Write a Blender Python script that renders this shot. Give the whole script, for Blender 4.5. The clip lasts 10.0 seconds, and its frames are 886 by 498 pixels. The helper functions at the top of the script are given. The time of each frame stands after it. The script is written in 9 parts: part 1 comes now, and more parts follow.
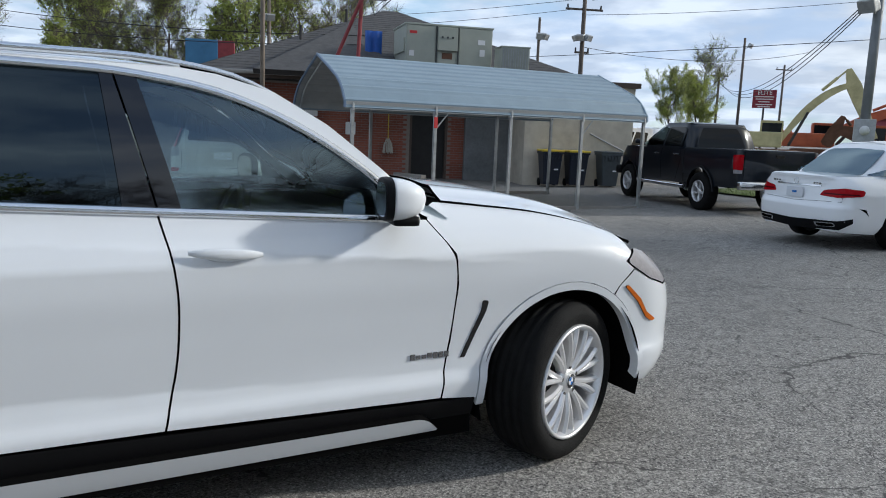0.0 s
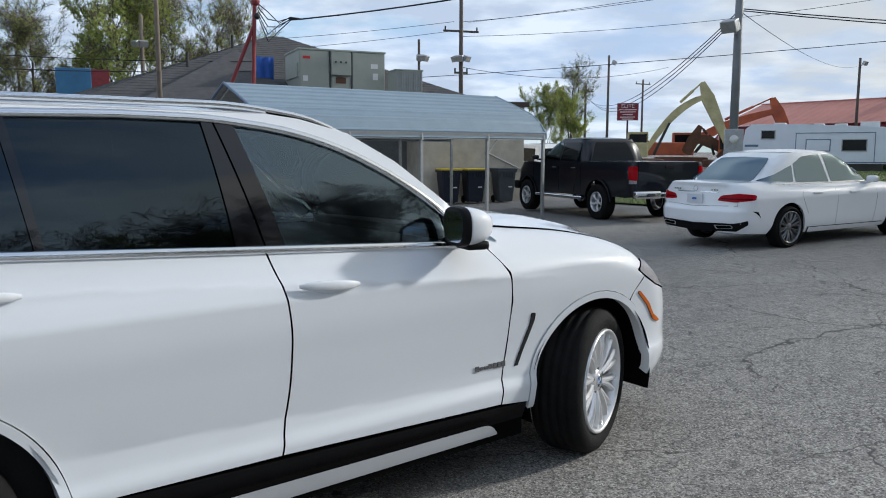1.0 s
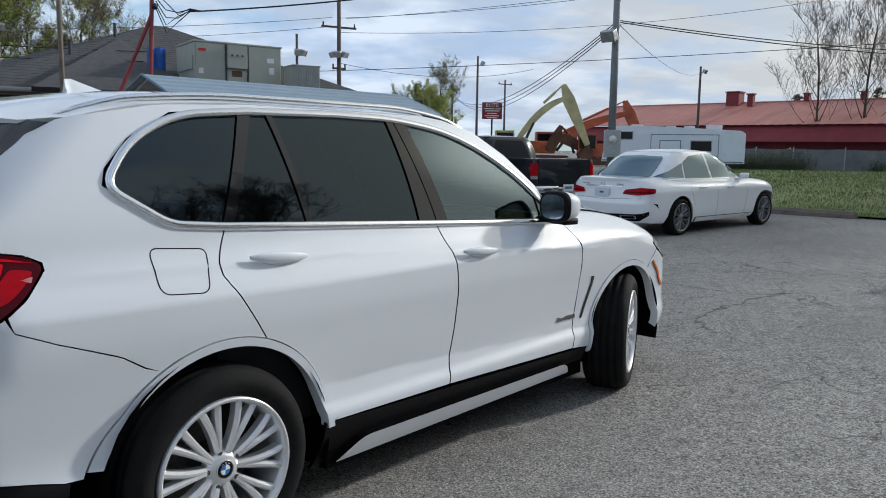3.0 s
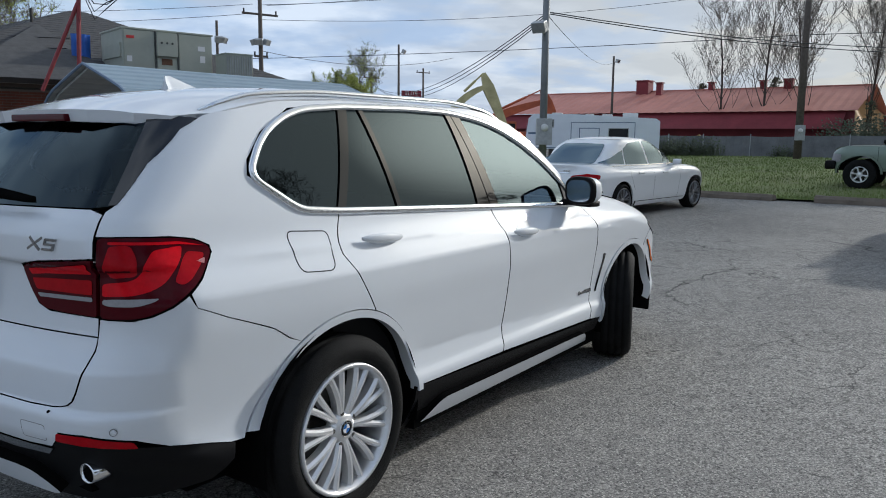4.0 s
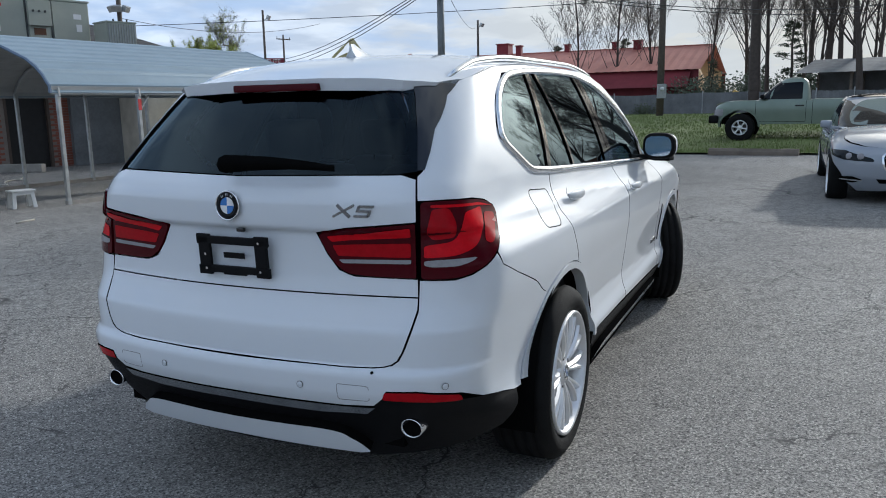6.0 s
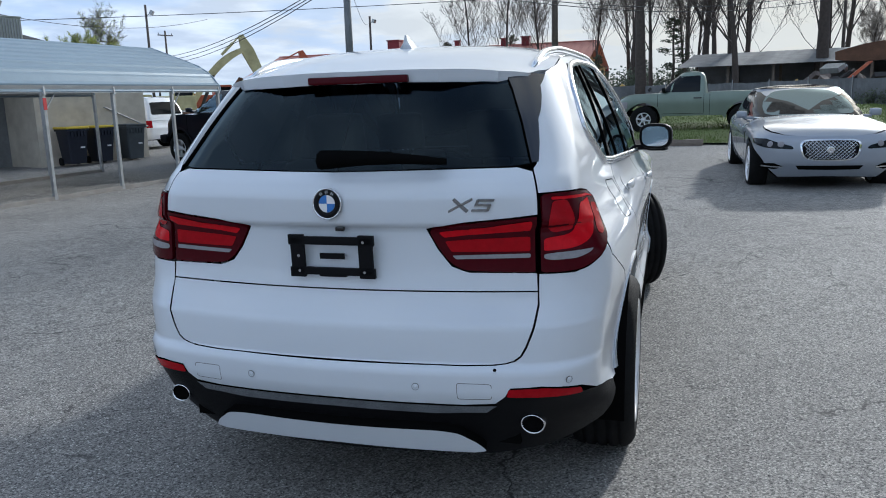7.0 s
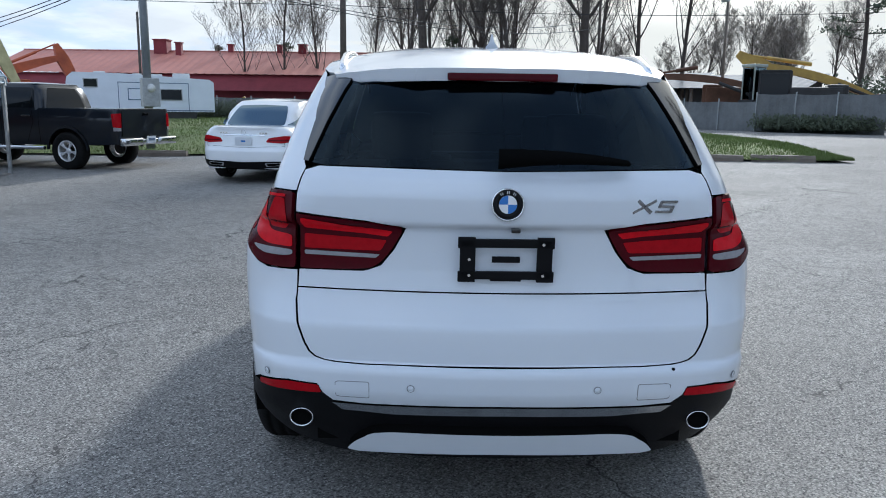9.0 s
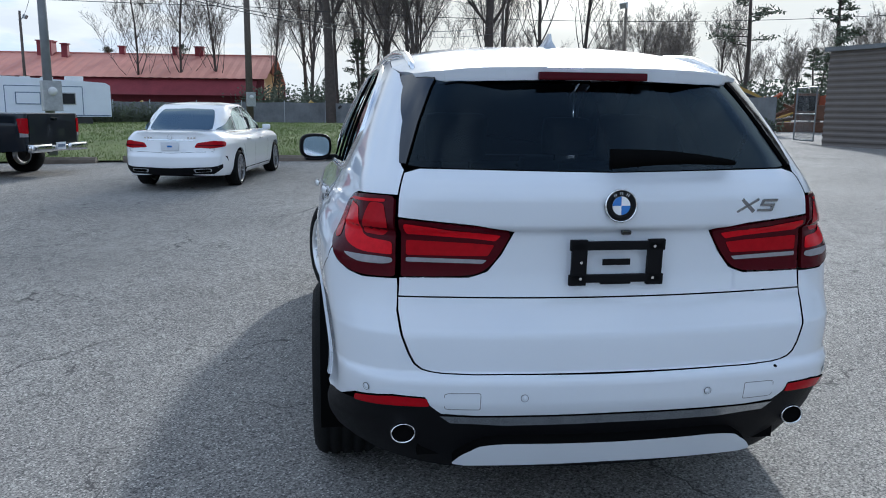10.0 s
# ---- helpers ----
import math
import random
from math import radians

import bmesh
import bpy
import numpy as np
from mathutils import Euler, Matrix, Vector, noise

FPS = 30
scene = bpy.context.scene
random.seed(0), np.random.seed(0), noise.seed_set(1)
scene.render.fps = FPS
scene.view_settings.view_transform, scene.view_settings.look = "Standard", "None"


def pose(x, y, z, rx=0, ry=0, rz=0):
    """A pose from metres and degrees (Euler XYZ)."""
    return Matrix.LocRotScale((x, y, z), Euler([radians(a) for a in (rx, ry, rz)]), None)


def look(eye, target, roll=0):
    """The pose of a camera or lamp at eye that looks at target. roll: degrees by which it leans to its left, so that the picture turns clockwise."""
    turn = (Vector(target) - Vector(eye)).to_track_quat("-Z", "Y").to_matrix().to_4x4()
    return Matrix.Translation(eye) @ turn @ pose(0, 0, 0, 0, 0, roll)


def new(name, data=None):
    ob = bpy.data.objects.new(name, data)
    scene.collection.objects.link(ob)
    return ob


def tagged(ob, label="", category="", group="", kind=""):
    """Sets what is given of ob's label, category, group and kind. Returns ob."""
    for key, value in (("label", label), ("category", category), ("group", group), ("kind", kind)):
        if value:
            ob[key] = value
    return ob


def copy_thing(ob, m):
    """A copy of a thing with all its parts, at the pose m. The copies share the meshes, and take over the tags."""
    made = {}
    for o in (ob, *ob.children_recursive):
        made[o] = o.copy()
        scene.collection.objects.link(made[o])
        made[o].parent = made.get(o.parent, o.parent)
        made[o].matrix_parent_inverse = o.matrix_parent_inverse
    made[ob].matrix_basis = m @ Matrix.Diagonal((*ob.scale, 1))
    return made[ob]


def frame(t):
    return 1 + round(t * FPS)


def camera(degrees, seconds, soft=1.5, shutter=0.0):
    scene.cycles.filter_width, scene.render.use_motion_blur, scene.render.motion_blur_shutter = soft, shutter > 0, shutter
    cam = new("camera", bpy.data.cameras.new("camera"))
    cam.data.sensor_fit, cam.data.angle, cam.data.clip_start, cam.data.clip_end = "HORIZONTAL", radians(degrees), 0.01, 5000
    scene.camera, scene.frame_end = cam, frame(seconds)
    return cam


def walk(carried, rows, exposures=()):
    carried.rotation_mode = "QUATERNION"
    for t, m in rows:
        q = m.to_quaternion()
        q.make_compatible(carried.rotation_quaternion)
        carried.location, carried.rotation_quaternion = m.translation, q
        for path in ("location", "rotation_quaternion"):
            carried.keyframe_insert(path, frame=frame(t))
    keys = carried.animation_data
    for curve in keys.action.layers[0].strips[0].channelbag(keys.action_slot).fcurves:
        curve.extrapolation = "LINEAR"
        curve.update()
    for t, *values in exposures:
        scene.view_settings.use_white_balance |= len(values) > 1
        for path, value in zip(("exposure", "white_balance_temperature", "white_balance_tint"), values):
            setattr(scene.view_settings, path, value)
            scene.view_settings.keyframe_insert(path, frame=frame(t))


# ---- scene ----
cam = camera(59.7, 10.0, soft=1.0)
PATH = [
    (0, (0.299, 0.567, 1.482), (0.097, 2.534, 1.176), 2.3),
    (0.5, (-0.058, 0.459, 1.502), (-0.051, 2.439, 1.224), 1.0),
    (1, (-0.446, 0.246, 1.522), (-0.338, 2.228, 1.272), 0.1),
    (1.5, (-0.81, 0.096, 1.503), (-0.579, 2.068, 1.261), -0.0),
    (2, (-1.149, -0.066, 1.525), (-0.81, 1.892, 1.289), 0.9),
    (2.5, (-1.45, -0.315, 1.539), (-1.044, 1.628, 1.296), 1.0),
    (2.7, (-1.562, -0.368, 1.52), (-1.132, 1.569, 1.27), 1.0),
    (3.8, (-2.366, -0.552, 1.504), (-1.743, 1.328, 1.227), 0.6),
    (4, (-2.522, -0.584, 1.513), (-1.845, 1.276, 1.229), 0.6),
    (4.5, (-2.884, -0.548, 1.505), (-2.102, 1.267, 1.197), 0.0),
    (5, (-3.234, -0.432, 1.522), (-2.409, 1.365, 1.222), -0.5),
    (5.5, (-3.614, -0.337, 1.513), (-2.72, 1.421, 1.179), -0.8),
    (6, (-3.905, -0.152, 1.503), (-2.911, 1.545, 1.134), -1.1),
    (6.2, (-4.017, -0.028, 1.502), (-2.979, 1.641, 1.133), -1.0),
    (7.5, (-4.712, 0.533, 1.502), (-3.375, 1.967, 1.104), -1.4),
    (8, (-4.89, 0.858, 1.491), (-3.438, 2.176, 1.097), 0.4),
    (8.5, (-5.115, 1.095, 1.47), (-3.563, 2.298, 1.091), 1.2),
    (9, (-5.308, 1.333, 1.473), (-3.68, 2.437, 1.109), 0.8),
    (9.5, (-5.42, 1.645, 1.457), (-3.729, 2.654, 1.109), 1.0),
    (10, (-5.561, 1.939, 1.454), (-3.804, 2.826, 1.102), 0.6),
]
walk(cam, [(t, look(eye, target, roll)) for t, eye, target, roll in PATH], [(0, 0.36, 5480, 8), (2.5, 0.26, 5480, 8), (4.5, 0.18, 5380, 8), (6, 0.32, 5300, 8), (8, 0.58, 5160, 8), (10, 0.68, 5150, 8)])

# ---- light ----
SUN_AZ, SUN_EL = 17.0, 22.0
sun_dir = Vector((math.cos(radians(SUN_AZ)) * math.cos(radians(SUN_EL)), math.sin(radians(SUN_AZ)) * math.cos(radians(SUN_EL)), math.sin(radians(SUN_EL))))
sun_data = bpy.data.lights.new("sun", "SUN")
sun_data.energy, sun_data.angle, sun_data.color = 2.8, radians(3.2), (1.0, 0.88, 0.72)
sun = new("sun", sun_data)
sun.matrix_world = look(sun_dir * 60, (0, 0, 0))

world = bpy.data.worlds.new("sky")
scene.world = world
world.use_nodes = True
wn, wl = world.node_tree.nodes, world.node_tree.links
wn.clear()
w_out = wn.new("ShaderNodeOutputWorld")
w_bg = wn.new("ShaderNodeBackground")
w_sky = wn.new("ShaderNodeTexSky")
w_sky.sky_type, w_sky.sun_disc = "NISHITA", False
w_sky.sun_elevation, w_sky.sun_rotation = radians(SUN_EL), radians(90 - SUN_AZ)
w_sky.air_density, w_sky.dust_density, w_sky.ozone_density = 1.0, 1.2, 1.2
w_bg.inputs["Strength"].default_value = 0.128
# broken cloud, spread evenly over the whole sky
w_tc = wn.new("ShaderNodeTexCoord")
w_sep = wn.new("ShaderNodeSeparateXYZ")
w_div = wn.new("ShaderNodeMath"); w_div.operation = "ADD"; w_div.inputs[1].default_value = 0.16
w_max = wn.new("ShaderNodeMath"); w_max.operation = "MAXIMUM"; w_max.inputs[1].default_value = 0.02
w_proj = wn.new("ShaderNodeVectorMath"); w_proj.operation = "DIVIDE"
w_com = wn.new("ShaderNodeCombineXYZ")
w_noise = wn.new("ShaderNodeTexNoise")
w_noise.inputs["Scale"].default_value, w_noise.inputs["Detail"].default_value, w_noise.inputs["Roughness"].default_value = 1.7, 10, 0.56
w_ramp = wn.new("ShaderNodeValToRGB")
w_ramp.color_ramp.elements[0].color = (0.20, 0.20, 0.20, 1)
w_ramp.color_ramp.elements[0].position, w_ramp.color_ramp.elements[1].position = 0.37, 0.53
w_mix = wn.new("ShaderNodeMix"); w_mix.data_type = "RGBA"
w_tone = wn.new("ShaderNodeValToRGB")
w_tone.color_ramp.elements[0].color, w_tone.color_ramp.elements[1].color = (3.7, 3.9, 4.2, 1), (5.6, 5.6, 5.55, 1)
w_tone.color_ramp.elements[0].position, w_tone.color_ramp.elements[1].position = 0.42, 0.62
w_noise2 = wn.new("ShaderNodeTexNoise")
w_noise2.inputs["Scale"].default_value, w_noise2.inputs["Detail"].default_value = 2.6, 6
wl.new(w_tc.outputs["Generated"], w_sep.inputs[0])
wl.new(w_sep.outputs["Z"], w_max.inputs[0])
wl.new(w_max.outputs[0], w_div.inputs[0])
for k in range(3):
    wl.new(w_div.outputs[0], w_com.inputs[k])
wl.new(w_tc.outputs["Generated"], w_proj.inputs[0])
wl.new(w_com.outputs[0], w_proj.inputs[1])
wl.new(w_proj.outputs[0], w_noise.inputs["Vector"])
wl.new(w_proj.outputs[0], w_noise2.inputs["Vector"])
wl.new(w_noise.outputs["Fac"], w_ramp.inputs[0])
wl.new(w_noise2.outputs["Fac"], w_tone.inputs[0])
w_most = wn.new("ShaderNodeMath"); w_most.operation = "MAXIMUM"
wl.new(w_ramp.outputs["Color"], w_most.inputs[0])
wl.new(w_most.outputs[0], w_mix.inputs["Factor"])
w_cap = wn.new("ShaderNodeMix"); w_cap.data_type, w_cap.blend_type = "RGBA", "DARKEN"
w_cap.inputs["Factor"].default_value = 1.0
w_cap.inputs["B"].default_value = (3.2, 3.75, 4.5, 1)
wl.new(w_sky.outputs[0], w_cap.inputs["A"])
wl.new(w_cap.outputs["Result"], w_mix.inputs["A"])
# thin cloud glows warm towards the sun
w_dot = wn.new("ShaderNodeVectorMath"); w_dot.operation = "DOT_PRODUCT"
w_dot.inputs[1].default_value = tuple(sun_dir)
w_near = wn.new("ShaderNodeMapRange"); w_near.interpolation_type = "SMOOTHSTEP"
w_near.inputs["From Min"].default_value, w_near.inputs["From Max"].default_value = 0.45, 1.0
w_glow = wn.new("ShaderNodeMix"); w_glow.data_type = "RGBA"
w_glow.inputs["B"].default_value = (5.0, 4.4, 3.4, 1)
wl.new(w_tc.outputs["Generated"], w_dot.inputs[0])
wl.new(w_dot.outputs["Value"], w_near.inputs["Value"])
wl.new(w_near.outputs[0], w_glow.inputs["Factor"])
wl.new(w_near.outputs[0], w_most.inputs[1])
wl.new(w_tone.outputs["Color"], w_glow.inputs["A"])
w_halo = wn.new("ShaderNodeMapRange"); w_halo.interpolation_type = "SMOOTHSTEP"
w_halo.inputs["From Min"].default_value, w_halo.inputs["From Max"].default_value = 0.955, 1.0
w_bright = wn.new("ShaderNodeMix"); w_bright.data_type = "RGBA"
w_bright.inputs["B"].default_value = (24.0, 20.0, 14.5, 1)
wl.new(w_dot.outputs["Value"], w_halo.inputs["Value"])
wl.new(w_halo.outputs[0], w_bright.inputs["Factor"])
wl.new(w_glow.outputs["Result"], w_bright.inputs["A"])
wl.new(w_bright.outputs["Result"], w_mix.inputs["B"])
wl.new(w_mix.outputs["Result"], w_bg.inputs["Color"])
wl.new(w_bg.outputs[0], w_out.inputs[0])
scene.view_settings.exposure = 0.0

# ---- materials ----
def node(nt, kind, **inputs):
    n = nt.nodes.new(kind)
    for k, v in inputs.items():
        n.inputs[k.replace("_", " ")].default_value = v
    return n


def mat(name, color, rough=0.6, metal=0.0, vary=0.12, scale=6.0, bump=0.0, bump_scale=60.0, coat=0.0, spec=0.5, dark=None, spots=0.0):
    """A surface with variation at two scales: broad stains and fine grain."""
    m = bpy.data.materials.new(name)
    m.use_nodes = True
    nt = m.node_tree
    p = nt.nodes["Principled BSDF"]
    p.inputs["Roughness"].default_value, p.inputs["Metallic"].default_value = rough, metal
    p.inputs["Coat Weight"].default_value, p.inputs["Coat Roughness"].default_value = coat, 0.03
    p.inputs["Specular IOR Level"].default_value = spec
    tc = nt.nodes.new("ShaderNodeTexCoord")
    big = node(nt, "ShaderNodeTexNoise", Scale=scale, Detail=5.0, Roughness=0.6)
    fine = node(nt, "ShaderNodeTexNoise", Scale=bump_scale, Detail=4.0, Roughness=0.65)
    nt.links.new(tc.outputs["Object"], big.inputs["Vector"])
    nt.links.new(tc.outputs["Object"], fine.inputs["Vector"])
    ramp = nt.nodes.new("ShaderNodeValToRGB")
    c = Vector(color)
    lo = Vector(dark) if dark else c * (1 - vary)
    hi = Vector([min(1, v * (1 + vary)) for v in color])
    ramp.color_ramp.elements[0].position, ramp.color_ramp.elements[1].position = 0.32, 0.68
    ramp.color_ramp.elements[0].color, ramp.color_ramp.elements[1].color = (*lo, 1), (*hi, 1)
    add = node(nt, "ShaderNodeMath"); add.operation = "MULTIPLY_ADD"
    add.inputs[1].default_value, add.inputs[2].default_value = 0.35 + spots, 0.0
    mix = nt.nodes.new("ShaderNodeMath"); mix.operation = "MULTIPLY_ADD"
    mix.inputs[1].default_value = 0.65
    nt.links.new(fine.outputs["Fac"], add.inputs[0])
    nt.links.new(big.outputs["Fac"], mix.inputs[0])
    nt.links.new(add.outputs[0], mix.inputs[2])
    nt.links.new(mix.outputs[0], ramp.inputs[0])
    nt.links.new(ramp.outputs["Color"], p.inputs["Base Color"])
    if bump:
        b = node(nt, "ShaderNodeBump", Strength=bump, Distance=0.01)
        nt.links.new(fine.outputs["Fac"], b.inputs["Height"])
        nt.links.new(b.outputs[0], p.inputs["Normal"])
    return m


def glass(name, tint, ior=1.5, rough=0.0):
    """A thin pane: tinted see-through with a mirror gloss by Fresnel."""
    m = bpy.data.materials.new(name)
    m.use_nodes = True
    nt = m.node_tree
    nt.nodes.clear()
    out = nt.nodes.new("ShaderNodeOutputMaterial")
    t = node(nt, "ShaderNodeBsdfTransparent", Color=(*tint, 1))
    g = node(nt, "ShaderNodeBsdfGlossy", Roughness=0.004 + rough, Color=(0.72, 0.90, 1, 1))
    f = node(nt, "ShaderNodeFresnel", IOR=ior)
    x = nt.nodes.new("ShaderNodeMixShader")
    nt.links.new(f.outputs[0], x.inputs[0])
    nt.links.new(t.outputs[0], x.inputs[1])
    nt.links.new(g.outputs[0], x.inputs[2])
    nt.links.new(x.outputs[0], out.inputs[0])
    return m


def lens(name, color, rough=0.16, trans=0.0):
    m = mat(name, color, rough, vary=0.12, scale=30, coat=0.0, spec=0.12)
    return m


M = {}
M["white"] = mat("white_paint", (0.69, 0.715, 0.75), 0.55, vary=0.02, scale=1.5, bump_scale=400, coat=1.0, spec=0.3)
M["white2"] = mat("white_paint_sedan", (0.86, 0.87, 0.88), 0.30, vary=0.02, scale=1.5, bump_scale=400, coat=1.0)
M["silver"] = mat("silver_paint", (0.31, 0.335, 0.375), 0.5, metal=0.25, vary=0.04, scale=2, bump_scale=600, coat=1.0)
M["champagne"] = mat("champagne_paint", (0.50, 0.49, 0.46), 0.35, metal=0.6, vary=0.05, scale=2, bump_scale=600, coat=0.8)
M["blackpaint"] = mat("dark_grey_paint", (0.005, 0.008, 0.014), 0.3, vary=0.25, scale=2, bump_scale=500, coat=0.7, spec=0.15)
M["green"] = mat("sage_green_paint", (0.20, 0.25, 0.205), 0.38, metal=0.3, vary=0.1, scale=2.5, bump_scale=300, coat=0.4)
M["plastic"] = mat("black_plastic", (0.005, 0.005, 0.006), 0.55, spec=0.14, vary=0.2, scale=8, bump=0.15, bump_scale=500)
M["gloss"] = mat("gloss_black_trim", (0.003, 0.003, 0.004), 0.05, vary=0.1, spec=0.5, coat=0.5)
M["gap"] = mat("dark_gap", (0.005, 0.005, 0.005), 0.9, vary=0.1, spec=0.0)
M["chrome"] = mat("chrome", (0.78, 0.79, 0.80), 0.1, metal=1.0, vary=0.04)
M["satin"] = mat("satin_aluminium", (0.80, 0.82, 0.84), 0.2, metal=1.0, vary=0.06, bump_scale=300)
M["alloy"] = mat("wheel_alloy", (0.76, 0.76, 0.77), 0.3, metal=0.55, vary=0.08, bump_scale=200, coat=0.5)
M["darkalloy"] = mat("dark_wheel_alloy", (0.20, 0.20, 0.205), 0.3, metal=0.8, vary=0.1)
M["brake"] = mat("brake_iron", (0.10, 0.095, 0.09), 0.55, metal=0.8, vary=0.3, scale=20)
M["tyre"] = mat("tyre_rubber", (0.009, 0.009, 0.009), 0.8, spec=0.15, vary=0.35, scale=14, bump=0.3, bump_scale=160)
M["redlens"] = lens("red_lamp_lens", (0.34, 0.003, 0.008))
M["rosy"] = lens("rosy_reflector", (0.45, 0.20, 0.20))
M["badgegrey"] = mat("grey_chrome_badge", (0.26, 0.26, 0.27), 0.25, metal=0.9, vary=0.2, scale=60)
M["darkchrome"] = mat("dark_chrome", (0.42, 0.44, 0.47), 0.16, metal=1.0, vary=0.1)
M["darkred"] = lens("dark_red_lamp_lens", (0.060, 0.002, 0.006))
M["brightred"] = lens("bright_red_light_guide", (0.55, 0.004, 0.011))
M["clear"] = lens("clear_lamp_lens", (0.30, 0.29, 0.30), 0.10)
M["amber"] = lens("amber_marker", (0.55, 0.13, 0.01))
M["tint"] = glass("privacy_glass", (0.012, 0.017, 0.024), 1.68)
M["pane"] = glass("clear_car_glass", (0.62, 0.72, 0.70), 2.3)
M["skyglass"] = glass("bright_windscreen", (0.03, 0.036, 0.036), 3.0)
M["reartint"] = glass("tinted_rear_glass", (0.16, 0.20, 0.26), 1.37)
M["leather"] = mat("black_leather", (0.012, 0.012, 0.013), 0.6, spec=0.15, vary=0.2, bump=0.15, bump_scale=120)
M["blue"] = mat("badge_blue", (0.03, 0.16, 0.5), 0.2, vary=0.03, coat=1)
M["badge_white"] = mat("badge_white", (0.8, 0.8, 0.8), 0.2, vary=0.02, coat=1)
M["badge_black"] = mat("badge_black", (0.006, 0.006, 0.007), 0.3, vary=0.02, spec=0.15)
M["plate_white"] = mat("plate_white", (0.7, 0.72, 0.75), 0.35, vary=0.05, scale=20)
M["galv"] = mat("galvanised_tube", (0.42, 0.43, 0.43), 0.45, metal=0.7, vary=0.22, scale=9, bump_scale=90)
M["bluemetal"] = mat("pale_blue_roof_sheet", (0.22, 0.288, 0.345), 0.48, metal=0.1, vary=0.08, scale=3, bump_scale=40)
M["underroof"] = mat("bare_sheet_underside", (0.38, 0.39, 0.39), 0.5, metal=0.4, vary=0.12, scale=4)
M["hvac"] = mat("grey_green_sheet_metal", (0.37, 0.39, 0.335), 0.5, vary=0.08, scale=3, bump_scale=50)
M["hvacdark"] = mat("dark_louvre", (0.05, 0.055, 0.055), 0.5, vary=0.2)
M["sticker"] = mat("white_sticker", (0.75, 0.75, 0.75), 0.5, vary=0.05)
M["redsticker"] = mat("red_sticker", (0.5, 0.03, 0.03), 0.5, vary=0.05)
M["concrete"] = mat("cream_painted_block", (0.58, 0.53, 0.43), 0.85, vary=0.16, scale=2.2, bump=0.25, bump_scale=50, dark=(0.42, 0.37, 0.29))
M["kerbstone"] = mat("weathered_concrete", (0.30, 0.28, 0.25), 0.9, vary=0.25, scale=4, bump=0.4, bump_scale=60)
M["timber"] = mat("weathered_timber", (0.17, 0.14, 0.11), 0.85, vary=0.3, scale=5, bump=0.4, bump_scale=45)
M["pole"] = mat("creosoted_pole", (0.105, 0.085, 0.07), 0.85, vary=0.3, scale=7, bump=0.4, bump_scale=60)
M["greypole"] = mat("grey_steel_pole", (0.20, 0.21, 0.215), 0.55, metal=0.3, vary=0.15, scale=4)
M["wire"] = mat("black_cable", (0.015, 0.015, 0.017), 0.6, vary=0.1)
M["redsteel"] = mat("red_oxide_steel", (0.22, 0.03, 0.035), 0.55, vary=0.25, scale=6)
M["binblue"] = mat("navy_bin_plastic", (0.009, 0.013, 0.026), 0.5, vary=0.2, scale=6)
M["bingrey"] = mat("grey_bin_plastic", (0.055, 0.065, 0.072), 0.55, vary=0.2, scale=6)
M["yellow"] = mat("yellow_bin_lid", (0.62, 0.46, 0.03), 0.5, vary=0.12)
M["brick"] = mat("red_brick", (0.25, 0.085, 0.055), 0.9, vary=0.4, scale=1.3, bump=0.5, bump_scale=90)
M["mortar"] = mat("brick_mortar", (0.24, 0.20, 0.17), 0.95, vary=0.15, scale=5, bump=0.4, bump_scale=100)
M["shingle"] = mat("charcoal_shingle", (0.056, 0.055, 0.056), 0.9, vary=0.35, scale=4, bump=0.4, bump_scale=40)
M["fascia"] = mat("brown_fascia", (0.085, 0.06, 0.045), 0.7, vary=0.15)
M["darkdoor"] = mat("dark_doorway", (0.018, 0.016, 0.015), 0.7, vary=0.3)
M["redroof"] = mat("red_metal_roof", (0.50, 0.205, 0.155), 0.6, vary=0.14, scale=0.35, bump_scale=8, dark=(0.41, 0.15, 0.11))
M["redwall"] = mat("dark_red_wall", (0.19, 0.028, 0.035), 0.75, vary=0.25, scale=0.5, bump_scale=6)
M["tanwall"] = mat("tan_wall", (0.52, 0.33, 0.14), 0.8, vary=0.15, scale=0.6)
M["trailer"] = mat("white_trailer_skin", (0.74, 0.77, 0.82), 0.45, vary=0.06, scale=1.2)
M["window"] = mat("dark_window", (0.006, 0.008, 0.010), 0.05, vary=0.1, spec=0.22)
M["stripe"] = mat("slate_blue_stripe", (0.12, 0.17, 0.25), 0.5, vary=0.1)
M["limeyellow"] = mat("faded_lime_yellow_steel", (0.54, 0.49, 0.25), 0.6, vary=0.2, scale=1.2, dark=(0.36, 0.31, 0.15))
M["orange"] = mat("faded_orange_steel", (0.46, 0.115, 0.04), 0.6, vary=0.25, scale=1.0, dark=(0.25, 0.06, 0.03))
M["digger_yellow"] = mat("digger_yellow", (0.50, 0.33, 0.06), 0.6, vary=0.2, scale=1.2, dark=(0.30, 0.19, 0.05))
M["rust"] = mat("rusted_iron", (0.12, 0.06, 0.035), 0.85, vary=0.45, scale=1.5, bump=0.3)
M["darkiron"] = mat("dark_machine_iron", (0.035, 0.033, 0.032), 0.7, vary=0.3, scale=2)
M["fence"] = mat("grey_fence_panel", (0.17, 0.175, 0.175), 0.85, vary=0.3, scale=1.3, bump_scale=14)
M["shed"] = mat("taupe_ribbed_sheet", (0.125, 0.105, 0.09), 0.6, vary=0.12, scale=1.5)
M["sign"] = mat("maroon_sign", (0.20, 0.012, 0.025), 0.5, vary=0.1)
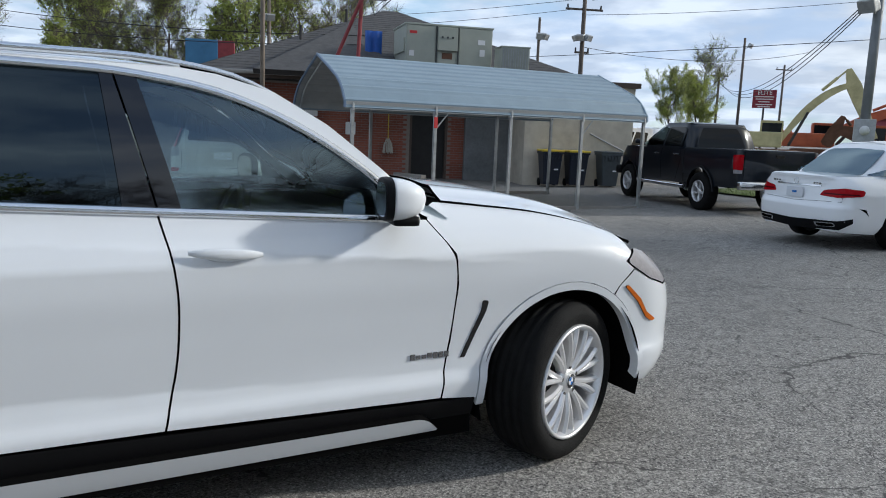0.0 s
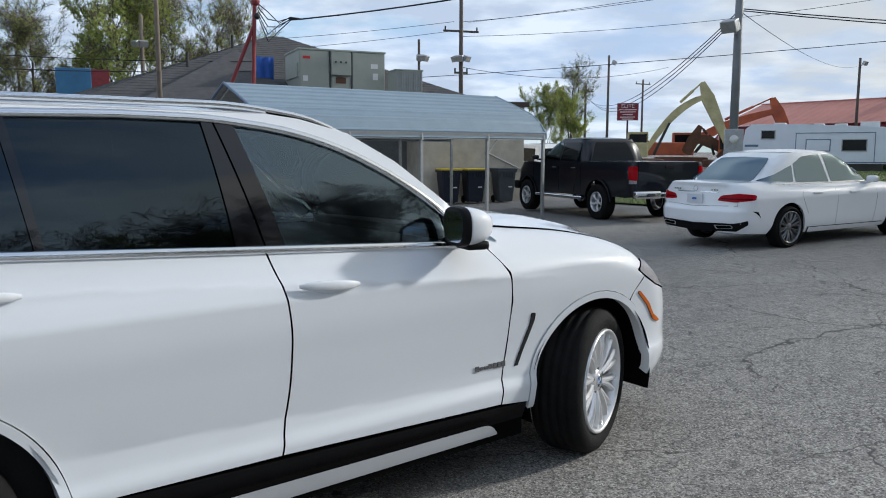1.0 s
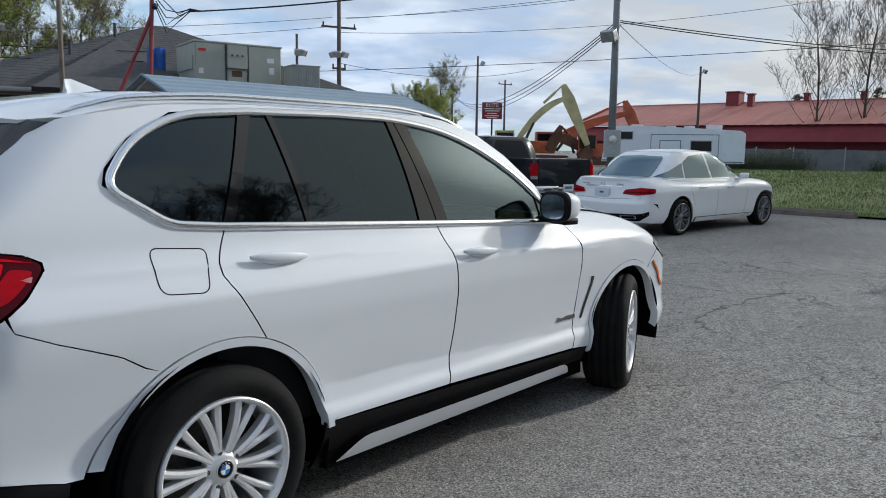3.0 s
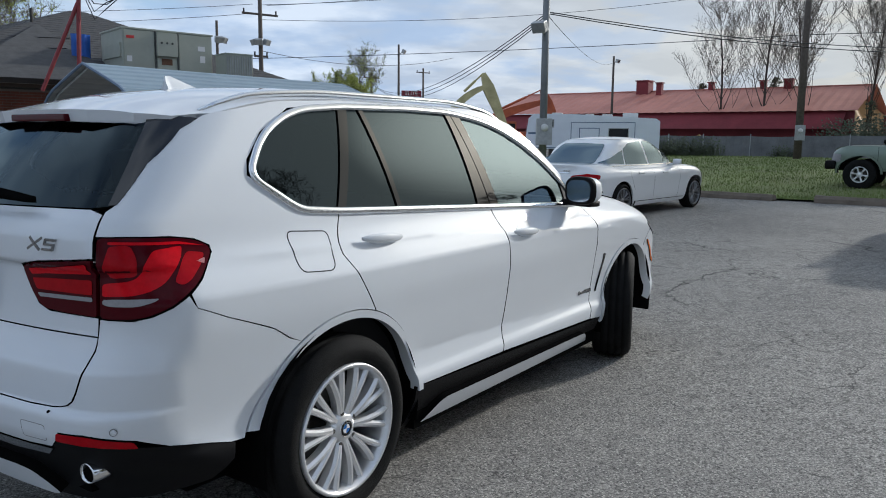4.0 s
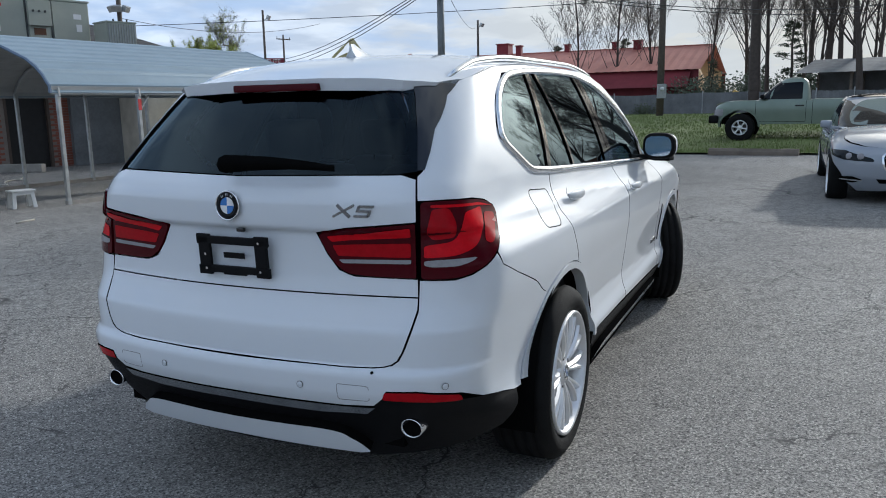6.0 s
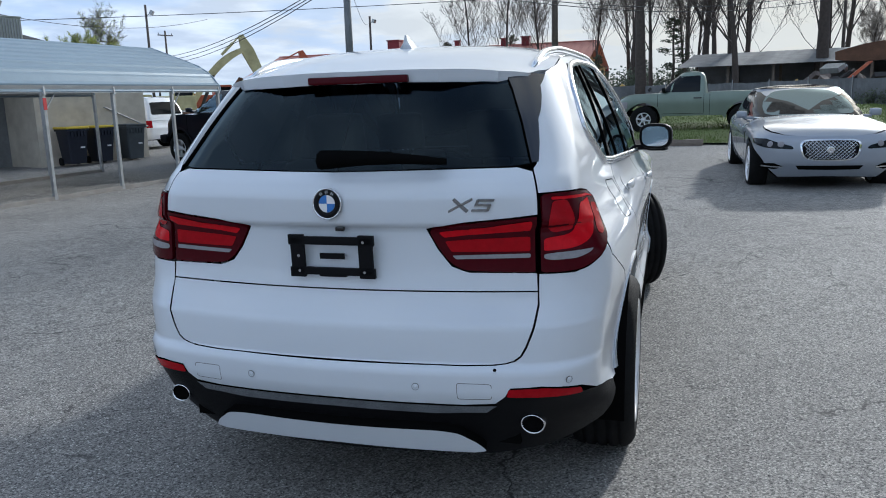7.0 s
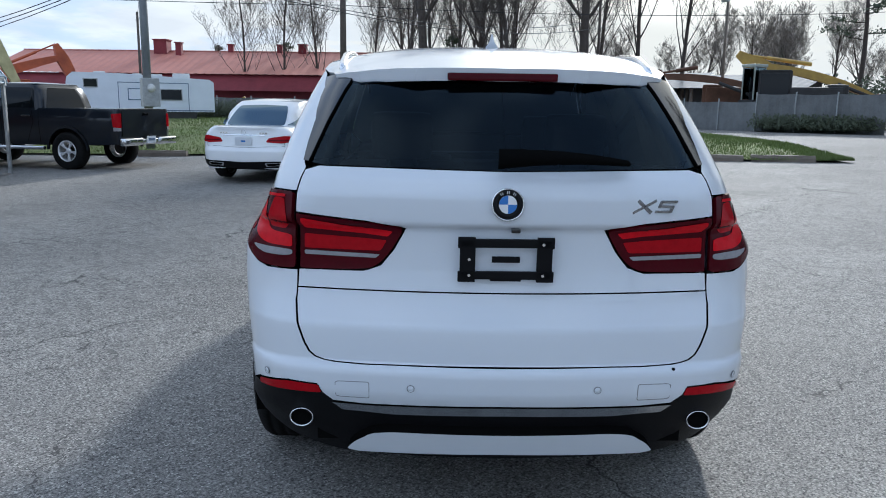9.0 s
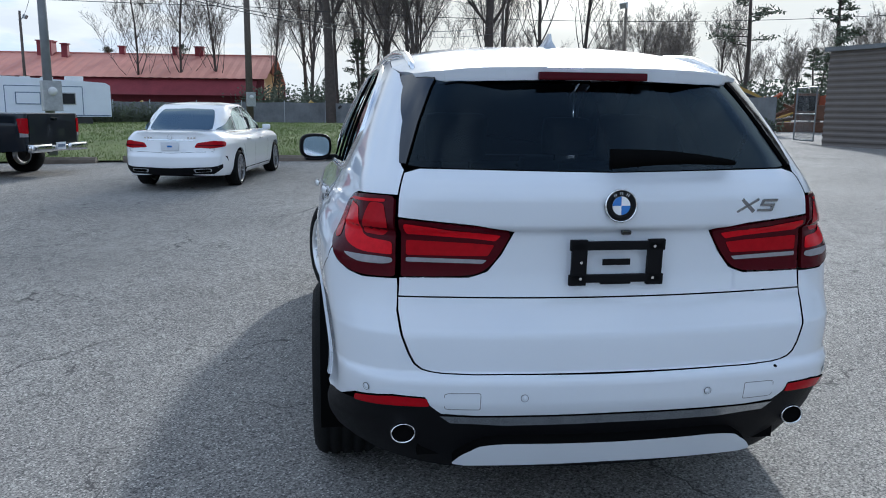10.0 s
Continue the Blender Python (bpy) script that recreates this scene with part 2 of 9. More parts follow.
M["letter"] = mat("white_lettering", (0.75, 0.72, 0.7), 0.5, vary=0.04)
M["bark"] = mat("grey_brown_bark", (0.075, 0.06, 0.05), 0.95, vary=0.3, scale=5, bump=0.5, bump_scale=30)
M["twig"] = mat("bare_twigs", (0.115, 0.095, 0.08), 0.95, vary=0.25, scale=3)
# paler version of twig: the haze of distance is put into the colour
M["fartwig"] = mat("haze_paled_twigs", (0.18, 0.155, 0.13), 0.95, vary=0.2, scale=3)
def leaf_blades(name, color):
    """Thin leaves: part of the light passes through them."""
    m = mat(name, color, 0.8, vary=0.4, scale=1.5)
    nt = m.node_tree
    p = nt.nodes["Principled BSDF"]
    out = [n for n in nt.nodes if n.type == "OUTPUT_MATERIAL"][0]
    tr = node(nt, "ShaderNodeBsdfTranslucent", Color=(color[0] * 1.15, color[1] * 1.15, color[2], 1))
    mx = node(nt, "ShaderNodeMixShader", Fac=0.5)
    nt.links.new(p.outputs[0], mx.inputs[1])
    nt.links.new(tr.outputs[0], mx.inputs[2])
    nt.links.new(mx.outputs[0], out.inputs[0])
    return m


M["leaf"] = leaf_blades("spring_leaves", (0.33, 0.38, 0.10))
M["leafdark"] = mat("evergreen_needles", (0.085, 0.10, 0.06), 0.9, vary=0.4, scale=2)
M["bud"] = mat("pale_buds", (0.20, 0.165, 0.11), 0.9, vary=0.3, scale=2)
M["plasticwhite"] = mat("white_plastic", (0.68, 0.68, 0.66), 0.45, vary=0.06)
M["boxblue"] = mat("blue_container", (0.05, 0.16, 0.30), 0.6, vary=0.2, scale=2)
M["tarp"] = mat("bright_blue_tarp", (0.02, 0.09, 0.38), 0.55, vary=0.2, scale=4)
M["ropemop"] = mat("pale_mop_rope", (0.45, 0.42, 0.36), 0.9, vary=0.2, scale=30)
M["scrap"] = mat("mixed_scrap", (0.16, 0.13, 0.11), 0.8, vary=0.6, scale=2)


def asphalt():
    """Worn asphalt: pale aggregate, broad stains, branching cracks."""
    m = bpy.data.materials.new("worn_asphalt")
    m.use_nodes = True
    nt = m.node_tree
    L = nt.links.new
    p = nt.nodes["Principled BSDF"]
    p.inputs["Roughness"].default_value = 0.82
    p.inputs["Specular IOR Level"].default_value = 0.09
    tc = nt.nodes.new("ShaderNodeTexCoord")
    stain = node(nt, "ShaderNodeTexNoise", Scale=0.35, Detail=6.0, Roughness=0.62)
    grain = node(nt, "ShaderNodeTexNoise", Scale=78.0, Detail=4.0, Roughness=0.75)
    stones = node(nt, "ShaderNodeTexVoronoi", Scale=95.0)
    warp = node(nt, "ShaderNodeTexNoise", Scale=1.7, Detail=5.0, Roughness=0.6)
    for n in (stain, grain, stones, warp):
        L(tc.outputs["Object"], n.inputs["Vector"])
    base = nt.nodes.new("ShaderNodeValToRGB")
    base.color_ramp.elements[0].position, base.color_ramp.elements[1].position = 0.3, 0.72
    base.color_ramp.elements[0].color, base.color_ramp.elements[1].color = (0.192, 0.188, 0.182, 1), (0.290, 0.284, 0.270, 1)
    L(stain.outputs["Fac"], base.inputs[0])
    gr = nt.nodes.new("ShaderNodeValToRGB")
    gr.color_ramp.elements[0].position, gr.color_ramp.elements[1].position = 0.35, 0.7
    gr.color_ramp.elements[0].color, gr.color_ramp.elements[1].color = (0.20, 0.20, 0.205, 1), (2.15, 2.10, 2.03, 1)
    L(grain.outputs["Fac"], gr.inputs[0])
    mul = nt.nodes.new("ShaderNodeMix"); mul.data_type, mul.blend_type = "RGBA", "MULTIPLY"
    mul.inputs["Factor"].default_value = 1.0
    L(base.outputs["Color"], mul.inputs["A"]); L(gr.outputs["Color"], mul.inputs["B"])
    mott = node(nt, "ShaderNodeTexNoise", Scale=7.0, Detail=4.0, Roughness=0.7)
    L(tc.outputs["Object"], mott.inputs["Vector"])
    mr_ = nt.nodes.new("ShaderNodeValToRGB")
    mr_.color_ramp.elements[0].position, mr_.color_ramp.elements[1].position = 0.35, 0.65
    mr_.color_ramp.elements[0].color, mr_.color_ramp.elements[1].color = (0.87, 0.87, 0.88, 1), (1.12, 1.12, 1.11, 1)
    L(mott.outputs["Fac"], mr_.inputs[0])
    mul2 = nt.nodes.new("ShaderNodeMix"); mul2.data_type, mul2.blend_type = "RGBA", "MULTIPLY"
    mul2.inputs["Factor"].default_value = 1.0
    L(mul.outputs["Result"], mul2.inputs["A"]); L(mr_.outputs["Color"], mul2.inputs["B"])
    mul = mul2
    # dark pits and pale stones
    pits = node(nt, "ShaderNodeTexNoise", Scale=28.0, Detail=5.0, Roughness=0.8)
    L(tc.outputs["Object"], pits.inputs["Vector"])
    pr = nt.nodes.new("ShaderNodeValToRGB")
    pr.color_ramp.elements[0].position, pr.color_ramp.elements[1].position = 0.36, 0.52
    pr.color_ramp.elements[0].color, pr.color_ramp.elements[1].color = (0.55, 0.55, 0.56, 1), (1.06, 1.06, 1.05, 1)
    L(pits.outputs["Fac"], pr.inputs[0])
    mul3 = nt.nodes.new("ShaderNodeMix"); mul3.data_type, mul3.blend_type = "RGBA", "MULTIPLY"
    mul3.inputs["Factor"].default_value = 1.0
    L(mul.outputs["Result"], mul3.inputs["A"]); L(pr.outputs["Color"], mul3.inputs["B"])
    rnd = nt.nodes.new("ShaderNodeSeparateColor")
    L(stones.outputs["Color"], rnd.inputs[0])
    pick = node(nt, "ShaderNodeMath"); pick.operation = "GREATER_THAN"; pick.inputs[1].default_value = 0.86
    L(rnd.outputs[0], pick.inputs[0])
    near = node(nt, "ShaderNodeMath"); near.operation = "LESS_THAN"; near.inputs[1].default_value = 0.42
    L(stones.outputs["Distance"], near.inputs[0])
    half = node(nt, "ShaderNodeMath"); half.operation = "MULTIPLY"
    L(pick.outputs[0], half.inputs[0]); L(near.outputs[0], half.inputs[1])
    pale = nt.nodes.new("ShaderNodeMix"); pale.data_type = "RGBA"
    pale.inputs["B"].default_value = (0.52, 0.50, 0.46, 1)
    L(half.outputs[0], pale.inputs["Factor"]); L(mul3.outputs["Result"], pale.inputs["A"])
    # cracks along the edges of warped cells, broken up by a mask
    wadd = nt.nodes.new("ShaderNodeVectorMath"); wadd.operation = "MULTIPLY_ADD"
    wadd.inputs[1].default_value = (0.7, 0.7, 0)
    L(warp.outputs["Color"], wadd.inputs[0]); L(tc.outputs["Object"], wadd.inputs[2])
    prev = pale.outputs["Result"]
    height = grain.outputs["Fac"]
    for sc, wd, thr in ((0.40, 0.0042, 0.46), (0.85, 0.0062, 0.50), (1.6, 0.0085, 0.56)):
        v = node(nt, "ShaderNodeTexVoronoi", Scale=sc); v.feature = "DISTANCE_TO_EDGE"
        L(wadd.outputs[0], v.inputs["Vector"])
        lt = nt.nodes.new("ShaderNodeMapRange")
        lt.inputs["From Min"].default_value, lt.inputs["From Max"].default_value = wd * 0.25, wd
        lt.inputs["To Min"].default_value, lt.inputs["To Max"].default_value = 1.0, 0.0
        L(v.outputs["Distance"], lt.inputs["Value"])
        mk = node(nt, "ShaderNodeTexNoise", Scale=sc * 0.9, Detail=3.0)
        L(tc.outputs["Object"], mk.inputs["Vector"])
        on = nt.nodes.new("ShaderNodeMapRange")
        on.inputs["From Min"].default_value, on.inputs["From Max"].default_value = thr, thr + 0.06
        L(mk.outputs["Fac"], on.inputs["Value"])
        both = node(nt, "ShaderNodeMath"); both.operation = "MULTIPLY"
        L(lt.outputs[0], both.inputs[0]); L(on.outputs[0], both.inputs[1])
        cm = nt.nodes.new("ShaderNodeMix"); cm.data_type = "RGBA"
        cm.inputs["B"].default_value = (0.085, 0.082, 0.078, 1)
        L(both.outputs[0], cm.inputs["Factor"]); L(prev, cm.inputs["A"])
        prev = cm.outputs["Result"]
    L(prev, p.inputs["Base Color"])
    b = node(nt, "ShaderNodeBump", Strength=0.55, Distance=0.006)
    L(height, b.inputs["Height"]); L(b.outputs[0], p.inputs["Normal"])
    return m


M["asphalt"] = asphalt()
M["lawn"] = mat("mown_grass_soil", (0.16, 0.20, 0.058), 0.95, vary=0.35, scale=0.5, bump=0.6, bump_scale=30, dark=(0.14, 0.135, 0.06))
M["grass"] = mat("grass_blades", (0.155, 0.20, 0.056), 0.85, vary=0.35, scale=0.6)

# ---- building tools ----
def gz(x, y):
    """Height of the ground: level round the parked car, rising gently towards the lawn."""
    c = lambda v, a, b: min(max(v - a, 0.0), b)
    return 0.019 * c(x, 0.5, 20) + 0.008 * c(x, 20.5, 60) - 0.004 * c(y, 5, 15)


def mesh_ob(name, verts, faces, materials, parent=None, label="", smooth=False, indices=None, normals=None):
    me = bpy.data.meshes.new(name)
    me.from_pydata([tuple(map(float, v)) for v in verts], [], [tuple(f) for f in faces])
    for m in (materials if isinstance(materials, (list, tuple)) else [materials]):
        me.materials.append(m)
    if indices is not None:
        me.polygons.foreach_set("material_index", np.array(indices, dtype=np.int32))
    if smooth:
        me.polygons.foreach_set("use_smooth", [True] * len(me.polygons))
    me.update()
    if normals is not None:
        me.normals_split_custom_set([tuple(n) for n in normals])
    ob = new(name, me)
    if parent:
        ob.parent = parent
    if label:
        ob["label"] = label
    return ob


def part(name, bm, material, parent=None, label="", smooth=False):
    me = bpy.data.meshes.new(name)
    bm.to_mesh(me)
    bm.free()
    for m in (material if isinstance(material, (list, tuple)) else [material]):
        me.materials.append(m)
    if smooth:
        me.polygons.foreach_set("use_smooth", [True] * len(me.polygons))
    ob = new(name, me)
    if parent:
        ob.parent = parent
    if label:
        ob["label"] = label
    return ob


def thing(name, m, label, category, group=""):
    ob = new(name)
    ob.matrix_world = m
    ob.empty_display_size = 0.2
    return tagged(ob, label, category, group)


def box(bm, x0, y0, z0, x1, y1, z1, bevel=0.0, m=None):
    g = bmesh.ops.create_cube(bm, size=1.0)
    vs = g["verts"]
    t = Matrix.Translation(((x0 + x1) / 2, (y0 + y1) / 2, (z0 + z1) / 2)) @ Matrix.Diagonal((abs(x1 - x0), abs(y1 - y0), abs(z1 - z0), 1))
    bmesh.ops.transform(bm, matrix=t, verts=vs)
    if bevel:
        es = list({e for v in vs for e in v.link_edges})
        r = bmesh.ops.bevel(bm, geom=es, offset=bevel, segments=2, profile=0.7, affect="EDGES")
        vs = list({v for f in r["faces"] for v in f.verts} | {v for v in vs if v.is_valid})
    if m is not None:
        bmesh.ops.transform(bm, matrix=m, verts=[v for v in vs if v.is_valid])
    return vs


def boxes(*rows, bevel=0.0):
    bm = bmesh.new()
    for r in rows:
        box(bm, *r, bevel=bevel)
    return bm


def rod(bm, a, b, r0, r1=None, seg=10, caps=True):
    a, b = Vector(a), Vector(b)
    d = b - a
    q = d.to_track_quat("Z", "Y").to_matrix().to_4x4()
    bmesh.ops.create_cone(bm, cap_ends=caps, segments=seg, radius1=r0, radius2=r0 if r1 is None else r1, depth=d.length,
                          matrix=Matrix.Translation((a + b) / 2) @ q)


def tube(pts, r, seg=8, closed=False):
    """Verts and faces of a tube of radius r (or radii) along pts."""
    pts = [Vector(p) for p in pts]
    n = len(pts)
    rs = r if isinstance(r, (list, tuple)) else [r] * n
    verts, faces = [], []
    up = Vector((0, 0, 1))
    side = None
    for i, p in enumerate(pts):
        d = (pts[(i + 1) % n] - pts[i - 1]) if closed else (pts[min(i + 1, n - 1)] - pts[max(i - 1, 0)])
        d.normalize()
        if side is None:
            side = d.cross(up)
            if side.length < 1e-3:
                side = d.cross(Vector((1, 0, 0)))
        side = side - d * side.dot(d)
        side.normalize()
        o = d.cross(side)
        for k in range(seg):
            a = 2 * math.pi * k / seg
            verts.append(p + (side * math.cos(a) + o * math.sin(a)) * rs[i])
    for i in range(n if closed else n - 1):
        for k in range(seg):
            a, b = i * seg + k, i * seg + (k + 1) % seg
            j = ((i + 1) % n) * seg
            faces.append((a, b, j + (k + 1) % seg, j + k))
    if not closed:
        faces.append(tuple(reversed(range(seg))))
        faces.append(tuple((n - 1) * seg + k for k in range(seg)))
    return verts, faces


def lathe(profile, seg=48, axis="y", closed=True):
    """Turn (radius, along) points round an axis."""
    verts, faces = [], []
    n = len(profile)
    for k in range(seg):
        a = 2 * math.pi * k / seg
        for r, h in profile:
            verts.append({"y": (r * math.cos(a), h, r * math.sin(a)), "z": (r * math.cos(a), r * math.sin(a), h), "x": (h, r * math.cos(a), r * math.sin(a))}[axis])
    for k in range(seg):
        for i in range(n if closed else n - 1):
            a, b = k * n + i, k * n + (i + 1) % n
            c, d = ((k + 1) % seg) * n + (i + 1) % n, ((k + 1) % seg) * n + i
            faces.append((a, b, c, d))
    return verts, faces


def join(*vfs):
    V, Fc = [], []
    for v, f in vfs:
        o = len(V)
        V += list(v)
        Fc += [tuple(i + o for i in x) for x in f]
    return V, Fc


def curve(*pts):
    """A smooth monotone curve through (t, value) points."""
    xs, ys = np.array([p[0] for p in pts], float), np.array([p[1] for p in pts], float)
    h, d = np.diff(xs), np.diff(ys) / np.diff(xs)
    m = np.zeros(len(xs))
    m[0], m[-1] = d[0], d[-1]
    for i in range(1, len(xs) - 1):
        if d[i - 1] * d[i] > 0:
            a, b = 2 * h[i] + h[i - 1], h[i] + 2 * h[i - 1]
            m[i] = (a + b) / (a / d[i - 1] + b / d[i])

    def f(t):
        t = np.asarray(t, float)
        tc = np.clip(t, xs[0], xs[-1])
        i = np.clip(np.searchsorted(xs, tc) - 1, 0, len(h) - 1)
        s = (tc - xs[i]) / h[i]
        return (ys[i] * (1 + 2 * s) * (1 - s) ** 2 + h[i] * m[i] * s * (1 - s) ** 2 + ys[i + 1] * s * s * (3 - 2 * s) + h[i] * m[i + 1] * s * s * (s - 1)
                + (t - tc) * np.where(t > tc, m[-1], m[0]))
    return f


def fillet(pts, n=6):
    """A closed outline from corners (a, b, radius)."""
    out = []
    k = len(pts)
    for i, (a, b, *r) in enumerate(pts):
        r = r[0] if r else 0
        p, q, s = Vector(pts[i - 1][:2]), Vector((a, b)), Vector(pts[(i + 1) % k][:2])
        if r <= 0:
            out.append((a, b))
            continue
        l0, l1 = (p - q).length, (s - q).length
        u, v = q + (p - q) * min(r / l0, 0.48), q + (s - q) * min(r / l1, 0.48)
        for j in range(n + 1):
            t = j / n
            w = u * (1 - t) ** 2 + q * 2 * t * (1 - t) + v * t * t
            out.append((w.x, w.y))
    return out


def arc(cx, cy, r, a0, a1, n=14):
    return [(cx + r * math.cos(radians(a0 + (a1 - a0) * i / n)), cy + r * math.sin(radians(a0 + (a1 - a0) * i / n))) for i in range(n + 1)]


def cut(poly, k, lim, keep_above):
    out = []
    n = len(poly)
    for i in range(n):
        a, b = poly[i - 1], poly[i]
        ia, ib = (a[k] >= lim) == keep_above or a[k] == lim, (b[k] >= lim) == keep_above or b[k] == lim
        if ia != ib:
            t = (lim - a[k]) / (b[k] - a[k])
            c = [a[0] + (b[0] - a[0]) * t, a[1] + (b[1] - a[1]) * t]
            c[k] = lim
            out.append(tuple(c))
        if ib:
            out.append(b)
    return out


def sheet(poly, step):
    """Outline filled with a grid of cells: flat verts and faces."""
    us, zs = [p[0] for p in poly], [p[1] for p in poly]
    su, sz = step if isinstance(step, tuple) else (step, step)
    index, verts, faces = {}, [], []
    for i in range(math.floor(min(us) / su), math.floor(max(us) / su) + 1):
        col = cut(cut(poly, 0, i * su, True), 0, (i + 1) * su, False)
        if len(col) < 3:
            continue
        cz = [p[1] for p in col]
        for j in range(math.floor(min(cz) / sz), math.floor(max(cz) / sz) + 1):
            c = cut(cut(col, 1, j * sz, True), 1, (j + 1) * sz, False)
            f = []
            for p in c:
                key = (round(p[0], 4), round(p[1], 4))
                if key not in index:
                    index[key] = len(verts)
                    verts.append(key)
                v = index[key]
                if v not in f:
                    f.append(v)
            if len(f) >= 3:
                ar = sum(verts[f[q - 1]][0] * verts[f[q]][1] - verts[f[q]][0] * verts[f[q - 1]][1] for q in range(len(f)))
                if abs(ar) > 1e-8:
                    faces.append(tuple(f) if ar > 0 else tuple(reversed(f)))
    return np.array(verts), faces


def patch(surf, poly, step=0.04, offset=0.0, lip=0.015, mirror=None, weld=False):
    """A skin of the surface inside an outline, with a dark turned-in edge. mirror: None, 'only' or 'both'."""
    uv, faces = sheet(poly, step)
    P, N = surf(uv[:, 0], uv[:, 1])
    P = P + N * offset
    count = {}
    for f in faces:
        for a, b in zip(f, f[1:] + f[:1]):
            count[(a, b)] = count.get((a, b), 0) + 1
    rim = [(a, b) for a, b in count if (b, a) not in count]
    V, Nn, Fc, idx, loops = list(P), list(N), list(faces), [0] * len(faces), []
    for f in faces:
        loops += [N[i] for i in f]
    if lip:
        low = {}
        for a, b in rim:
            for q in (a, b):
                if q not in low:
                    low[q] = len(V)
                    V.append(P[q] - N[q] * lip)
            Fc.append((b, a, low[a], low[b]))
            n = np.cross(P[b] - P[a], N[a])
            n = n / (np.linalg.norm(n) + 1e-12)
            loops += [n] * 4
            idx.append(1)
    V, loops = np.array(V), np.array(loops)
    if mirror:
        mv, ml, mf, k = V * [1, -1, 1], [], [], 0
        for f in Fc:
            ls = loops[k:k + len(f)] * [1, -1, 1]
            k += len(f)
            mf.append(tuple(reversed(f)))
            ml += list(ls[::-1])
        ml = np.array(ml)
        if mirror == "only":
            return mv, mf, ml, idx
        o = len(V)
        return np.concatenate([V, mv]), Fc + [tuple(i + o for i in f) for f in mf], np.concatenate([loops, ml]), idx + idx
    return V, Fc, loops, idx


def skin(name, surf, poly, material, parent, label="", step=0.04, offset=0.0, lip=0.015, mirror=None, edge=None):
    V, Fc, nn, idx = patch(surf, poly, step, offset, lip, mirror)
    return mesh_ob(name, V, Fc, [material, edge or M["gap"]], parent, label, True, idx, nn)


def rounded(tops, depth, width):
    """Draws the flank in near the top edge, for a soft shoulder."""
    def roll(x, z):
        e = np.clip((z - tops(x) + depth) / depth, 0, 1)
        return width * (1 - np.sqrt(1 - 0.96 * e * e))
    return roll


class Shell:
    """A car's skin: at each height a rounded outline in plan, from a rear and a front profile and a half width. u runs along the flank as x, then round the corners."""

    def __init__(self, w, xr, xf, rr, rf, bow=(0.15, 0.2), taper=(0.0, 0.0, 0.0, 0.0), pivot=(-0.35, 2.9, 0.45), roll=None):
        self.w, self.xr, self.xf, self.rr, self.rf, self.bow, self.taper, self.pv, self.roll = w, xr, xf, rr, rf, bow, taper, pivot, roll

    def flank(self, x, z):
        x0, k0, x1, k1 = self.taper
        y = self.w(z) - k0 * np.maximum(0, x0 - x) ** 2 - k1 * np.maximum(0, x - x1) ** 2
        return y - self.roll(x, z) if self.roll else y

    def gap(self, x, y, z):
        a = y - self.flank(x, z)
        rear = self.xr(z) + self.bow[0] * y * y - x
        front = x - self.xf(z) + self.bow[1] * y * y
        r = np.where(rear > front, self.rr(z), self.rf(z))
        b = np.maximum(rear, front)
        return np.where((a > -r) & (b > -r), np.hypot(np.maximum(a + r, 0), np.maximum(b + r, 0)) - r, np.maximum(a, b))

    def at(self, u, z):
        x0, x1, yr, yf = (*self.pv, self.pv[2])[:4]
        u, z = np.asarray(u, float), np.asarray(z, float)
        ox = np.clip(u, x0, x1)
        th = np.where(u < x0, np.clip((x0 - u) / 0.45, 0, 1), -np.clip((u - x1) / 0.45, 0, 1)) * math.pi / 2
        past = np.where(u < x0, np.maximum(0, x0 - 0.45 - u), np.maximum(0, u - x1 - 0.45))
        oy = np.where(u < x0, yr - past, np.where(u > x1, yf - past, 0.0))
        dx, dy = -np.sin(th), np.cos(th)
        lo, hi = np.zeros_like(u), np.full_like(u, 3.0)
        for _ in range(34):
            mid = (lo + hi) / 2
            out = self.gap(ox + dx * mid, oy + dy * mid, z) > 0
            hi, lo = np.where(out, mid, hi), np.where(out, lo, mid)
        return np.stack([ox + dx * lo, -(oy + dy * lo), z], -1)

    def __call__(self, u, z):
        e = 0.004
        P = self.at(u, z)
        n = np.cross(self.at(u + e, z) - self.at(u - e, z), self.at(u, z + e) - self.at(u, z - e))
        return P, n / (np.linalg.norm(n, axis=-1, keepdims=True) + 1e-12)

    def u(self, x, y):
        """The u of a point of the plan (y to the right)."""
        x0, x1, yr, yf = (*self.pv, self.pv[2])[:4]
        yp = yr if x < x0 else yf
        if x0 <= x <= x1:
            return x
        if y <= yp:
            return x0 - 0.45 - (yp - y) if x < x0 else x1 + 0.45 + (yp - y)
        return x0 - 0.45 * math.atan2(x0 - x, y - yp) / (math.pi / 2) if x < x0 else x1 + 0.45 * math.atan2(x - x1, y - yp) / (math.pi / 2)

    @property
    def mid_rear(self):
        return self.pv[0] - 0.45 - self.pv[2]

    @property
    def mid_front(self):
        return self.pv[1] + 0.45 + self.pv[-1]


def top(f):
    """A surface z = f(x, y) with its normals, for bonnets and roofs."""
    def s(x, y):
        e = 0.004
        P = np.stack([x, y, f(x, y)], -1)
        n = np.stack([-(f(x + e, y) - f(x - e, y)) / (2 * e), -(f(x, y + e) - f(x, y - e)) / (2 * e), np.ones_like(x)], -1)
        return P, n / np.linalg.norm(n, axis=-1, keepdims=True)
    return s


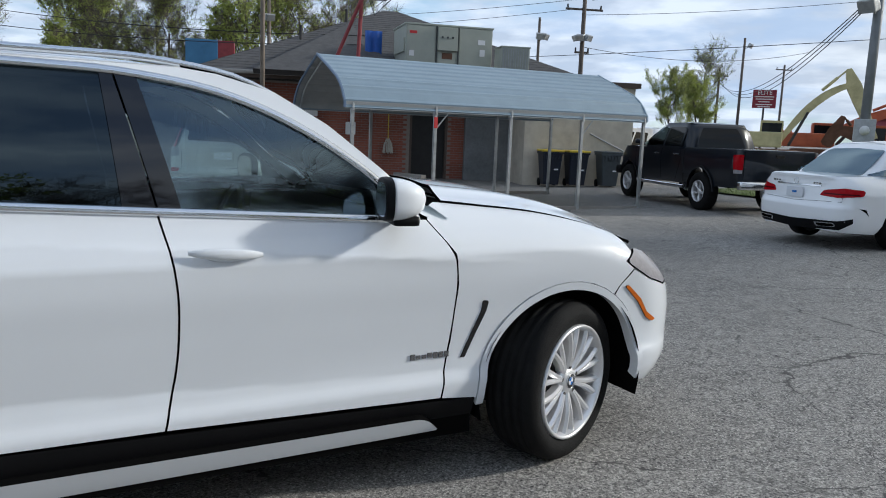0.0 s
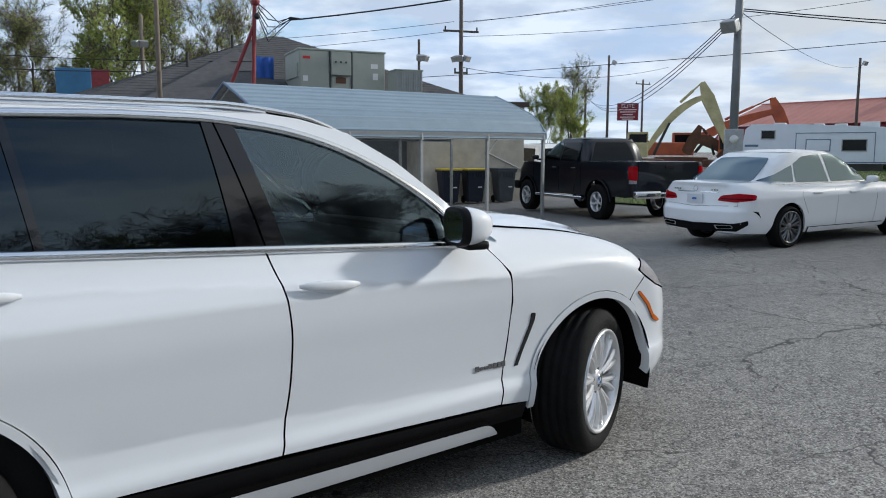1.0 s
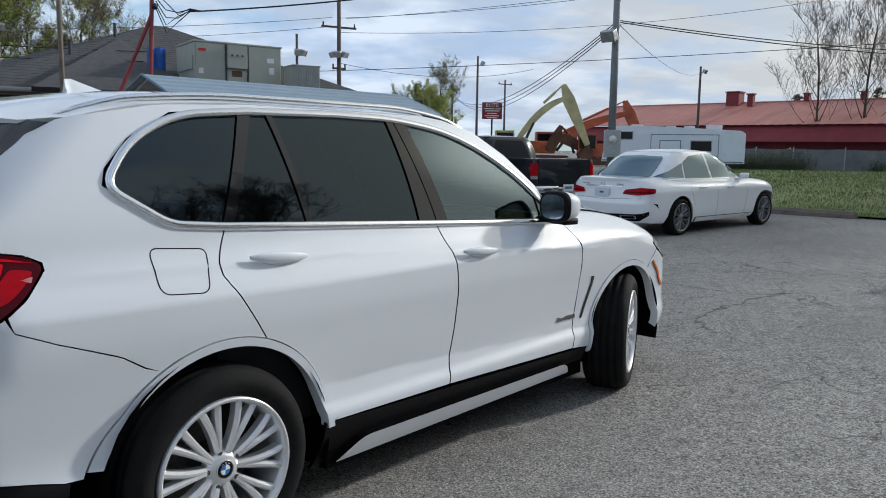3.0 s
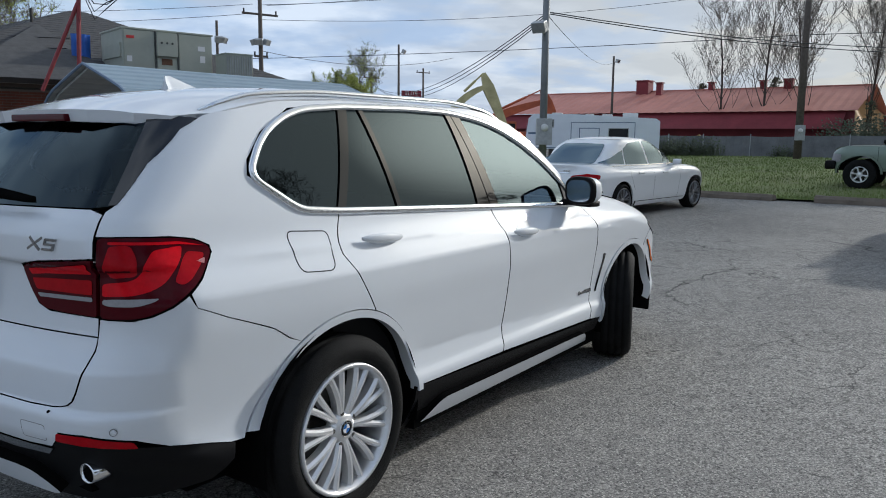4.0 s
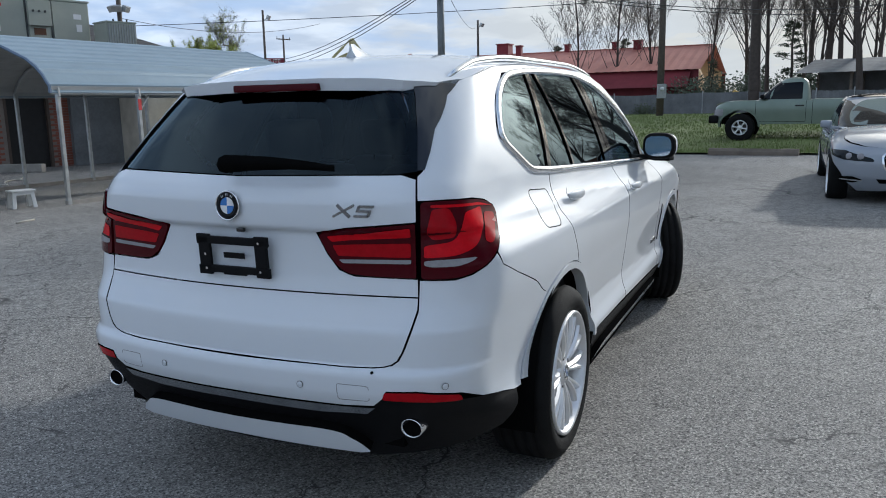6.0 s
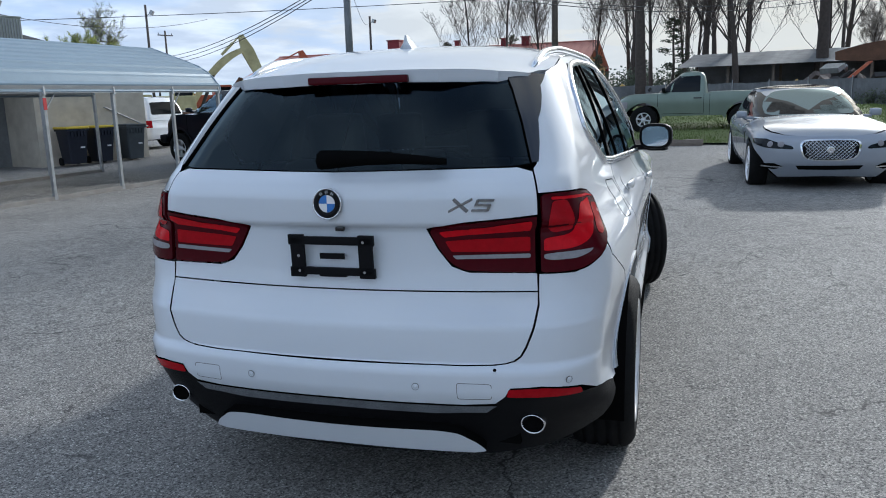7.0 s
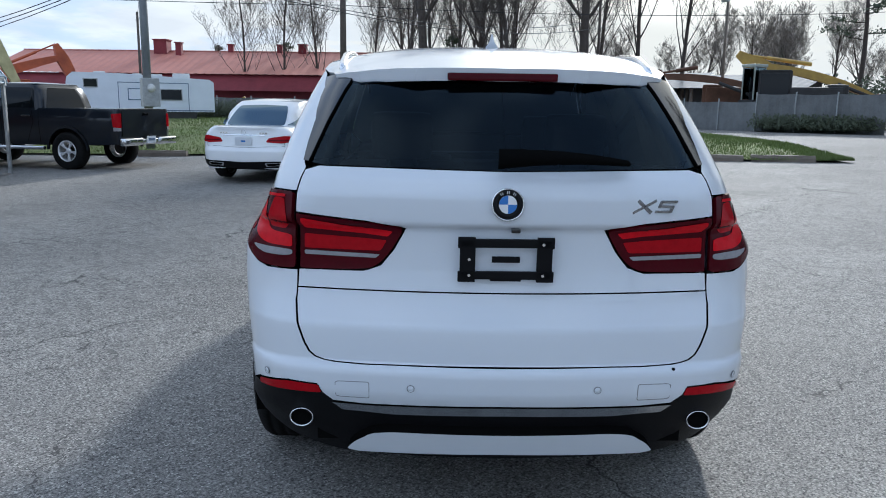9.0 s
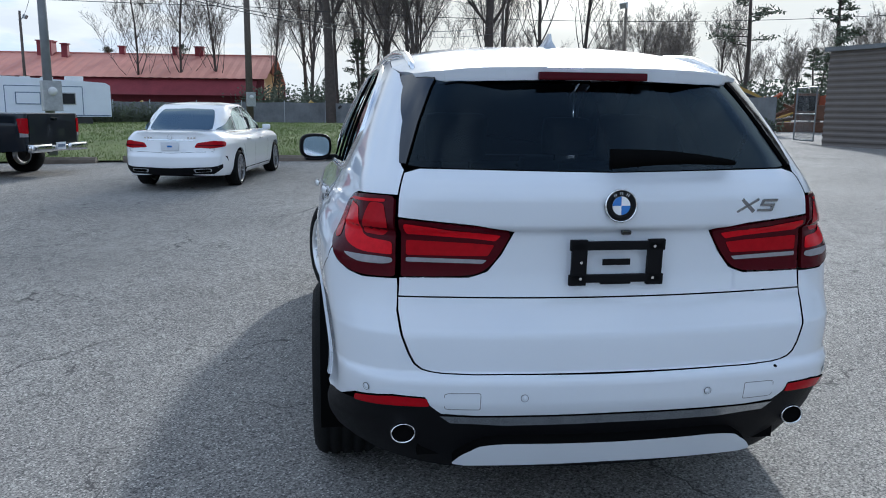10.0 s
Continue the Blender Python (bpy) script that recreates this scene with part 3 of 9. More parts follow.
def ribbon(surf, pts, width, height, closed=False):
    """A raised strip along a line of the surface."""
    uv = np.array(pts, float)
    P, N = surf(uv[:, 0], uv[:, 1])
    n = len(P)
    V, Fc = [], []
    for i in range(n):
        d = P[(i + 1) % n] - P[i - 1] if closed else P[min(i + 1, n - 1)] - P[max(i - 1, 0)]
        s = np.cross(N[i], d / (np.linalg.norm(d) + 1e-9))
        s = s / (np.linalg.norm(s) + 1e-9)
        for a, b in ((-0.5, -0.3), (-0.5, 0.6), (-0.25, 1.0), (0.25, 1.0), (0.5, 0.6), (0.5, -0.3)):
            V.append(P[i] + s * a * width + N[i] * b * height)
    for i in range(n if closed else n - 1):
        j = (i + 1) % n
        for k in range(5):
            Fc.append((i * 6 + k, i * 6 + k + 1, j * 6 + k + 1, j * 6 + k))
    return V, Fc


def mirrored(vf):
    return [(v[0], -v[1], v[2]) for v in vf[0]], [tuple(reversed(f)) for f in vf[1]]


def dense(pts, step=0.05, closed=False):
    out = []
    n = len(pts)
    for i in range(n if closed else n - 1):
        a, b = pts[i], pts[(i + 1) % n]
        k = max(1, int(math.hypot(b[0] - a[0], b[1] - a[1]) / step))
        out += [(a[0] + (b[0] - a[0]) * j / k, a[1] + (b[1] - a[1]) * j / k) for j in range(k)]
    return out if closed else out + [pts[-1]]


def writing(name, text, size, material, m, parent, depth=0.004):
    cu = bpy.data.curves.new(name, "FONT")
    cu.body, cu.size, cu.extrude, cu.align_x, cu.align_y = text, size, depth, "CENTER", "CENTER"
    tmp = new(name, cu)
    dg = bpy.context.evaluated_depsgraph_get()
    me = bpy.data.meshes.new_from_object(tmp.evaluated_get(dg))
    bpy.data.objects.remove(tmp)
    me.transform(m)
    me.materials.clear()
    me.materials.append(material)
    ob = new(name, me)
    ob.parent = parent
    return ob

# ---- ground ----
def ground_sheet():
    V, Fc = [], []
    rings = [0.0] + [1.0 * i for i in range(1, 30)] + [30 * 1.16 ** i for i in range(1, 34)]
    seg = 72
    cx, cy = -1.0, 3.5
    for r in rings:
        for k in range(seg):
            a = 2 * math.pi * k / seg
            x, y = cx + r * math.cos(a), cy + r * math.sin(a)
            V.append((x, y, gz(x, y)))
    for i in range(len(rings) - 1):
        for k in range(seg):
            a, b = i * seg + k, i * seg + (k + 1) % seg
            Fc.append((a, b, b + seg, a + seg) if i else (a, b + seg, a + seg))
    Fc = [f for f in Fc if len(set(f)) > 2]
    return mesh_ob("ground", V, Fc, M["asphalt"], smooth=True)


tagged(ground_sheet(), "worn grey asphalt parking lot with fine cracks", "asphalt", kind="structure")

# ---- wheels ----
def wheel(parent, m, r=0.37, rim_r=0.262, wide=0.255, alloy=None, style=10, twin=True, label="", tread=True):
    """A wheel whose outer face looks along -y; the axle is y."""
    alloy = alloy or M["alloy"]
    w = new("wheel")
    w.parent = parent
    w.matrix_local = m
    if label:
        w["label"] = label
    h = wide / 2
    prof = [(rim_r, -h + 0.018), (rim_r + 0.012, -h + 0.004), (rim_r + 0.045, -h - 0.006), (r - 0.045, -h - 0.004), (r - 0.018, -h + 0.012), (r - 0.006, -h + 0.03)]
    if tread:
        for c in (-0.55, -0.18, 0.18, 0.55):
            y = c * h
            prof += [(r, y - 0.008), (r - 0.008, y - 0.005), (r - 0.008, y + 0.005), (r, y + 0.008)]
    prof += [(r - 0.006, h - 0.03), (r - 0.018, h - 0.012), (r - 0.045, h + 0.004), (rim_r, h - 0.018)]
    seg = 72 if tread else 40
    mesh_ob("tyre", *lathe(prof, seg), M["tyre"], w, "worn black tyre", True)
    # rim barrel and outer lip
    barrel = [(rim_r + 0.004, -h + 0.012), (rim_r + 0.002, -h - 0.002), (rim_r - 0.006, -h - 0.005), (rim_r - 0.014, -h + 0.002), (rim_r - 0.024, -h + 0.03), (rim_r - 0.035, h - 0.03), (rim_r, h - 0.01)]
    rim = mesh_ob("rim", *lathe(barrel, seg), alloy, w, "", True)
    # brake disc behind the spokes
    bm = bmesh.new()
    rod(bm, (0, 0.02, 0), (0, 0.045, 0), rim_r * 0.68, seg=36)
    rod(bm, (0, -0.06, 0), (0, 0.06, 0), 0.075, seg=20)
    part("brake_disc", bm, M["brake"], w)
    # spokes
    yh, ye = -h + 0.030, -h + 0.012
    for k in range(style):
        a0 = 2 * math.pi * k / style
        V, Fc = [], []
        for s in ((-1, 1) if twin else (0,)):
            o = len(V)
            half = 0.0118 if twin else 0.017
            for i in range(7):
                t = i / 6
                rr = 0.052 + (rim_r - 0.012 - 0.052) * t
                da = s * (0.055 + 0.085 * t ** 1.4) if twin else 0
                wd = (half * (0.95 + 0.25 * t) if twin else half * (0.8 + 0.7 * t)) / rr
                yy = yh + (ye - yh) * t - 0.010 * math.sin(math.pi * t)
                for da2, dy in ((-wd, 0.045), (-wd, 0.012), (-wd * 0.35, 0.0), (wd * 0.35, 0.0), (wd, 0.012), (wd, 0.045)):
                    an = a0 + da + da2
                    V.append((rr * math.cos(an), yy + dy, rr * math.sin(an)))
            for i in range(6):
                for q in range(5):
                    a = o + i * 6 + q
                    Fc.append((a, a + 6, a + 7, a + 1))
                Fc.append((o + i * 6 + 5, o + i * 6 + 11, o + i * 6 + 6, o + i * 6))
        sp = mesh_ob("spoke", V, Fc, alloy, rim, "", False)
    hub = lathe([(0.0, yh - 0.006), (0.045, yh - 0.006), (0.062, yh + 0.004), (0.075, yh + 0.03), (0.05, yh + 0.06), (0.0, yh + 0.06)], 30, closed=False)
    mesh_ob("hub", *hub, alloy, w, "", True)
    for k in range(5 if tread else 0):
        a = 2 * math.pi * (k + 0.5) / 5
        bm = bmesh.new()
        rod(bm, (0.066 * math.cos(a), yh - 0.004, 0.066 * math.sin(a)), (0.066 * math.cos(a), yh + 0.03, 0.066 * math.sin(a)), 0.010, seg=8)
        part("wheel_bolt", bm, M["brake"], w)
    return w, yh


def roundel(parent, m, r, name="badge"):
    """A round badge of plain shapes: chrome rim, dark ring, blue and white quarters. Faces +z of m."""
    b = new(name)
    b.parent = parent
    b.matrix_local = m
    mesh_ob("badge_rim", *lathe([(r, 0), (r, 0.004), (r * 0.95, 0.0062), (r * 0.9, 0.004), (r * 0.9, 0.0)], 40, "z"), M["chrome"], b, "chrome rim", True)
    mesh_ob("badge_ring", *lathe([(r * 0.9, 0.0035), (r * 0.56, 0.004), (r * 0.56, 0.0), (r * 0.9, 0.0)], 40, "z"), M["badge_black"], b, "black ring", True)
    for q in range(4):
        pts = [(0, 0, 0.0045)] + [(r * 0.55 * math.cos(radians(90 * q + 90 * i / 10)), r * 0.55 * math.sin(radians(90 * q + 90 * i / 10)), 0.0045) for i in range(11)]
        mesh_ob("badge_quarter", pts, [tuple(range(12))], M["blue"] if q % 2 else M["badge_white"], b)
    V, Fc = [], []
    for a in (58, 90, 122):
        c, s = math.cos(radians(a)), math.sin(radians(a))
        for lo in (-0.07, 0.05):
            o = len(V)
            V += [((0.64 * c - s * (lo)) * r, (0.64 * s + c * (lo)) * r, 0.0052), ((0.64 * c - s * (lo + 0.035)) * r, (0.64 * s + c * (lo + 0.035)) * r, 0.0052),
                  ((0.82 * c - s * (lo + 0.035)) * r, (0.82 * s + c * (lo + 0.035)) * r, 0.0052), ((0.82 * c - s * lo) * r, (0.82 * s + c * lo) * r, 0.0052)]
            Fc.append((o, o + 1, o + 2, o + 3))
    mesh_ob("badge_marks", V, Fc, M["badge_white"], b)
    return b


def seat(parent, x, y, material, z=0.45, wide=0.52):
    s = new("seat")
    s.parent = parent
    s.matrix_local = pose(x, y, z)
    part("cushion", boxes((0, -wide / 2, 0, 0.52, wide / 2, 0.17), bevel=0.05), material, s, smooth=True)
    bm = bmesh.new()
    box(bm, -0.08, -wide / 2 * 0.94, 0, 0.08, wide / 2 * 0.94, 0.66, 0.06, pose(-0.02, 0, 0.12, 0, -14, 0))
    part("backrest", bm, material, s, smooth=True)
    bm = bmesh.new()
    box(bm, -0.05, -0.13, 0.66, 0.05, 0.13, 0.86, 0.045, pose(-0.02, 0, 0.14, 0, -14, 0))
    rod(bm, (-0.2, 0.06, 0.7), (-0.23, 0.06, 0.86), 0.007)
    rod(bm, (-0.2, -0.06, 0.7), (-0.23, -0.06, 0.86), 0.007)
    part("head_restraint", bm, material, s, smooth=True)


# ---- the white SUV ----
def white_suv():
    car = thing("suv", pose(-2.414, 3.069, 0, 0, 0, 35.0), "white luxury suv with silver alloy wheels and tinted windows", "car")
    fw = curve((0.14, 0.80), (0.22, 0.87), (0.30, 0.915), (0.38, 0.946), (0.44, 0.950), (0.50, 0.930), (0.56, 0.924), (0.74, 0.938), (0.90, 0.953), (0.98, 0.950),
               (1.025, 0.930), (1.08, 0.893), (1.15, 0.857), (1.25, 0.829), (1.35, 0.796), (1.45, 0.756), (1.60, 0.683), (1.66, 0.648), (1.72, 0.60))
    fr = curve((0.15, -0.84), (0.28, -0.90), (0.40, -0.96), (0.50, -1.005), (0.57, -1.030), (0.63, -1.032), (0.655, -1.00), (0.70, -0.999), (0.768, -0.994), (0.784, -0.985), (0.86, -0.943), (0.90, -0.934),
               (0.98, -0.925), (1.078, -0.922), (1.090, -0.930), (1.098, -0.947), (1.11, -0.952), (1.18, -0.955), (1.235, -0.930), (1.275, -0.890), (1.49, -0.700), (1.60, -0.590), (1.72, -0.47))
    ff = curve((0.15, 3.64), (0.30, 3.785), (0.45, 3.855), (0.60, 3.875), (0.75, 3.845), (0.90, 3.74), (1.0, 3.62), (1.1, 3.45), (1.2, 3.3), (1.7, 3.0))
    rr = curve((0.2, 0.42), (0.34, 0.36), (0.45, 0.27), (0.54, 0.20), (0.62, 0.18), (0.8, 0.18), (1.0, 0.18), (1.14, 0.17), (1.26, 0.19), (1.5, 0.24), (1.7, 0.26))
    rf = curve((0.2, 0.28), (0.6, 0.30), (1.1, 0.32))
    zt = curve((1.9, 1.26), (2.2, 1.21), (2.5, 1.180), (2.8, 1.150), (3.1, 1.095), (3.4, 0.995), (3.7, 0.875), (3.9, 0.80))

    # the shoulder crease through the door handles and the hollow above the sill
    shoulder = curve((-0.6, 1.10), (0.4, 1.092), (0.8, 1.072), (1.15, 1.047), (1.85, 1.002), (2.35, 0.962), (2.9, 0.93))
    hollow = curve((0.3, 0.575), (0.8, 0.562), (1.2, 0.546), (1.65, 0.522), (2.3, 0.498))

    def roll(x, z):
        on = np.clip((x - 2.05) / 0.3, 0, 1)
        e = np.clip((z - zt(x) + 0.17) / 0.17, 0, 1)
        crease = 0.010 * np.exp(-np.abs(z - shoulder(x)) / 0.040) * np.clip((2.75 - x) / 0.5, 0, 1) * np.clip((x + 0.55) / 0.3, 0, 1)
        low = 0.007 * np.exp(-np.abs(z - hollow(x)) / 0.05) * np.clip((2.5 - x) / 0.2, 0, 1) * np.clip((x - 0.35) / 0.2, 0, 1)
        return on * on * (3 - 2 * on) * 0.19 * (1 - np.sqrt(1 - 0.985 * e * e)) - crease + low
    S = Shell(fw, fr, ff, rr, rf, (0.16, 0.17), (0.4, 0.046, 3.0, 0.10), (-0.35, 3.42, 0.45, 0.30), roll)
    U = S.u
    seam = U(-0.86, 0.683)
    W = M["white"]
    RA, FA = (0.032, 0.37), (2.933, 0.365)

    for mir, side in ((None, "right"), ("only", "left")):
        # doors
        fd = fillet([(2.235, 1.118), (2.325, 0.99, 0.06), (2.342, 0.86, 0.1), (2.327, 0.62, 0.1), (2.285, 0.388), (1.21, 0.418), (1.255, 0.62, 0.15), (1.262, 0.85, 0.12), (1.240, 1.02, 0.08), (1.207, 1.163)])
        skin("front_door", S, fd, W, car, "white front door", step=(0.04, 0.015), mirror=mir)
        arch = [p for p in arc(*RA, 0.472, 71, 6)]
        rd = fillet([(1.199, 1.163), (1.233, 1.02, 0.08), (1.254, 0.85, 0.12), (1.247, 0.62, 0.15), (1.202, 0.418)]) + [(0.472, 0.424)] + arch[::-1] + [(0.052, 1.03), (0.036, 1.06), (0.034, 1.10), (0.088, 1.212)]
        skin("rear_door", S, rd, W, car, "white rear door", step=(0.04, 0.015), mirror=mir)
        # front wing
        a = arc(*FA, 0.474, 180, 57)
        wing = [(2.293, 0.386)] + [(2.334, 0.62), (2.349, 0.86), (2.332, 0.99)] + [(2.242, 1.118), (2.27, 1.165)]
        wing += [(x, float(zt(x)) - 0.018) for x in np.linspace(2.32, 3.28, 14)]
        wing += [(3.30, 0.95), (3.24, 0.915), (3.295, 0.878), (3.215, 0.80)] + a[::-1] + [(2.45, 0.37)]
        skin("front_wing", S, wing, W, car, "white front wing", step=(0.04, 0.015), mirror=mir)
        # front bumper with the lamp above it
        fb = [(3.222, 0.80), (3.30, 0.872), (3.42, 0.815), (U(3.55, 0.81), 0.772), (U(3.7, 0.6), 0.765), (S.mid_front, 0.76), (S.mid_front, 0.26), (U(3.6, 0.75), 0.27), (3.43, 0.31)] + arc(*FA, 0.474, -6, 56)
        skin("front_bumper", S, fb, W, car, "white front bumper", mirror=mir)
        lamp = fillet([(3.25, 0.915, 0.03), (3.35, 0.960), (U(3.55, 0.72), 0.915), (U(3.65, 0.6), 0.89), (U(3.70, 0.55), 0.80, 0.04), (U(3.55, 0.81), 0.780), (3.42, 0.823), (3.31, 0.88)])
        skin("headlamp", S, lamp, M["clear"], car, "clear headlamp", mirror=mir, offset=0.002)
        skin("side_marker", S, fillet([(3.252, 0.795, 0.01), (3.270, 0.802, 0.01), (3.365, 0.728), (3.455, 0.612, 0.01), (3.440, 0.605, 0.01), (3.348, 0.715)]), M["amber"], car, "amber side marker", 0.02, 0.006, mirror=mir)
        vent = fillet([(2.470, 0.786, 0.01), (2.500, 0.784, 0.012), (2.494, 0.745, 0.02), (2.405, 0.545, 0.006), (2.385, 0.545), (2.470, 0.745, 0.02)])
        skin("wing_vent", S, vent, M["gloss"], car, "black air vent", 0.02, 0.004, mirror=mir)
        # wheel arch mouldings
        for c, r0, r1, a0, a1 in ((RA, 0.438, 0.468, 4, 165), (FA, 0.436, 0.470, -4, 184)):
            skin("arch_moulding", S, arc(*c, r1, a0, a1, 40) + arc(*c, r0, a0, a1, 40)[::-1], W, car, "white wheel arch lip", 0.03, 0.006, 0.05, mirror=mir, edge=W)
        # rear quarter, up to the roof
        q = [(0.046, 1.03), (0.030, 1.06), (0.028, 1.10), (0.082, 1.212), (0.08, 1.225)] + [(-0.12, 1.242), (-0.17, 1.262), (-0.318, 1.375), (-0.30, 1.43), (-0.20, 1.53), (-0.02, 1.625), (0.3, 1.652), (0.3, 1.668), (-0.06, 1.650)]
        q += [(U(-0.40, 0.63), 1.585), (U(-0.50, 0.635), 1.54), (U(-0.66, 0.655), 1.42), (U(-0.79, 0.670), 1.285), (seam, 1.27), (seam, 1.198)]
        q += [(-0.63, 1.197), (-0.565, 1.192), (-0.515, 1.177), (-0.482, 1.152), (-0.478, 1.128), (-0.49, 1.095), (-0.505, 1.05), (-0.527, 1.010), (-0.518, 0.967), (-0.46, 0.918), (-0.272, 0.795)]
        q += arc(*RA, 0.472, 122, 72)
        skin("rear_quarter", S, q, W, car, "white rear quarter panel", mirror=mir, step=(0.03, 0.015))
        # window surround, glass and pillars
        dlo = [(2.20, 1.118, 0.02), (1.2, 1.166), (0.09, 1.222), (-0.115, 1.240, 0.05), (-0.312, 1.372, 0.06), (-0.20, 1.520, 0.12), (0.0, 1.618, 0.12), (0.30, 1.640), (0.75, 1.648), (1.08, 1.642, 0.1), (1.40, 1.602, 0.15), (1.66, 1.512, 0.15), (1.93, 1.356, 0.15), (2.16, 1.165)]
        line = dense(fillet(dlo), 0.03, True)
        vf = ribbon(S, line, 0.030, 0.012, True)
        mesh_ob("window_trim", *(vf if side == "right" else mirrored(vf)), M["satin"], car, "satin aluminium window surround", True)
        lo, hi = curve((-0.3, 1.262), (0.09, 1.225), (1.2, 1.168), (2.25, 1.118)), curve((-0.32, 1.40), (-0.2, 1.515), (0.0, 1.612), (0.3, 1.637), (0.75, 1.645), (1.08, 1.64), (1.40, 1.60), (1.66, 1.510), (1.93, 1.354), (2.18, 1.15))

        def pane(x0b, x0t, x1b, x1t):
            bot = [(x, float(lo(x))) for x in np.linspace(x0b, x1b, 6)]
            tp = [(x, float(hi(x))) for x in np.linspace(x1t, x0t, 9)]
            return bot + tp
        skin("quarter_window", S, fillet([(0.075, 1.226), (-0.112, 1.243, 0.05), (-0.308, 1.372, 0.06), (-0.20, 1.515, 0.1), (0.0, 1.612, 0.1), (0.255, 1.634)]), M["tint"], car, "dark tinted quarter window", 0.05, -0.004, mirror=mir)
        skin("rear_door_window", S, pane(0.124, 0.318, 0.455, 0.387), M["tint"], car, "dark tinted window", 0.05, -0.004, mirror=mir)
        skin("rear_door_window", S, pane(0.484, 0.416, 1.095, 1.047), M["tint"], car, "dark tinted rear door window", 0.05, -0.004, mirror=mir)
        skin("front_door_window", S, pane(1.287, 1.164, 2.06, 2.02), M["pane"], car, "clear front door window", 0.05, -0.004, mirror=mir)
        for a, b, c, d, n in ((0.080, 0.262, 0.124, 0.318, "pillar_trim"), (0.455, 0.387, 0.484, 0.416, "window_bar"), (1.095, 1.047, 1.203, 1.086, "pillar_trim"), (1.211, 1.094, 1.287, 1.164, "pillar_trim")):
            skin(n, S, pane(a, b, c, d), M["gloss"], car, "gloss black pillar trim", 0.05, 0.003, mirror=mir)
        skin("mirror_base", S, pane(2.06, 2.02, 2.20, 2.17), M["plastic"], car, "black mirror mount", 0.05, 0.002, mirror=mir)
        # roof side rail and front pillar
        hi2 = lambda x: float(hi(x)) + 0.012
        pil = [(0.3, 1.652)] + [(x, hi2(x)) for x in np.linspace(0.6, 2.18, 14)] + [(2.24, 1.13), (2.34, 1.12), (2.09, 1.290), (1.85, 1.482), (1.655, 1.596), (1.45, 1.650), (1.30, 1.668), (0.3, 1.668)]
        skin("front_pillar", S, pil, W, car, "white roof side and front pillar", mirror=mir)
        # sill: black strip, then the pale running strip under it
        skin("sill", S, [(0.46, 0.418), (2.455, 0.366), (2.47, 0.20), (0.45, 0.20)], M["plastic"], car, "black plastic sill", 0.06, -0.004, mirror=mir)
        strip = fillet([(0.54, 0.236, 0.01), (0.66, 0.328, 0.05), (2.22, 0.322, 0.05), (2.30, 0.250, 0.02)])
        skin("sill_strip", S, strip, W, car, "white sill strip", 0.04, 0.028, 0.03, mirror=mir)
        # rear bumper flank is part of the bumper below; door handles
        for hx, hz in ((0.275, 1.102), (1.415, 1.028)):
            cup = fillet([(hx - 0.085, hz + 0.005, 0.04), (hx - 0.02, hz + 0.036, 0.05), (hx + 0.07, hz + 0.022, 0.05), (hx + 0.09, hz - 0.01, 0.03), (hx + 0.02, hz - 0.036, 0.05), (hx - 0.07, hz - 0.02, 0.04)])
            skin("handle_cup", S, cup, W, car, "", 0.02, 0.0015, 0.002, mirror=mir)
            V, Fc = [], []
            for i in range(11):
                t = i / 10
                x = hx - 0.13 + 0.255 * t
                k = math.sin(math.pi * min(max(t * 0.94 + 0.03, 0), 1)) ** 0.45
                y, z = -float(S.flank(np.array(x), np.array(hz))) - 0.012 - 0.020 * k, hz + 0.008 - 0.014 * t
                for j in range(10):
                    an = 2 * math.pi * j / 10
                    V.append((x, y + 0.011 * k * math.cos(an), z + 0.021 * k * math.sin(an)))
            for i in range(10):
                for j in range(10):
                    Fc.append((i * 10 + j, i * 10 + (j + 1) % 10, i * 10 + 10 + (j + 1) % 10, i * 10 + 10 + j))
            vf = (V, Fc)
            mesh_ob("door_handle", *(vf if side == "right" else mirrored(vf)), M["white"], car, "white door handle", True)
        # mirror
        sg = -1 if side == "right" else 1
        mr = new("wing_mirror")
        mr.parent = car
        mm = pose(2.07, sg * 1.000, 1.212, 0, 0, 12 * sg)

        def pod(x0, x1, hy, hz, cz, k0, k1, n=9, seg=28):
            V, Fc = [], []
            for i in range(n):
                t = i / (n - 1)
                k = k0 + (k1 - k0) * (1 - (1 - t) ** 2) if k1 > k0 else k1 + (k0 - k1) * math.sqrt(max(0, 1 - t ** 2.2))
                for j in range(seg):
                    a = 2 * math.pi * j / seg
                    c, d = math.cos(a), math.sin(a)
                    V.append(mm @ Vector((x0 + (x1 - x0) * t, sg * hy * k * math.copysign(abs(c) ** 0.62, c), cz + hz * k * math.copysign(abs(d) ** 0.70, d))))
            for i in range(n - 1):
                for j in range(seg):
                    f = (i * seg + j, i * seg + (j + 1) % seg, i * seg + seg + (j + 1) % seg, i * seg + seg + j)
                    Fc.append(f if sg > 0 else f[::-1])
            Fc.append(tuple(range(seg)) if sg < 0 else tuple(reversed(range(seg))))
            return V, Fc
        mesh_ob("mirror_housing", *pod(-0.072, 0.080, 0.104, 0.080, 0.006, 1.0, 0.02), W, mr, "white mirror cap", True)
        mesh_ob("mirror_frame", *pod(-0.090, -0.064, 0.107, 0.083, 0.005, 0.95, 1.0), M["plastic"], mr, "black mirror frame", True)
        bm = bmesh.new()
        box(bm, -0.055, -0.060, -0.092, 0.045, 0.060, -0.055, 0.015, mm)
        box(bm, 2.03, sg * 0.82, 1.125, 2.12, sg * 0.95, 1.160, 0.012)
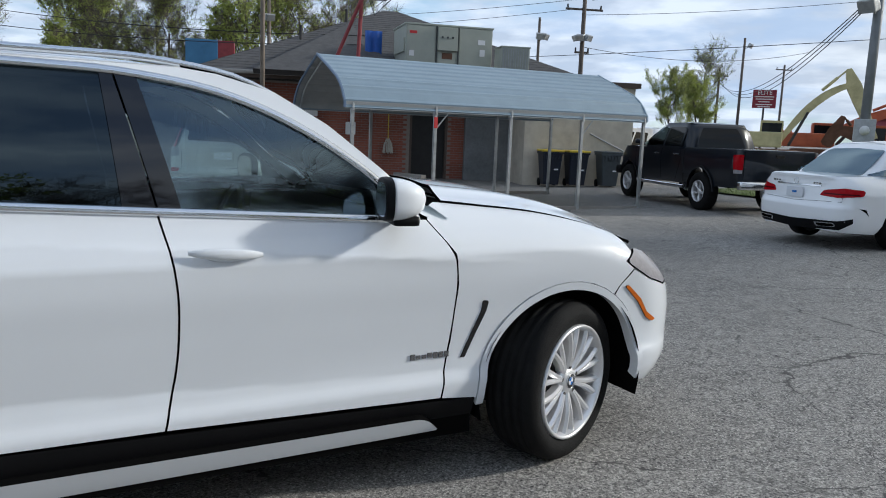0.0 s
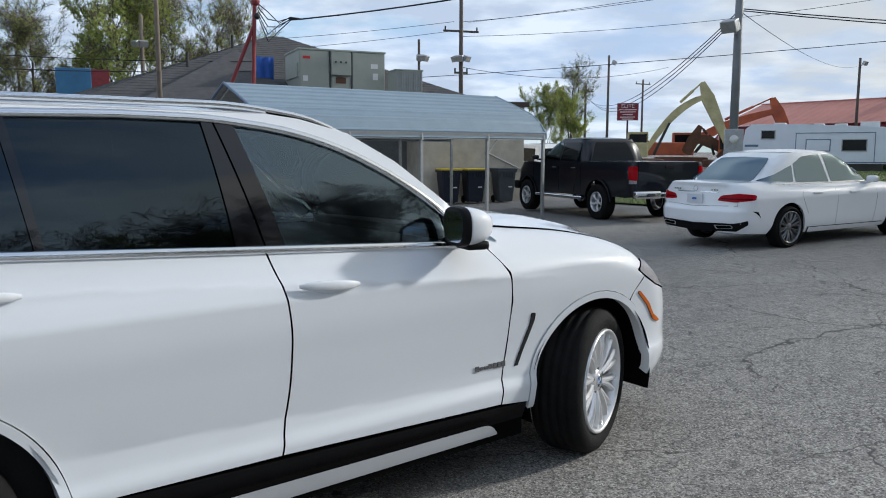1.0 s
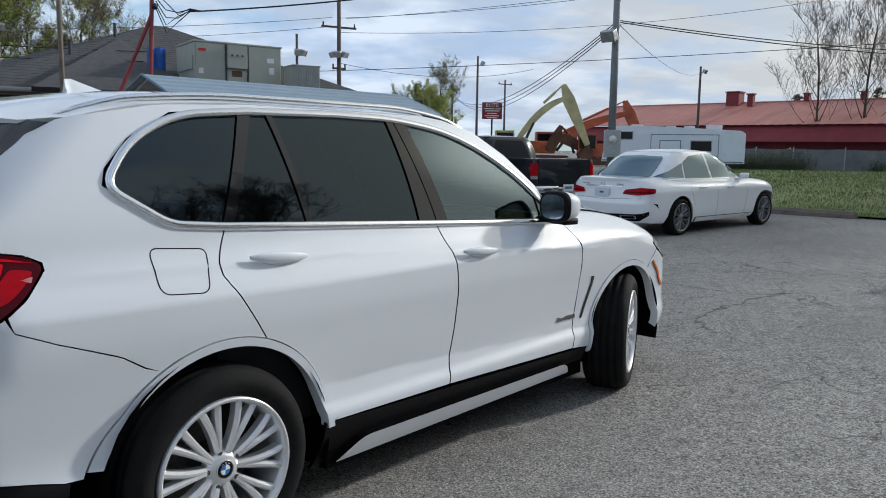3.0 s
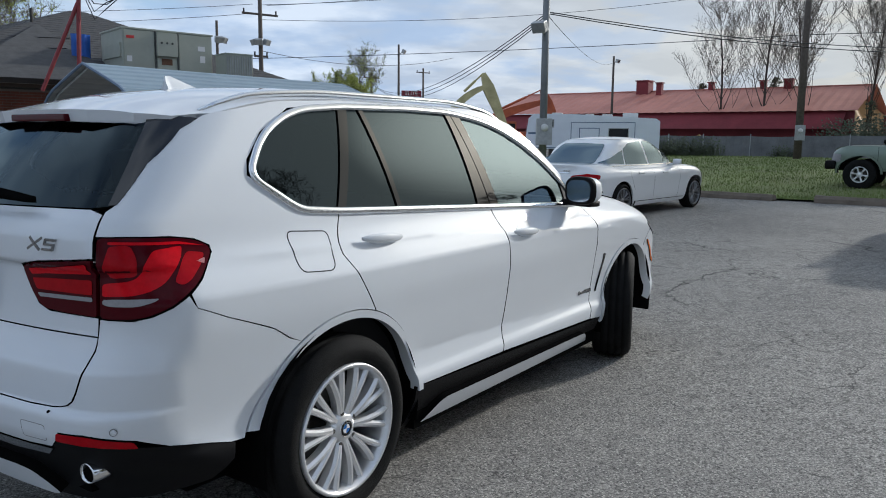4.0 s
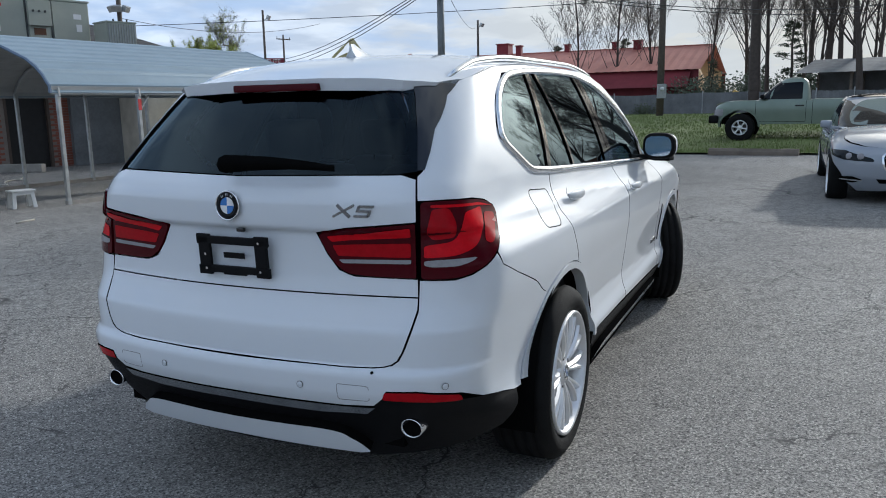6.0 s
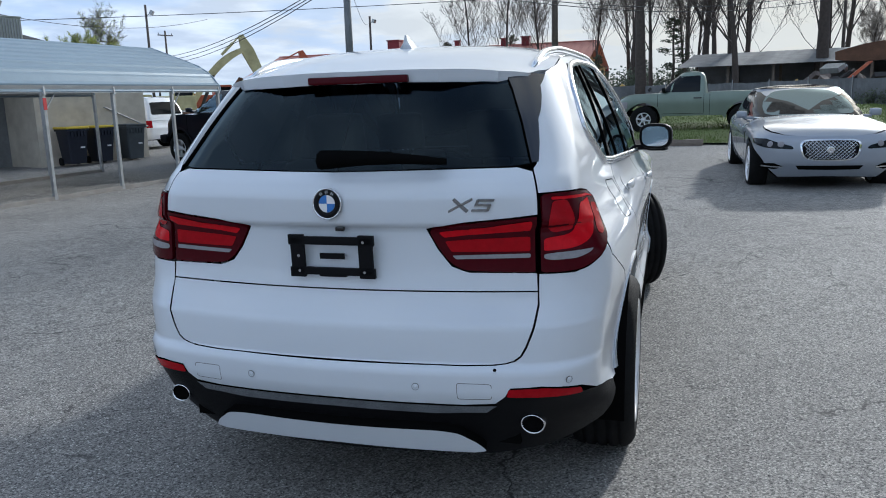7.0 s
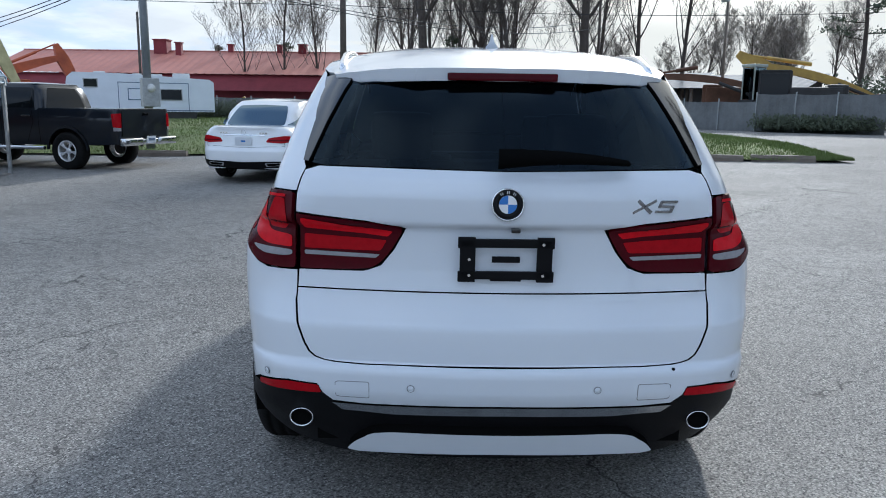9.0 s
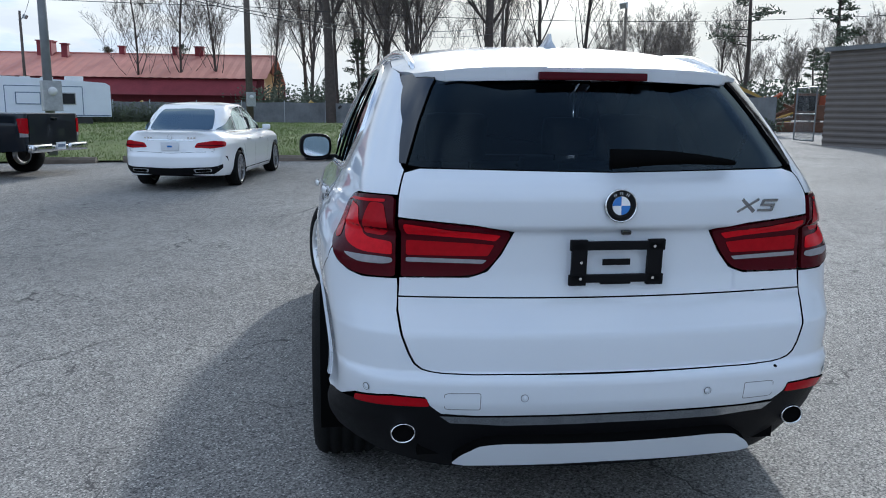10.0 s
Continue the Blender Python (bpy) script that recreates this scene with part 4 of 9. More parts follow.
        part("mirror_foot", bm, M["plastic"], mr, "black mirror foot", True)
        mesh_ob("mirror_glass", *pod(-0.094, -0.090, 0.086, 0.064, 0.004, 1.0, 0.98, 2), M["chrome"], mr, "mirror glass", False)
        # tail lamp on the body corner
        tl = fillet([(seam + 0.004, 1.192, 0.01), (-0.63, 1.191), (-0.565, 1.186, 0.02), (-0.52, 1.172, 0.02), (-0.488, 1.150, 0.02), (-0.484, 1.128, 0.02), (-0.495, 1.095), (-0.51, 1.052, 0.03), (-0.533, 1.012, 0.03), (-0.557, 0.980, 0.03), (-0.587, 0.954, 0.03), (-0.617, 0.941, 0.03), (seam + 0.004, 0.940, 0.01)])
        skin("tail_lamp", S, tl, M["darkred"], car, "dark red tail lamp", 0.015, 0.006, mirror=mir, edge=M["darkred"])
        for pts, mt, lb in (([(-0.592, 1.150, 0.01), (-0.545, 1.158, 0.01), (-0.546, 1.118, 0.02), (-0.570, 1.040, 0.03), (-0.612, 1.013, 0.02), (-0.668, 1.010, 0.006), (-0.668, 1.050, 0.01), (-0.614, 1.058, 0.02)], "brightred", "bright red light guide"),
                            ([(-0.655, 1.168, 0.008), (-0.625, 1.170, 0.012), (-0.612, 1.122, 0.03), (-0.614, 1.070, 0.01), (-0.655, 1.066, 0.01), (-0.664, 1.100, 0.01)], "redlens", "red light guide"),
                            ([(-0.657, 1.182, 0.004), (-0.552, 1.172), (-0.497, 1.150, 0.004), (-0.552, 1.163), (-0.657, 1.173, 0.004)], "brightred", "bright red upper strip"),
                            ([(-0.536, 1.138, 0.01), (-0.499, 1.128, 0.01), (-0.506, 1.100), (-0.526, 1.052, 0.02), (-0.541, 1.036, 0.01), (-0.555, 1.048, 0.01), (-0.544, 1.115, 0.02)], "redlens", "red side lens"),
                            ([(-0.528, 1.110, 0.003), (-0.499, 1.112, 0.004), (-0.501, 1.094, 0.003)], "rosy", "pale side reflector"),
                            ([(-0.668, 1.000, 0.006), (-0.645, 1.003), (-0.576, 1.004, 0.006), (-0.586, 0.993, 0.01), (-0.612, 0.981, 0.01), (-0.655, 0.980, 0.008), (-0.668, 0.985, 0.006)], "clear", "clear reversing lens")):
            skin("lens", S, fillet(pts), M[mt], car, lb, 0.012, 0.0078, 0.002, mirror=mir)
        # tail lamp on the gate
        gl_ = fillet([(seam - 0.005, 1.125, 0.005), (-0.922, 1.082, 0.02), (-0.885, 1.015, 0.06), (-0.845, 0.966, 0.06), (-0.795, 0.945, 0.05), (seam - 0.005, 0.942, 0.005)])
        skin("gate_lamp", S, gl_, M["darkred"], car, "dark red gate lamp", 0.02, 0.005, mirror=mir, edge=M["darkred"])
        for pts, mt, lb in (([(-0.690, 1.112, 0.006), (-0.888, 1.073, 0.006), (-0.870, 1.056, 0.006), (-0.690, 1.077, 0.006)], "brightred", "bright red light guide"),
                            ([(-0.690, 1.058, 0.006), (-0.868, 1.044, 0.006), (-0.848, 1.009, 0.01), (-0.690, 1.010, 0.006)], "redlens", "red light guide"),
                            ([(-0.690, 1.003, 0.004), (-0.845, 0.997, 0.004), (-0.832, 0.985, 0.004), (-0.690, 0.989, 0.004)], "clear", "clear lamp strip")):
            skin("lens", S, fillet(pts), M[mt], car, lb, 0.02, 0.0068, 0.002, mirror=mir)
        # rear wheel well, inner liner
        for c in (RA, FA):
            V, Fc = [], []
            for i in range(25):
                an = math.pi * (i / 24 * 1.16 - 0.08)
                for yy in (0.935, 0.60):
                    V.append((c[0] + 0.452 * math.cos(an), (-yy if side == "right" else yy), c[1] + 0.452 * math.sin(an)))
            for i in range(24):
                Fc.append((2 * i, 2 * i + 1, 2 * i + 3, 2 * i + 2))
            V.append((c[0], -0.60 if side == "right" else 0.60, c[1]))
            for i in range(24):
                Fc.append((2 * i + 1, len(V) - 1, 2 * i + 3))
            mesh_ob("wheel_well", V, Fc, M["gap"], car, "dark wheel well", True)
    # tailgate, upper and lower half
    C = S.mid_rear
    ti = U(-0.9, 0.318)
    up = [(seam - 0.0035, 1.131), (seam - 0.0035, 1.262), (seam - 0.03, 1.276), (C, 1.268), (C, 0.881), (seam - 0.003, 0.881), (seam - 0.003, 0.937), (-0.795, 0.940), (-0.848, 0.960), (-0.891, 1.013), (-0.930, 1.085), (-0.90, 1.092)]
    skin("upper_tailgate", S, up, W, car, "white upper tailgate", (0.03, 0.01), mirror="both")
    CORNER = [(-0.90, 0.651), (-0.80, 0.650), (-0.755, 0.652), (-0.737, 0.656), (-0.724, 0.664), (-0.714, 0.680), (-0.706, 0.710), (-0.693, 0.780), (-0.682, 0.840)]
    low = [(C, 0.876), (C, 0.652)] + CORNER + [(seam - 0.003, 0.876)]
    skin("lower_tailgate", S, low, W, car, "white lower tailgate", (0.03, 0.012), mirror="both")
    # rear bumper
    bump = [(C, 0.647), (C, 0.522)] + [(-0.80, 0.517), (-0.752, 0.523), (-0.737, 0.552), (-0.730, 0.582), (-0.685, 0.587), (-0.615, 0.563), (-0.57, 0.525), (-0.46, 0.478)] + arc(*RA, 0.472, 167, 122)
    bump += [(-0.275, 0.791), (-0.46, 0.914), (-0.518, 0.963), (-0.531, 1.005), (-0.557, 0.972), (-0.587, 0.947), (-0.617, 0.934), (seam + 0.001, 0.934)]
    bump += [(float(a) + 0.003, float(b) - 0.003) for a, b in CORNER[::-1]]
    skin("rear_bumper", S, bump, W, car, "white rear bumper", (0.03, 0.015), mirror="both")
    refl = lambda: fillet([(-0.732, 0.578, 0.004), (-0.685, 0.582), (-0.618, 0.559, 0.006), (-0.612, 0.535, 0.006), (-0.69, 0.550), (-0.736, 0.552, 0.006)])
    for mir in (None, "only"):
        skin("reflector", S, refl(), M["redlens"], car, "red bumper reflector", 0.03, 0.004, mirror=mir)
    chr_ = [(C, 0.518), (C, 0.486), (-0.89, 0.481), (-0.765, 0.489), (-0.750, 0.516), (-0.80, 0.513)]
    skin("chrome_strip", S, chr_, M["darkchrome"], car, "dark chrome bumper strip", 0.04, 0.004, mirror="both")
    lower = [(C, 0.484), (C, 0.29), (-0.76, 0.295), (-0.62, 0.31), (-0.50, 0.36), (-0.455, 0.42), (-0.45, 0.474), (-0.57, 0.521), (-0.612, 0.533), (-0.69, 0.547), (-0.737, 0.549), (-0.752, 0.519), (-0.767, 0.486), (-0.89, 0.479)]
    skin("bumper_valance", S, lower, M["plastic"], car, "black lower bumper", 0.04, -0.003, mirror="both")
    skid = fillet([(C, 0.434), (-0.89, 0.436, 0.05), (-0.815, 0.424, 0.03), (-0.785, 0.390, 0.02), (-0.768, 0.350, 0.008), (-0.79, 0.342), (C, 0.350)])
    skin("skid_plate", S, skid, W, car, "pale skid plate", 0.04, 0.035, 0.04, mirror="both")
    # exhaust tips
    for s in (-1, 1):
        vf = lathe([(0.035, -0.930), (0.035, -0.78), (0.030, -0.78), (0.030, -0.926), (0.033, -0.935)], 28, "x")
        V = [(x + 0.014, y * 1.15 + s * 0.668, z * 0.95 + 0.442) for x, y, z in vf[0]]
        mesh_ob("exhaust_tip", V, vf[1], M["chrome"], car, "oval chrome exhaust tip", True)
        bm = bmesh.new()
        rod(bm, (-0.908, s * 0.668, 0.442), (-0.78, s * 0.668, 0.442), 0.0325, seg=24)
        part("exhaust_bore", bm, M["gap"], car)
    # rear glass with its black edge, wiper
    gl = [(C, 1.275), (seam - 0.035, 1.284), (U(-0.775, 0.668), 1.292), (U(-0.655, 0.655), 1.42), (U(-0.50, 0.633), 1.535), (U(-0.42, 0.62), 1.572), (U(-0.56, 0.53), 1.585), (C, 1.605)]
    skin("rear_window", S, gl, M["reartint"], car, "dark tinted rear window", 0.05, -0.006, mirror="both")
    for mir in (None, "only"):
        fin = [(U(-0.80, 0.655), 1.288), (U(-0.772, 0.669), 1.290), (U(-0.653, 0.656), 1.42), (U(-0.498, 0.634), 1.535), (U(-0.418, 0.622), 1.574), (U(-0.565, 0.525), 1.588), (U(-0.60, 0.555), 1.53), (U(-0.68, 0.600), 1.42)]
        skin("window_fin", S, fin, M["gloss"], car, "gloss black spoiler fin", 0.05, 0.002, mirror=mir)
    V, Fc = [], []
    for i in range(9):
        t = i / 8
        y = 0.03 - 0.42 * t
        x = -0.938 + 0.045 * t ** 2
        z = 1.312 - 0.012 * t + 0.01 * math.sin(math.pi * t)
        hh, ww = 0.032 - 0.022 * t, 0.020
        for a, b in ((0.012, -hh), (-ww, -hh * 0.7), (-ww - 0.012, 0), (-ww, hh * 0.7), (0.012, hh)):
            V.append((x + a, y, z + b))
    for i in range(8):
        for k in range(4):
            Fc.append((i * 5 + k, i * 5 + k + 1, i * 5 + k + 6, i * 5 + k + 5))
    Fc += [(4, 3, 2, 1, 0), (40, 41, 42, 43, 44)]
    mesh_ob("rear_wiper", V, Fc, M["gap"], car, "black rear wiper", True)
    # bonnet, roof
    zb = lambda x, y: zt(x) - 0.018 + 0.075 * (1 - np.clip(np.abs(y) / 0.80, 0, 1.2) ** 2.2) + 0.012 * np.exp(-((np.abs(y) - 0.50) / 0.07) ** 2)
    edge = [(x, float(S.at(np.array([x]), np.array([float(zt(x)) - 0.02]))[0][1]) + 0.004) for x in np.linspace(2.36, 3.35, 14)]
    bon = edge + [(3.55, -0.62), (3.70, -0.40), (3.76, 0.0)]
    bon = bon + [(x, -y) for x, y in bon[::-1][1:]] + [(2.46, 0.4), (2.50, 0), (2.46, -0.4)]
    skin("bonnet", top(zb), bon, W, car, "white bonnet", 0.06)
    zc = curve((-0.70, 1.588), (-0.60, 1.612), (-0.40, 1.660), (-0.2, 1.695), (0.0, 1.715), (0.35, 1.728), (0.8, 1.722), (1.1, 1.703), (1.4, 1.672))
    ze = curve((-0.70, 1.560), (-0.55, 1.572), (-0.40, 1.588), (-0.1, 1.645), (0.3, 1.668), (1.3, 1.665))
    ye = lambda x: -S.at(np.array([max(x, -0.35)]), np.array([float(ze(x))]))[0][1] - (0.03 if x < -0.35 else 0) - max(0, -0.35 - x) * 0.28

    yedge = curve(*[(x, float(ye(x))) for x in np.linspace(-0.75, 1.55, 47)])

    def zroof(x, y):
        b = yedge(x)
        k = np.clip(np.abs(y) / b, 0, 1.05)
        return zc(x) + (ze(x) - zc(x)) * k ** 3
    xs = np.linspace(-0.50, 1.32, 20)
    rf_ = [(float(x), -float(ye(x))) for x in xs] + [(1.40, -0.4), (1.45, 0), (1.40, 0.4)] + [(float(x), float(ye(x))) for x in xs[::-1]] + [(-0.585, 0.50), (-0.64, 0.30), (-0.655, 0), (-0.64, -0.30), (-0.585, -0.50)]
    skin("roof", top(zroof), rf_, W, car, "white roof with a rear spoiler", 0.06, 0.004, 0.045, edge=W)
    # third brake light in the spoiler edge
    bm = bmesh.new()
    box(bm, -0.661, -0.190, 1.560, -0.60, 0.190, 1.587, 0.007)
    part("brake_light", bm, M["darkred"], car, "dark red high brake light")
    # spoiler underside
    und = [(-0.645, 0.30), (-0.585, 0.50), (-0.46, 0.56), (-0.46, -0.56), (-0.585, -0.50), (-0.645, -0.30)]
    mesh_ob("spoiler_underside", [(x, y, 1.553 + 0.02 * (x + 0.64)) for x, y in und], [tuple(range(6))], M["gap"], car)
    # roof rails and aerial fin
    zrail = curve((-0.40, 1.588), (-0.1, 1.645), (0.3, 1.668), (1.1, 1.668), (1.4, 1.640), (1.72, 1.545), (1.8, 1.50))
    for s in (-1, 1):
        pts = []
        for i in range(31):
            t = i / 30
            x = -0.38 + 2.10 * t
            lift = 0.019 * min(1, math.sin(math.pi * t) * 3.2) ** 0.7
            pts.append((x, s * (0.615 + 0.035 * max(0, t - 0.75) * 4 - 0.03 * max(0, 0.5 - t) * 2), float(zrail(x)) + 0.010 + lift))
        mesh_ob("roof_rail", *tube(pts, [0.006 + 0.008 * min(1, 6 * math.sin(math.pi * i / 30) + 0.2) for i in range(31)], 8), M["satin"], car, "satin aluminium roof rail", True)
    V, Fc = [], []
    for i in range(9):
        t = i / 8
        x = 0.10 - 0.20 * t
        hgt = 0.072 * t ** 1.2 if t < 0.85 else 0.062
        wd = 0.042
        base = float(zc(x)) - 0.004
        for a, b in ((-wd, 0), (-0.012, hgt * 0.55), (-0.004, hgt), (0.004, hgt), (0.012, hgt * 0.55), (wd, 0)):
            V.append((x, a * (1 - 0.25 * t), base + b))
    for i in range(8):
        for k in range(5):
            Fc.append((i * 6 + k, i * 6 + 6 + k, i * 6 + 7 + k, i * 6 + k + 1))
    Fc += [(48, 49, 50, 51, 52, 53)]
    mesh_ob("aerial_fin", V, Fc, W, car, "white shark fin aerial", True)
    # windscreen and cowl
    V, Fc = [], []
    n, k = 9, 13
    xw = curve((1.12, 2.34), (1.29, 2.09), (1.482, 1.85), (1.596, 1.655), (1.67, 1.40))
    for i in range(n):
        t = i / (n - 1)
        z = 1.12 + 0.55 * t
        xa, ya = float(xw(z)), float(S.flank(np.array(1.5), np.array(z))) - 0.02
        for j in range(k):
            y = -1 + 2 * j / (k - 1)
            V.append((xa + 0.12 * (1 - y * y) * (1 - 0.6 * t), ya * y, z + 0.012 * (1 - y * y)))
    for i in range(n - 1):
        for j in range(k - 1):
            Fc.append((i * k + j, i * k + j + 1, i * k + k + j + 1, i * k + k + j))
    mesh_ob("windscreen", V, Fc, M["pane"], car, "clear windscreen", True)
    bm = bmesh.new()
    box(bm, 2.28, -0.78, 1.06, 2.62, 0.78, 1.145, 0.02)
    part("cowl", bm, M["plastic"], car, "black cowl panel")
    # cabin
    bm = boxes((0.50, -0.90, 0.20, 2.46, 0.90, 0.42), (-0.50, -0.60, 0.20, 3.4, 0.60, 0.40), (-0.88, -0.62, 0.35, -0.44, 0.62, 0.50))
    part("underbody", bm, M["gap"], car, "dark underbody")
    part("load_floor", boxes((-0.86, -0.62, 0.60, -0.40, 0.62, 0.75), (-0.44, -0.60, 0.60, 0.42, 0.60, 0.82)), M["leather"], car)
    for s in (-1, 1):
        part("door_card", boxes((0.05, s * 0.78, 0.42, 2.25, s * 0.83, 1.10)), M["leather"], car, "black door lining")
        seat(car, 1.05, s * 0.37, M["leather"])
        seat(car, 0.18, s * 0.37, M["leather"], 0.47, 0.60)
    bm = bmesh.new()
    box(bm, 1.95, -0.80, 0.62, 2.45, 0.80, 1.10, 0.06)
    part("dashboard", bm, M["leather"], car, "black dashboard", True)
    vf = tube([(1.72 + 0.185 * math.sin(a) * 0.35, 0.37 + 0.185 * math.cos(a), 0.98 + 0.185 * math.sin(a) * 0.94) for a in np.linspace(0, 2 * math.pi, 32, endpoint=False)], 0.016, 8, True)
    hubv = lathe([(0.0, 0.0), (0.07, 0.0), (0.06, 0.05), (0.0, 0.05)], 16, "x", False)
    hv = [(x + 1.72, y + 0.37, z + 0.98) for x, y, z in hubv[0]]
    mesh_ob("steering_wheel", *join(vf, (hv, hubv[1])), M["leather"], car, "black steering wheel", True)
    # number plate holder, badges
    pm = pose(-0.945, 0, 0.995, 90, 0, -90) @ pose(0, 0, 0, 3, 0, 0)
    pl = new("plate_holder")
    pl.parent = car
    pl.matrix_local = pm
    bm = boxes((-0.148, 0.038, 0.0, 0.148, 0.066, 0.014), (-0.148, -0.066, 0.0, 0.148, -0.040, 0.014), (-0.148, -0.042, 0.0, -0.098, 0.042, 0.013), (0.098, -0.042, 0.0, 0.148, 0.042, 0.013), (-0.05, -0.073, 0.0, 0.05, -0.064, 0.010),
               (-0.154, 0.036, 0.0, -0.098, 0.072, 0.014), (0.098, 0.036, 0.0, 0.154, 0.072, 0.014), (-0.154, -0.075, 0.0, -0.098, -0.040, 0.014), (0.098, -0.075, 0.0, 0.154, -0.040, 0.014), bevel=0.004)
    part("plate_frame", bm, M["plastic"], pl, "black empty number plate frame")
    part("bar", boxes((-0.045, -0.012, 0.0, 0.045, 0.008, 0.004)), M["plastic"], pl, "small black label")
    for a, b in ((-0.118, 0.0), (0.118, -0.052), (-0.118, -0.052), (0.118, 0.05)):
        bm = bmesh.new()
        rod(bm, (a, b, 0.012), (a, b, 0.016), 0.005, seg=8)
        part("screw", bm, M["chrome"], pl)
    roundel(car, pose(-0.962, 0.0, 1.172, 90, 0, -90) @ pose(0, 0, 0, -3, 0, 0), 0.052)
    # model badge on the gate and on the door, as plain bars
    bd = new("model_badge")
    bd.parent = car
    bd.matrix_local = pose(-0.916, -0.475, 1.165, 90, 0, -90) @ pose(0, 0, 0, 0, 6, 0) @ Matrix.Scale(0.84, 4)
    bm = bmesh.new()
    slant = Matrix(((1, 0.42, 0, 0), (0, 1, 0, 0), (0, 0, 1, 0), (0, 0, 0, 1)))
    for a in (33, -33):
        box(bm, -0.044, -0.006, 0, 0.044, 0.006, 0.006, 0.0015, slant @ pose(-0.040, 0, 0, 0, 0, a))
    for r in ((0.018, 0.014, 0.082, 0.024), (0.014, 0.0, 0.026, 0.022), (0.014, -0.004, 0.076, 0.006), (0.066, -0.022, 0.078, 0.002), (0.010, -0.024, 0.074, -0.014)):
        box(bm, r[0], r[1], 0, r[2], r[3], 0.006, 0.001, slant)
    part("bar", bm, M["badgegrey"], bd, "chrome bars")
    sb = new("side_badge")
    sb.parent = car
    sb.matrix_local = pose(2.235, -float(S.flank(np.array(2.235), np.array(0.568))) - 0.0005, 0.568, 90, 0, 0)
    bm = boxes(*[(-0.085 + 0.026 * q, -0.012 if q not in (1, 2, 3) else -0.009, -0.006, -0.085 + 0.026 * q + 0.021, 0.012 if q not in (1, 2) else 0.006, 0.005) for q in range(7)], bevel=0.002)
    part("bar", bm, M["badgegrey"], sb, "chrome bars")
    for s in (-1, 1):
        for uu, zz in ((-0.95, 0.582), (-0.642, 0.597)):
            P, N = S(np.array([uu]), np.array([zz]))
            p0, n0 = Vector(P[0] * [1, -s * -1 if s < 0 else -1, 1]), Vector(N[0] * [1, 1 if s < 0 else -1, 1])
            q = n0.to_track_quat("Z", "Y").to_matrix().to_4x4()
            vf = lathe([(0.0, 0.0020), (0.008, 0.0020), (0.0088, 0.0005), (0.0105, 0.0005), (0.0105, 0.002), (0.012, 0.002), (0.012, 0)], 20, "z", False)
            p0 = Vector((P[0][0], P[0][1] * (1 if s < 0 else -1), P[0][2]))
            mesh_ob("parking_sensor", [Matrix.Translation(p0) @ q @ Vector(v) for v in vf[0]], vf[1], M["white"], car, "", True)
            ring = lathe([(0.0108, 0.0), (0.0108, 0.0024), (0.0124, 0.0024), (0.0124, 0.0)], 20, "z")
            mesh_ob("sensor_ring", [Matrix.Translation(p0) @ q @ Vector(v) for v in ring[0]], ring[1], M["darkalloy"], car, "thin dark sensor ring", True)
        tc_ = fillet([(-0.815, 0.597, 0.008), (-0.757, 0.595, 0.008), (-0.757, 0.540, 0.008), (-0.815, 0.540, 0.008)])
        vf = ribbon(S, dense(tc_, 0.02, True), 0.0022, 0.0005, True)
        mesh_ob("tow_eye_cover", *(vf if s < 0 else mirrored(vf)), M["darkalloy"], car, "", False)
    # stone chip on the bumper and reversing camera under the gate lip
    P, N = S(np.array([-0.752]), np.array([0.640]))
    bm = bmesh.new()
    rod(bm, Vector(P[0]) - Vector(N[0]) * 0.002, Vector(P[0]) + Vector(N[0]) * 0.001, 0.006, seg=7)
    part("paint_chip", bm, M["gap"], car, "dark stone chip")
    bm = bmesh.new()
    box(bm, -0.946, -0.045, 1.078, -0.93, -0.015, 1.092, 0.004)
    part("rear_camera", bm, M["gloss"], car, "black rear camera")
    cap = fillet([(-0.205, 1.168, 0.03), (0.0, 1.152, 0.03), (-0.035, 1.01, 0.035), (-0.205, 1.022, 0.035)])
    vf = ribbon(S, dense(cap, 0.02, True), 0.004, 0.0010, True)
    mesh_ob("fuel_flap", *vf, M["gap"], car, "fuel flap seam")
    # wheels: outer faces at 0.916 from the middle; the front pair is turned to the left
    for x, steer in ((0.0, 0), (2.933, 21)):
        for s in (-1, 1):
            m = Matrix.Translation((x, s * 0.835, 0.37)) @ pose(0, 0, 0, 0, 0, steer) @ pose(0, 0, 0, 0, 0, 0 if s < 0 else 180) @ pose(0, 0, 0, 0, 17 if x else 5, 0)
            wh, yh = wheel(car, m, label="silver multi-spoke alloy wheel")
            roundel(wh, pose(0, yh - 0.0065, 0, 90, 0, 0), 0.034, "hub_cap")
    return car, S


suv, SUV = white_suv()

